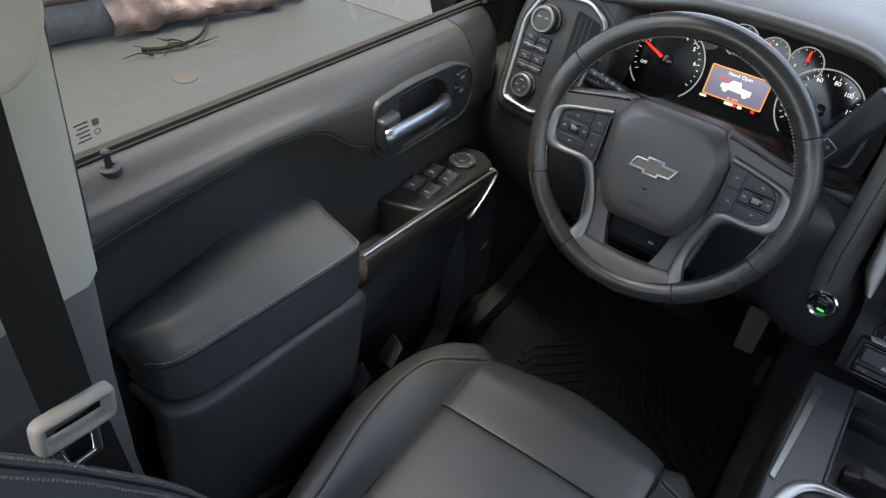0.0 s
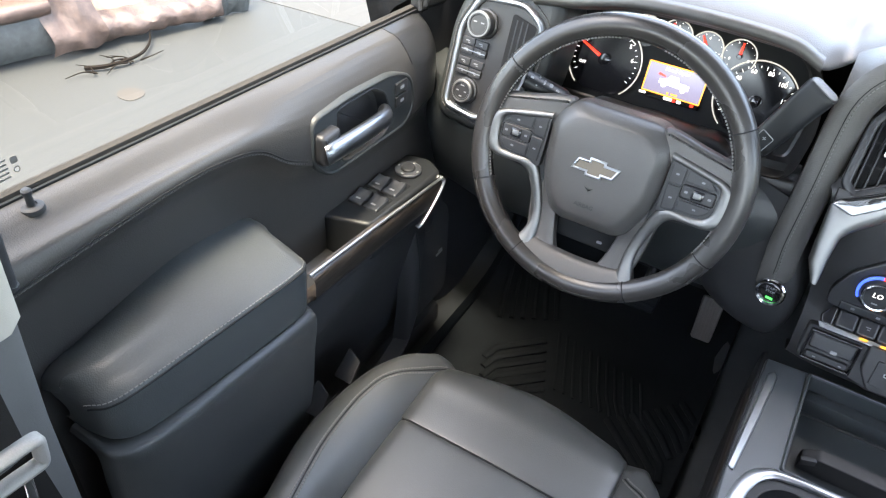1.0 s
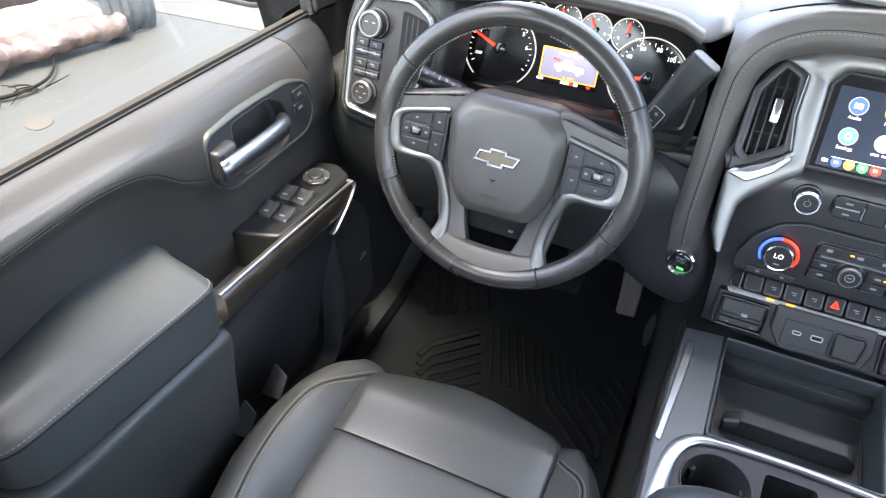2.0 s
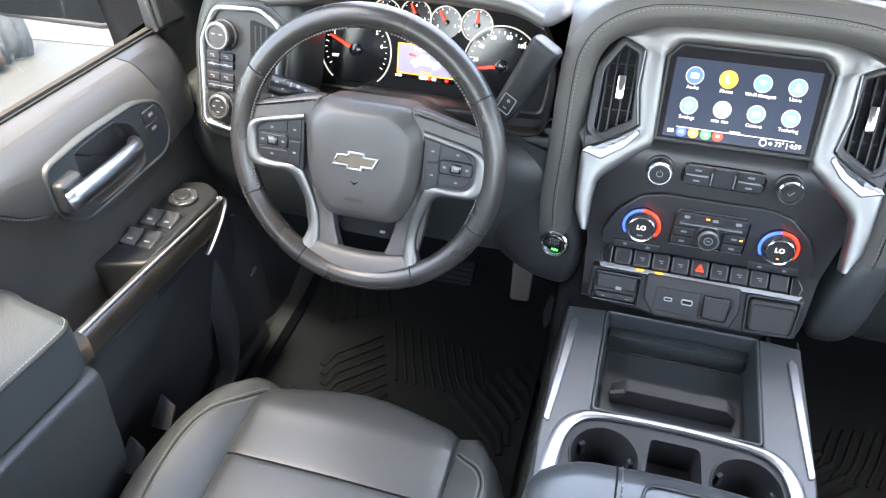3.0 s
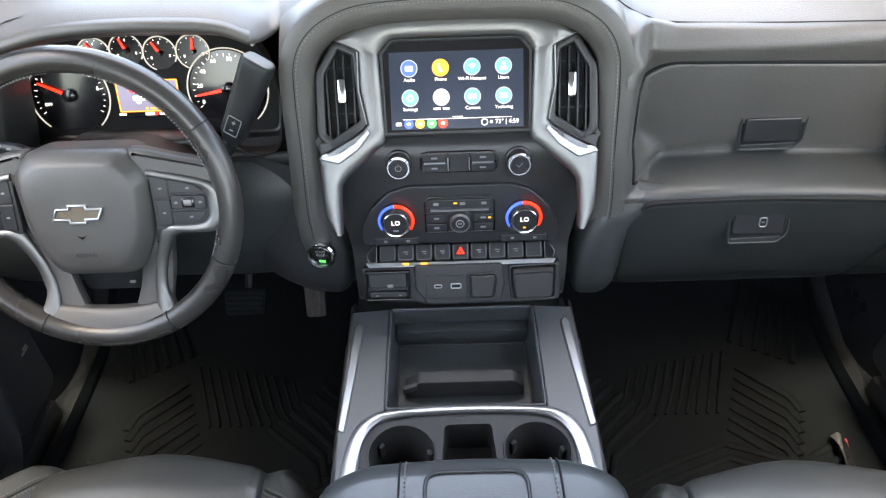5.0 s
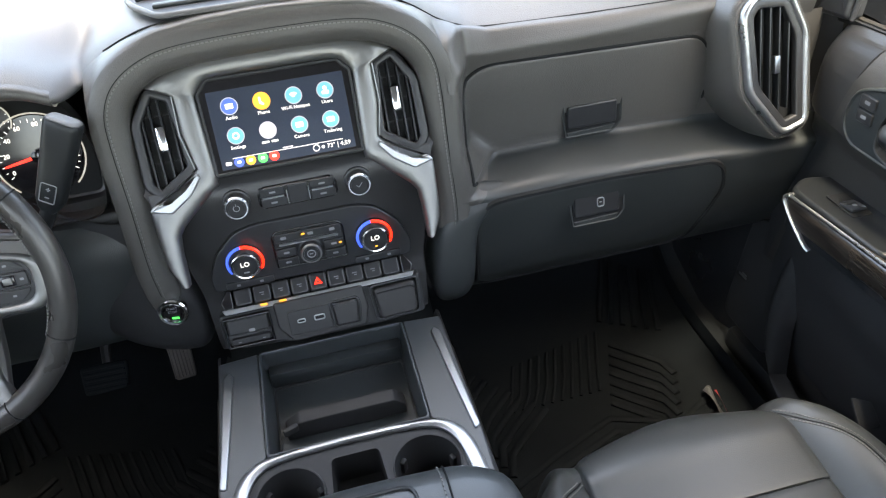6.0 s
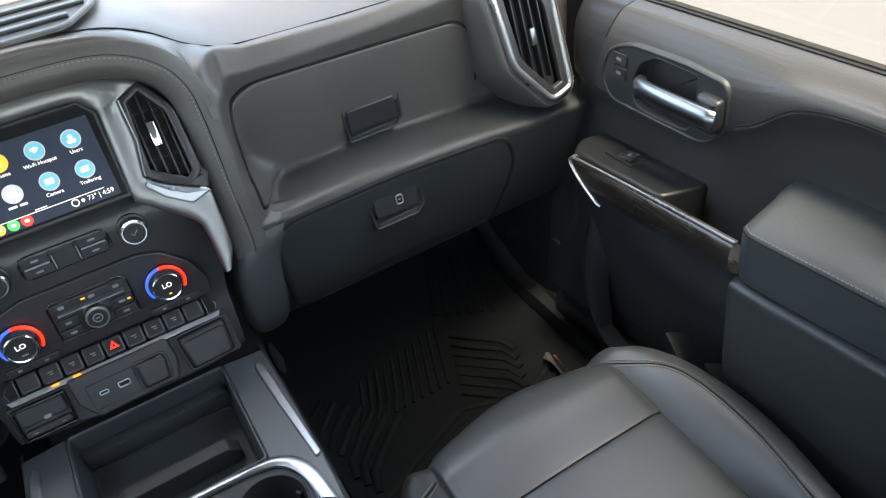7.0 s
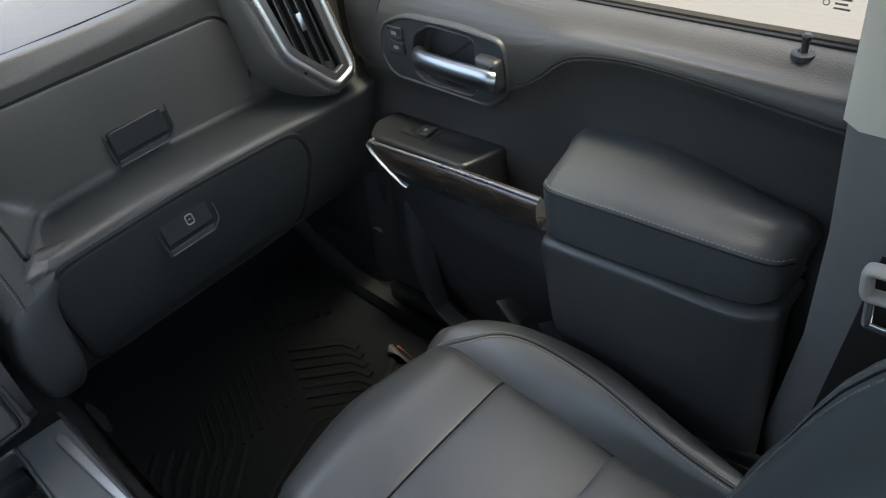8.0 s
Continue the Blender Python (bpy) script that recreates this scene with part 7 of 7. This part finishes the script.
for x in CUPS:
    nm = "cup_holder"
    bm = BM()
    c = mT @ Matrix.Translation((x, -0.134, -0.003))
    lathe(bm, [(0.0460, 0.0002), (0.0450, 0.0022), (0.0435, 0.0018), (0.0423, -0.004), (0.039, -0.070), (0.035, -0.075), (0.0, -0.075)], c, 36)
    bm.faces.ensure_lookup_table()
    bmesh.ops.delete(bm, geom=[f for f in bm.faces if len(f.verts) > 8 and (c.inverted() @ f.calc_center_median()).z > -0.01], context="FACES_ONLY")
    cu = part(nm, bm, DARK, CO, "round cup holder well")
    for a in (20, 140, 260):
        bm = BM()
        box(bm, 0.035, 0.042, -0.005, 0.005, -0.040, -0.016, 0.002, c @ pose(0, 0, 0, 0, 0, a))
        part("cup_grip", bm, DARK, cu)
bm = BM()
rings(bm, [[mT @ Vector((p.x, p.y, h)) for p in SLOT] for h in (-0.003, -0.06)], False, True)
part("phone_slot", bm, DARK, CO)
# padded lid of the armrest
AR = thing("armrest_lid", "padded black leather console armrest lid with stitching", "armrest")
bm = BM()
st = []
for x, dz, dy in ((-0.178, -0.055, -0.060), (-0.174, -0.028, -0.045), (-0.160, -0.008, -0.022), (-0.120, 0.0, -0.004), (-0.07, 0.002, 0.0), (0.0, 0.003, 0.002), (0.07, 0.002, 0.0), (0.120, 0.0, -0.004), (0.160, -0.008, -0.022), (0.174, -0.028, -0.045), (0.178, -0.055, -0.060)):
    y = -0.352 + dy
    st.append([Vector((x, y + 0.004, 0.395)), Vector((x, y + 0.006, max(0.398, 0.430 + dz))), Vector((x, y - 0.002, 0.448 + dz * 0.9)), Vector((x, y - 0.022, 0.460 + dz)), Vector((x, y - 0.06, 0.463 + dz)), Vector((x, -0.60, 0.466 + dz)), Vector((x, -0.80, 0.466 + dz))])
loft(bm, st, 3, 4)
part("lid_pad", bm, SEATHIDE, AR)
for x in (-0.078, 0.096):
    line = curve([Vector((x, -0.346, 0.405)), Vector((x, -0.345, 0.431)), Vector((x, -0.353, 0.4490)), Vector((x, -0.374, 0.4620)), Vector((x, -0.412, 0.4652)), Vector((x, -0.60, 0.4682)), Vector((x, -0.78, 0.4682))], 6)
    bm = BM()
    tube(bm, line, 0.0013, 6)
    part("seam", bm, PITCH, AR)
    bm = BM()
    stitches(bm, [p + Vector((0.006 if x < 0 else -0.006, 0, 0.0008)) for p in line])
    part("stitching", bm, THREAD, AR)
bm = BM()
hoop(bm, rpoly([(-0.052, -0.375), (0.062, -0.375), (0.062, -0.50), (-0.052, -0.50)], 0.02), 0.004, 0.004, Matrix.Translation((0, 0, 0.4645)), 0.0018)
part("lid_rim", bm, PLASTIC, AR)
bm = BM()
box(bm, -0.165, 0.165, -0.80, -0.375, 0.0, 0.40, 0.01)
part("storage_box", bm, DARK, AR)

# ---- floor mats, pedals, loose card ----
def floor_mat(s):
    d = thing("floor_mat", "black ribbed rubber floor mat", "floor mat", group="floor mats")
    V = lambda x, y, z: Vector((s * x, y, z))
    prof = ((-0.42, 0.004), (-0.20, 0.004), (0.05, 0.004), (0.22, 0.012), (0.31, 0.050), (0.39, 0.125), (0.45, 0.215))
    bm = BM()
    rows = []
    for x, e in ((0.215, 0.030), (0.225, 0.004), (0.30, 0.0), (0.45, 0.0), (0.60, 0.0), (0.735, 0.0), (0.748, 0.010), (0.756, 0.034)):
        rows.append([V(x, y, z + e) for y, z in prof])
    loft(bm, rows, 3, 3)
    part("mat_sheet", bm, RUBBER, d)
    def zz(y):
        return float(np.interp(y, [p[0] for p in prof], [p[1] for p in prof]))
    def rib(pts, w=0.007, h=0.005):
        b = BM()
        band(b, [V(x, y, zz(y) + 0.001) for x, y in pts], (0, -0.2, 1), [(w / 2, -0.002), (w / 2, h * 0.6), (w / 4, h), (-w / 4, h), (-w / 2, h * 0.6), (-w / 2, -0.002)])
        return part("rib", b, RUBBER, d)
    # nested chevrons beside the console and by the sill, long ribs on the foot rest, fine grooves between
    for i in range(7):
        rib([(0.372 - 0.019 * i, 0.030 + 0.020 * i), (0.322 - 0.018 * i, -0.012 + 0.020 * i), (0.276 - 0.013 * i, -0.052 + 0.021 * i), (0.262 - 0.010 * i, -0.100 + 0.024 * i)][:4 if i < 3 else 3], 0.0135, 0.0050)
    for i in range(7):
        rib([(0.560 - 0.010 * i, 0.150 - 0.024 * i), (0.600 - 0.010 * i, 0.112 - 0.024 * i), (0.640 - 0.010 * i, 0.074 - 0.024 * i), (0.650 - 0.010 * i, 0.036 - 0.024 * i)], 0.0140, 0.0050)
    for i in range(6):
        rib([(0.722 - 0.020 * i, 0.300 + 0.008 * i), (0.700 - 0.021 * i, 0.225 + 0.010 * i), (0.676 - 0.022 * i, 0.155 + 0.012 * i)], 0.0110, 0.0045)
    for i in range(11):
        x0 = 0.545 - 0.020 * i
        rib([(x0, 0.19 - 0.004 * i), (x0 - 0.03, 0.11 - 0.004 * i), (x0 - 0.055, 0.04)], 0.0060, 0.0024)
    for i in range(9):
        rib([(0.700 - 0.006 * i, -0.030 - 0.030 * i), (0.600, -0.075 - 0.030 * i), (0.480, -0.030 - 0.030 * i), (0.360, -0.075 - 0.030 * i), (0.262, -0.120 - 0.030 * i)], 0.0125, 0.0045)
    return d
for s in (-1, 1):
    floor_mat(s)

bm = BM()
prism(bm, rpoly([(-0.040, -0.026), (0.036, -0.024), (0.040, 0.026), (-0.042, 0.026)], 0.008), 0.012, FR(-0.408, 0.188, 0.196, 40), 0.003, -0.006)
bp = tagged(part("brake_pedal", bm, RUBBER), "ribbed black rubber brake pedal", "pedal")
for i in range(5):
    bm = BM()
    box(bm, -0.036, 0.034, -0.020 + 0.010 * i - 0.0025, -0.020 + 0.010 * i + 0.0025, 0.005, 0.009, 0.001, FR(-0.408, 0.188, 0.196, 40))
    part("pedal_rib", bm, RUBBER, bp)
bm = BM()
tube(bm, curve([(-0.405, 0.20, 0.20), (-0.405, 0.28, 0.28), (-0.405, 0.36, 0.42)], 4), 0.009, 8)
part("pedal_arm", bm, DARK, bp)
bm = BM()
mg = FR(-0.278, 0.195, 0.205, 30, 4)
prism(bm, rpoly([(-0.016, -0.045), (0.020, -0.045), (0.022, 0.040), (-0.020, 0.040)], 0.006), 0.010, mg, 0.003, -0.004)
PEDAL = shader("pedal_rubber", (0.085, 0.075, 0.068), 0.6, grain=900, bump=0.2)
gp = tagged(part("accelerator_pedal", bm, PEDAL), "tall ribbed accelerator pedal", "pedal")
for i in range(6):
    bm = BM()
    box(bm, -0.016 + 0.006 * i - 0.0012, -0.016 + 0.006 * i + 0.0012, -0.040, 0.036, 0.005, 0.0085, 0.0006, mg)
    part("pedal_rib", bm, PEDAL, gp)
bm = BM()
tube(bm, curve([(-0.276, 0.21, 0.22), (-0.276, 0.30, 0.30), (-0.276, 0.40, 0.42)], 4), 0.008, 8)
part("pedal_arm", bm, DARK, gp)

card = thing("paper_tag", "crumpled grey and red paper tag on the mat", "paper tag")
bm = BM()
loft(bm, [[Vector((0.672 + 0.008 * i, -0.030 - 0.022 * j, 0.020 + 0.012 * math.sin(i * 1.3 + j))) for i in range(3)] for j in range(4)], 3, 3)
bmesh.ops.solidify(bm, geom=bm.faces[:], thickness=0.0008)
part("tag_sheet", bm, GREYTRIM, card)
bm = BM()
loft(bm, [[Vector((0.682 + 0.005 * i, -0.050 - 0.022 * j, 0.031 + 0.010 * math.sin(i * 1.3 + j + 1))) for i in range(2)] for j in range(4)], 3, 3)
part("tag_stripe", bm, shader("red_print", (0.5, 0.05, 0.05), 0.5, bump=0), card)


# ---- outside ----
GZ = -0.72
# yard colours sit well below real concrete to offset the outdoor exposure
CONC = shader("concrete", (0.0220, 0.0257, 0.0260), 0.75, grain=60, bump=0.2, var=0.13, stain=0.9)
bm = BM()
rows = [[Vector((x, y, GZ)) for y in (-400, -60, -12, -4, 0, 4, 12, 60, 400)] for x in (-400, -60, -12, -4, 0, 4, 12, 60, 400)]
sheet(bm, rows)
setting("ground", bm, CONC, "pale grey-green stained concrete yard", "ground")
bm = BM()
prism(bm, rpoly([(-3.36, 1.15), (-3.30, 1.11), (-3.22, 1.12), (-3.21, 1.20), (-3.26, 1.25), (-3.34, 1.22)], 0.03), 0.004, Matrix.Translation((0, 0, GZ)))
tagged(part("floor_patch", bm, shader("rust_stain", (0.033, 0.0295, 0.025), 0.8, bump=0, var=0.25, stain=20)), "flat rusty-brown stain patch on the concrete", "stain")

bm = BM()
prism(bm, rpoly([(-4.9, 2.44), (-3.6, 2.54), (-2.4, 2.63), (-2.2, 3.3), (-4.9, 3.3)], 0.02), 0.004, Matrix.Translation((0, 0, GZ)))
setting("pavement", bm, shader("pale_concrete", (0.036, 0.037, 0.0362), 0.8, grain=60, bump=0.2, var=0.15, stain=2), "paler strip of concrete", "pavement")

bm = BM()
prism(bm, rpoly([(1.2, -30), (60, -30), (60, 60), (1.2, 60)], 0.02), 0.004, Matrix.Translation((0, 0, GZ)))
setting("pavement", bm, shader("beige_concrete", (0.085, 0.079, 0.070), 0.8, grain=60, bump=0.2, var=0.10, stain=1), "plain pale beige concrete yard", "pavement")

# rusted old truck body standing on the yard
RUST = shader("rusty_steel", (0.070, 0.046, 0.039), 0.5, grain=25, bump=0.5, var=0.6, stain=6, crease=1.0)
BLUEST = shader("grey_blue_steel", (0.046, 0.053, 0.056), 0.6, grain=30, bump=0.3, var=0.45, stain=7, crease=0.8)
hulk = thing("truck_hulk", "rusted dented sheet-metal body of an old truck on the concrete", "truck hulk")
rng = random.Random(4)
TAN = shader("tan_panel", (0.17, 0.13, 0.098), 0.8, grain=60, bump=0.2, var=0.3, stain=8)


def hulk_strip(name, y0, y1, rows, mat, dent=0.02, n=15):
    """A dented strip of bodywork along the slanting side; rows: (depth behind the face, height)."""
    b = BM()
    st = []
    for i in range(n + 1):
        y = y0 + (y1 - y0) * i / n
        x = -4.05 + 0.333 * (y - 0.78)
        st.append([Vector((x - d + rng.uniform(-dent, dent), y, GZ + h + rng.uniform(-dent, dent) * 0.5)) for d, h in rows])
    loft(b, st, 3, 3)
    return part(name, b, mat, hulk)


hulk_strip("lower_skin", -1.5, 1.24, ((0.02, 0.02), (-0.02, 0.10), (0.0, 0.24), (0.10, 0.27)), BLUEST, 0.012)
hulk_strip("skin_flange", -1.5, 1.24, ((0.0, 0.23), (-0.03, 0.27), (-0.02, 0.32), (0.06, 0.34), (0.20, 0.36)), RUST, 0.015)
hulk_strip("upper_skin", -1.5, 1.30, ((0.12, 0.34), (0.08, 0.42), (0.10, 0.62), (0.16, 0.9)), RUST, 0.02)
hulk_strip("door_post", 1.18, 1.46, ((-0.03, 0.03), (-0.06, 0.12), (0.0, 0.24), (0.06, 0.42), (0.10, 0.9)), RUST, 0.03, 5)
hulk_strip("rocker_panel", 1.36, 2.14, ((0.05, 0.02), (-0.02, 0.04), (-0.04, 0.10), (0.0, 0.15), (0.10, 0.17)), RUST, 0.018)
hulk_strip("floor_edge", 1.42, 2.10, ((0.10, 0.16), (0.20, 0.20), (0.30, 0.24)), TAN, 0.012)
hulk_strip("far_skin", 2.06, 2.36, ((0.06, 0.0), (0.02, 0.10), (0.04, 0.24), (0.10, 0.6)), BLUEST, 0.012)
bm = BM()
box(bm, -6.2, -4.35, -1.5, 2.4, GZ, GZ + 1.0, 0.05)
part("body_tub", bm, shader("dark_rust", (0.07, 0.05, 0.04), 0.9, grain=60, bump=0.3, var=0.4), hulk)

# broken twig on the concrete
tw = thing("twig", "dry broken dark twig lying on the concrete", "twig")
bark = shader("bark", (0.010, 0.008, 0.0065), 0.9, bump=0, spec=0.1)
bm = BM()
tube(bm, curve([(-3.66, 1.20, GZ + 0.02), (-3.58, 1.30, GZ + 0.025), (-3.55, 1.46, GZ + 0.03), (-3.62, 1.60, GZ + 0.03), (-3.74, 1.72, GZ + 0.05)], 6), lambda t: 0.014 - 0.009 * t, 6)
part("stem", bm, bark, tw)
for k in range(8):
    r = random.Random(k)
    bm = BM()
    x, y = -3.56 + r.uniform(-0.03, 0.05), 1.26 + r.uniform(-0.1, 0.2)
    a = r.uniform(1.0, 5.5)
    tube(bm, curve([(x, y, GZ + 0.02), (x + 0.07 * math.cos(a), y + 0.07 * math.sin(a), GZ + 0.03), (x + 0.16 * math.cos(a + 0.3), y + 0.16 * math.sin(a + 0.3), GZ + 0.02)], 4), lambda t: 0.005 - 0.003 * t, 5)
    part("branchlet", bm, bark, tw)

# side mirrors
HOUSING = shader("mirror_housing", (0.0028, 0.0031, 0.0034), 0.7, grain=1400, bump=0.1, spec=0.03)
# dark metal colour stands in for the dim reflection in the mirror
MIRROR = shader("dark_reflection_mirror", (0.05, 0.056, 0.062), 0.03, metal=1.0, var=0.02, bump=0)


def side_mirror(s):
    d = thing("side_mirror", "black door mirror on a short arm", "mirror", group="door mirrors")
    bm = BM()
    loops = []
    for t, w in ((0.0, 0.66), (0.05, 0.80), (0.22, 0.94), (0.45, 1.0), (0.75, 1.0), (0.94, 0.92), (1.0, 0.78)):
        x = s * (1.045 + 0.33 * t)
        loops.append([Vector((x, 0.285 + p.x * w, 0.728 + p.y * w)) for p in rrect(0.13, 0.285, 0.050)])
    rings(bm, loops)
    shell = part("mirror_shell", bm, HOUSING, d, "black mirror housing")
    glass = FR(s * 1.205, 0.216, 0.730, 0, 0)
    tilted = FR(s * 1.205, 0.216, 0.730, 0, -s * 3)
    bm = BM()
    hoop(bm, rrect(0.300, 0.250, 0.045), 0.010, 0.006, glass, 0.002, -0.001)
    part("mirror_rim", bm, DARK, shell)
    bm = BM()
    prism(bm, rrect(0.283, 0.233, 0.038), 0.003, tilted, 0.001)
    part("mirror_glass", bm, MIRROR, d, "mirror glass with its dark reflection put into the colour")
    bm = BM()
    loops = []
    for x, y0, y1, z0, z1 in ((0.900, 0.028, 0.22, 0.585, 0.690), (0.925, 0.045, 0.23, 0.585, 0.694), (0.985, 0.105, 0.26, 0.592, 0.694), (1.045, 0.170, 0.30, 0.605, 0.700), (1.10, 0.225, 0.33, 0.635, 0.730)):
        loops.append([Vector((s * x, (y0 + y1) / 2 + p.x, (z0 + z1) / 2 + p.y)) for p in rrect(y1 - y0, z1 - z0, 0.028)])
    rings(bm, loops)
    part("mirror_arm", bm, HOUSING, d)


for s in (-1, 1):
    side_mirror(s)
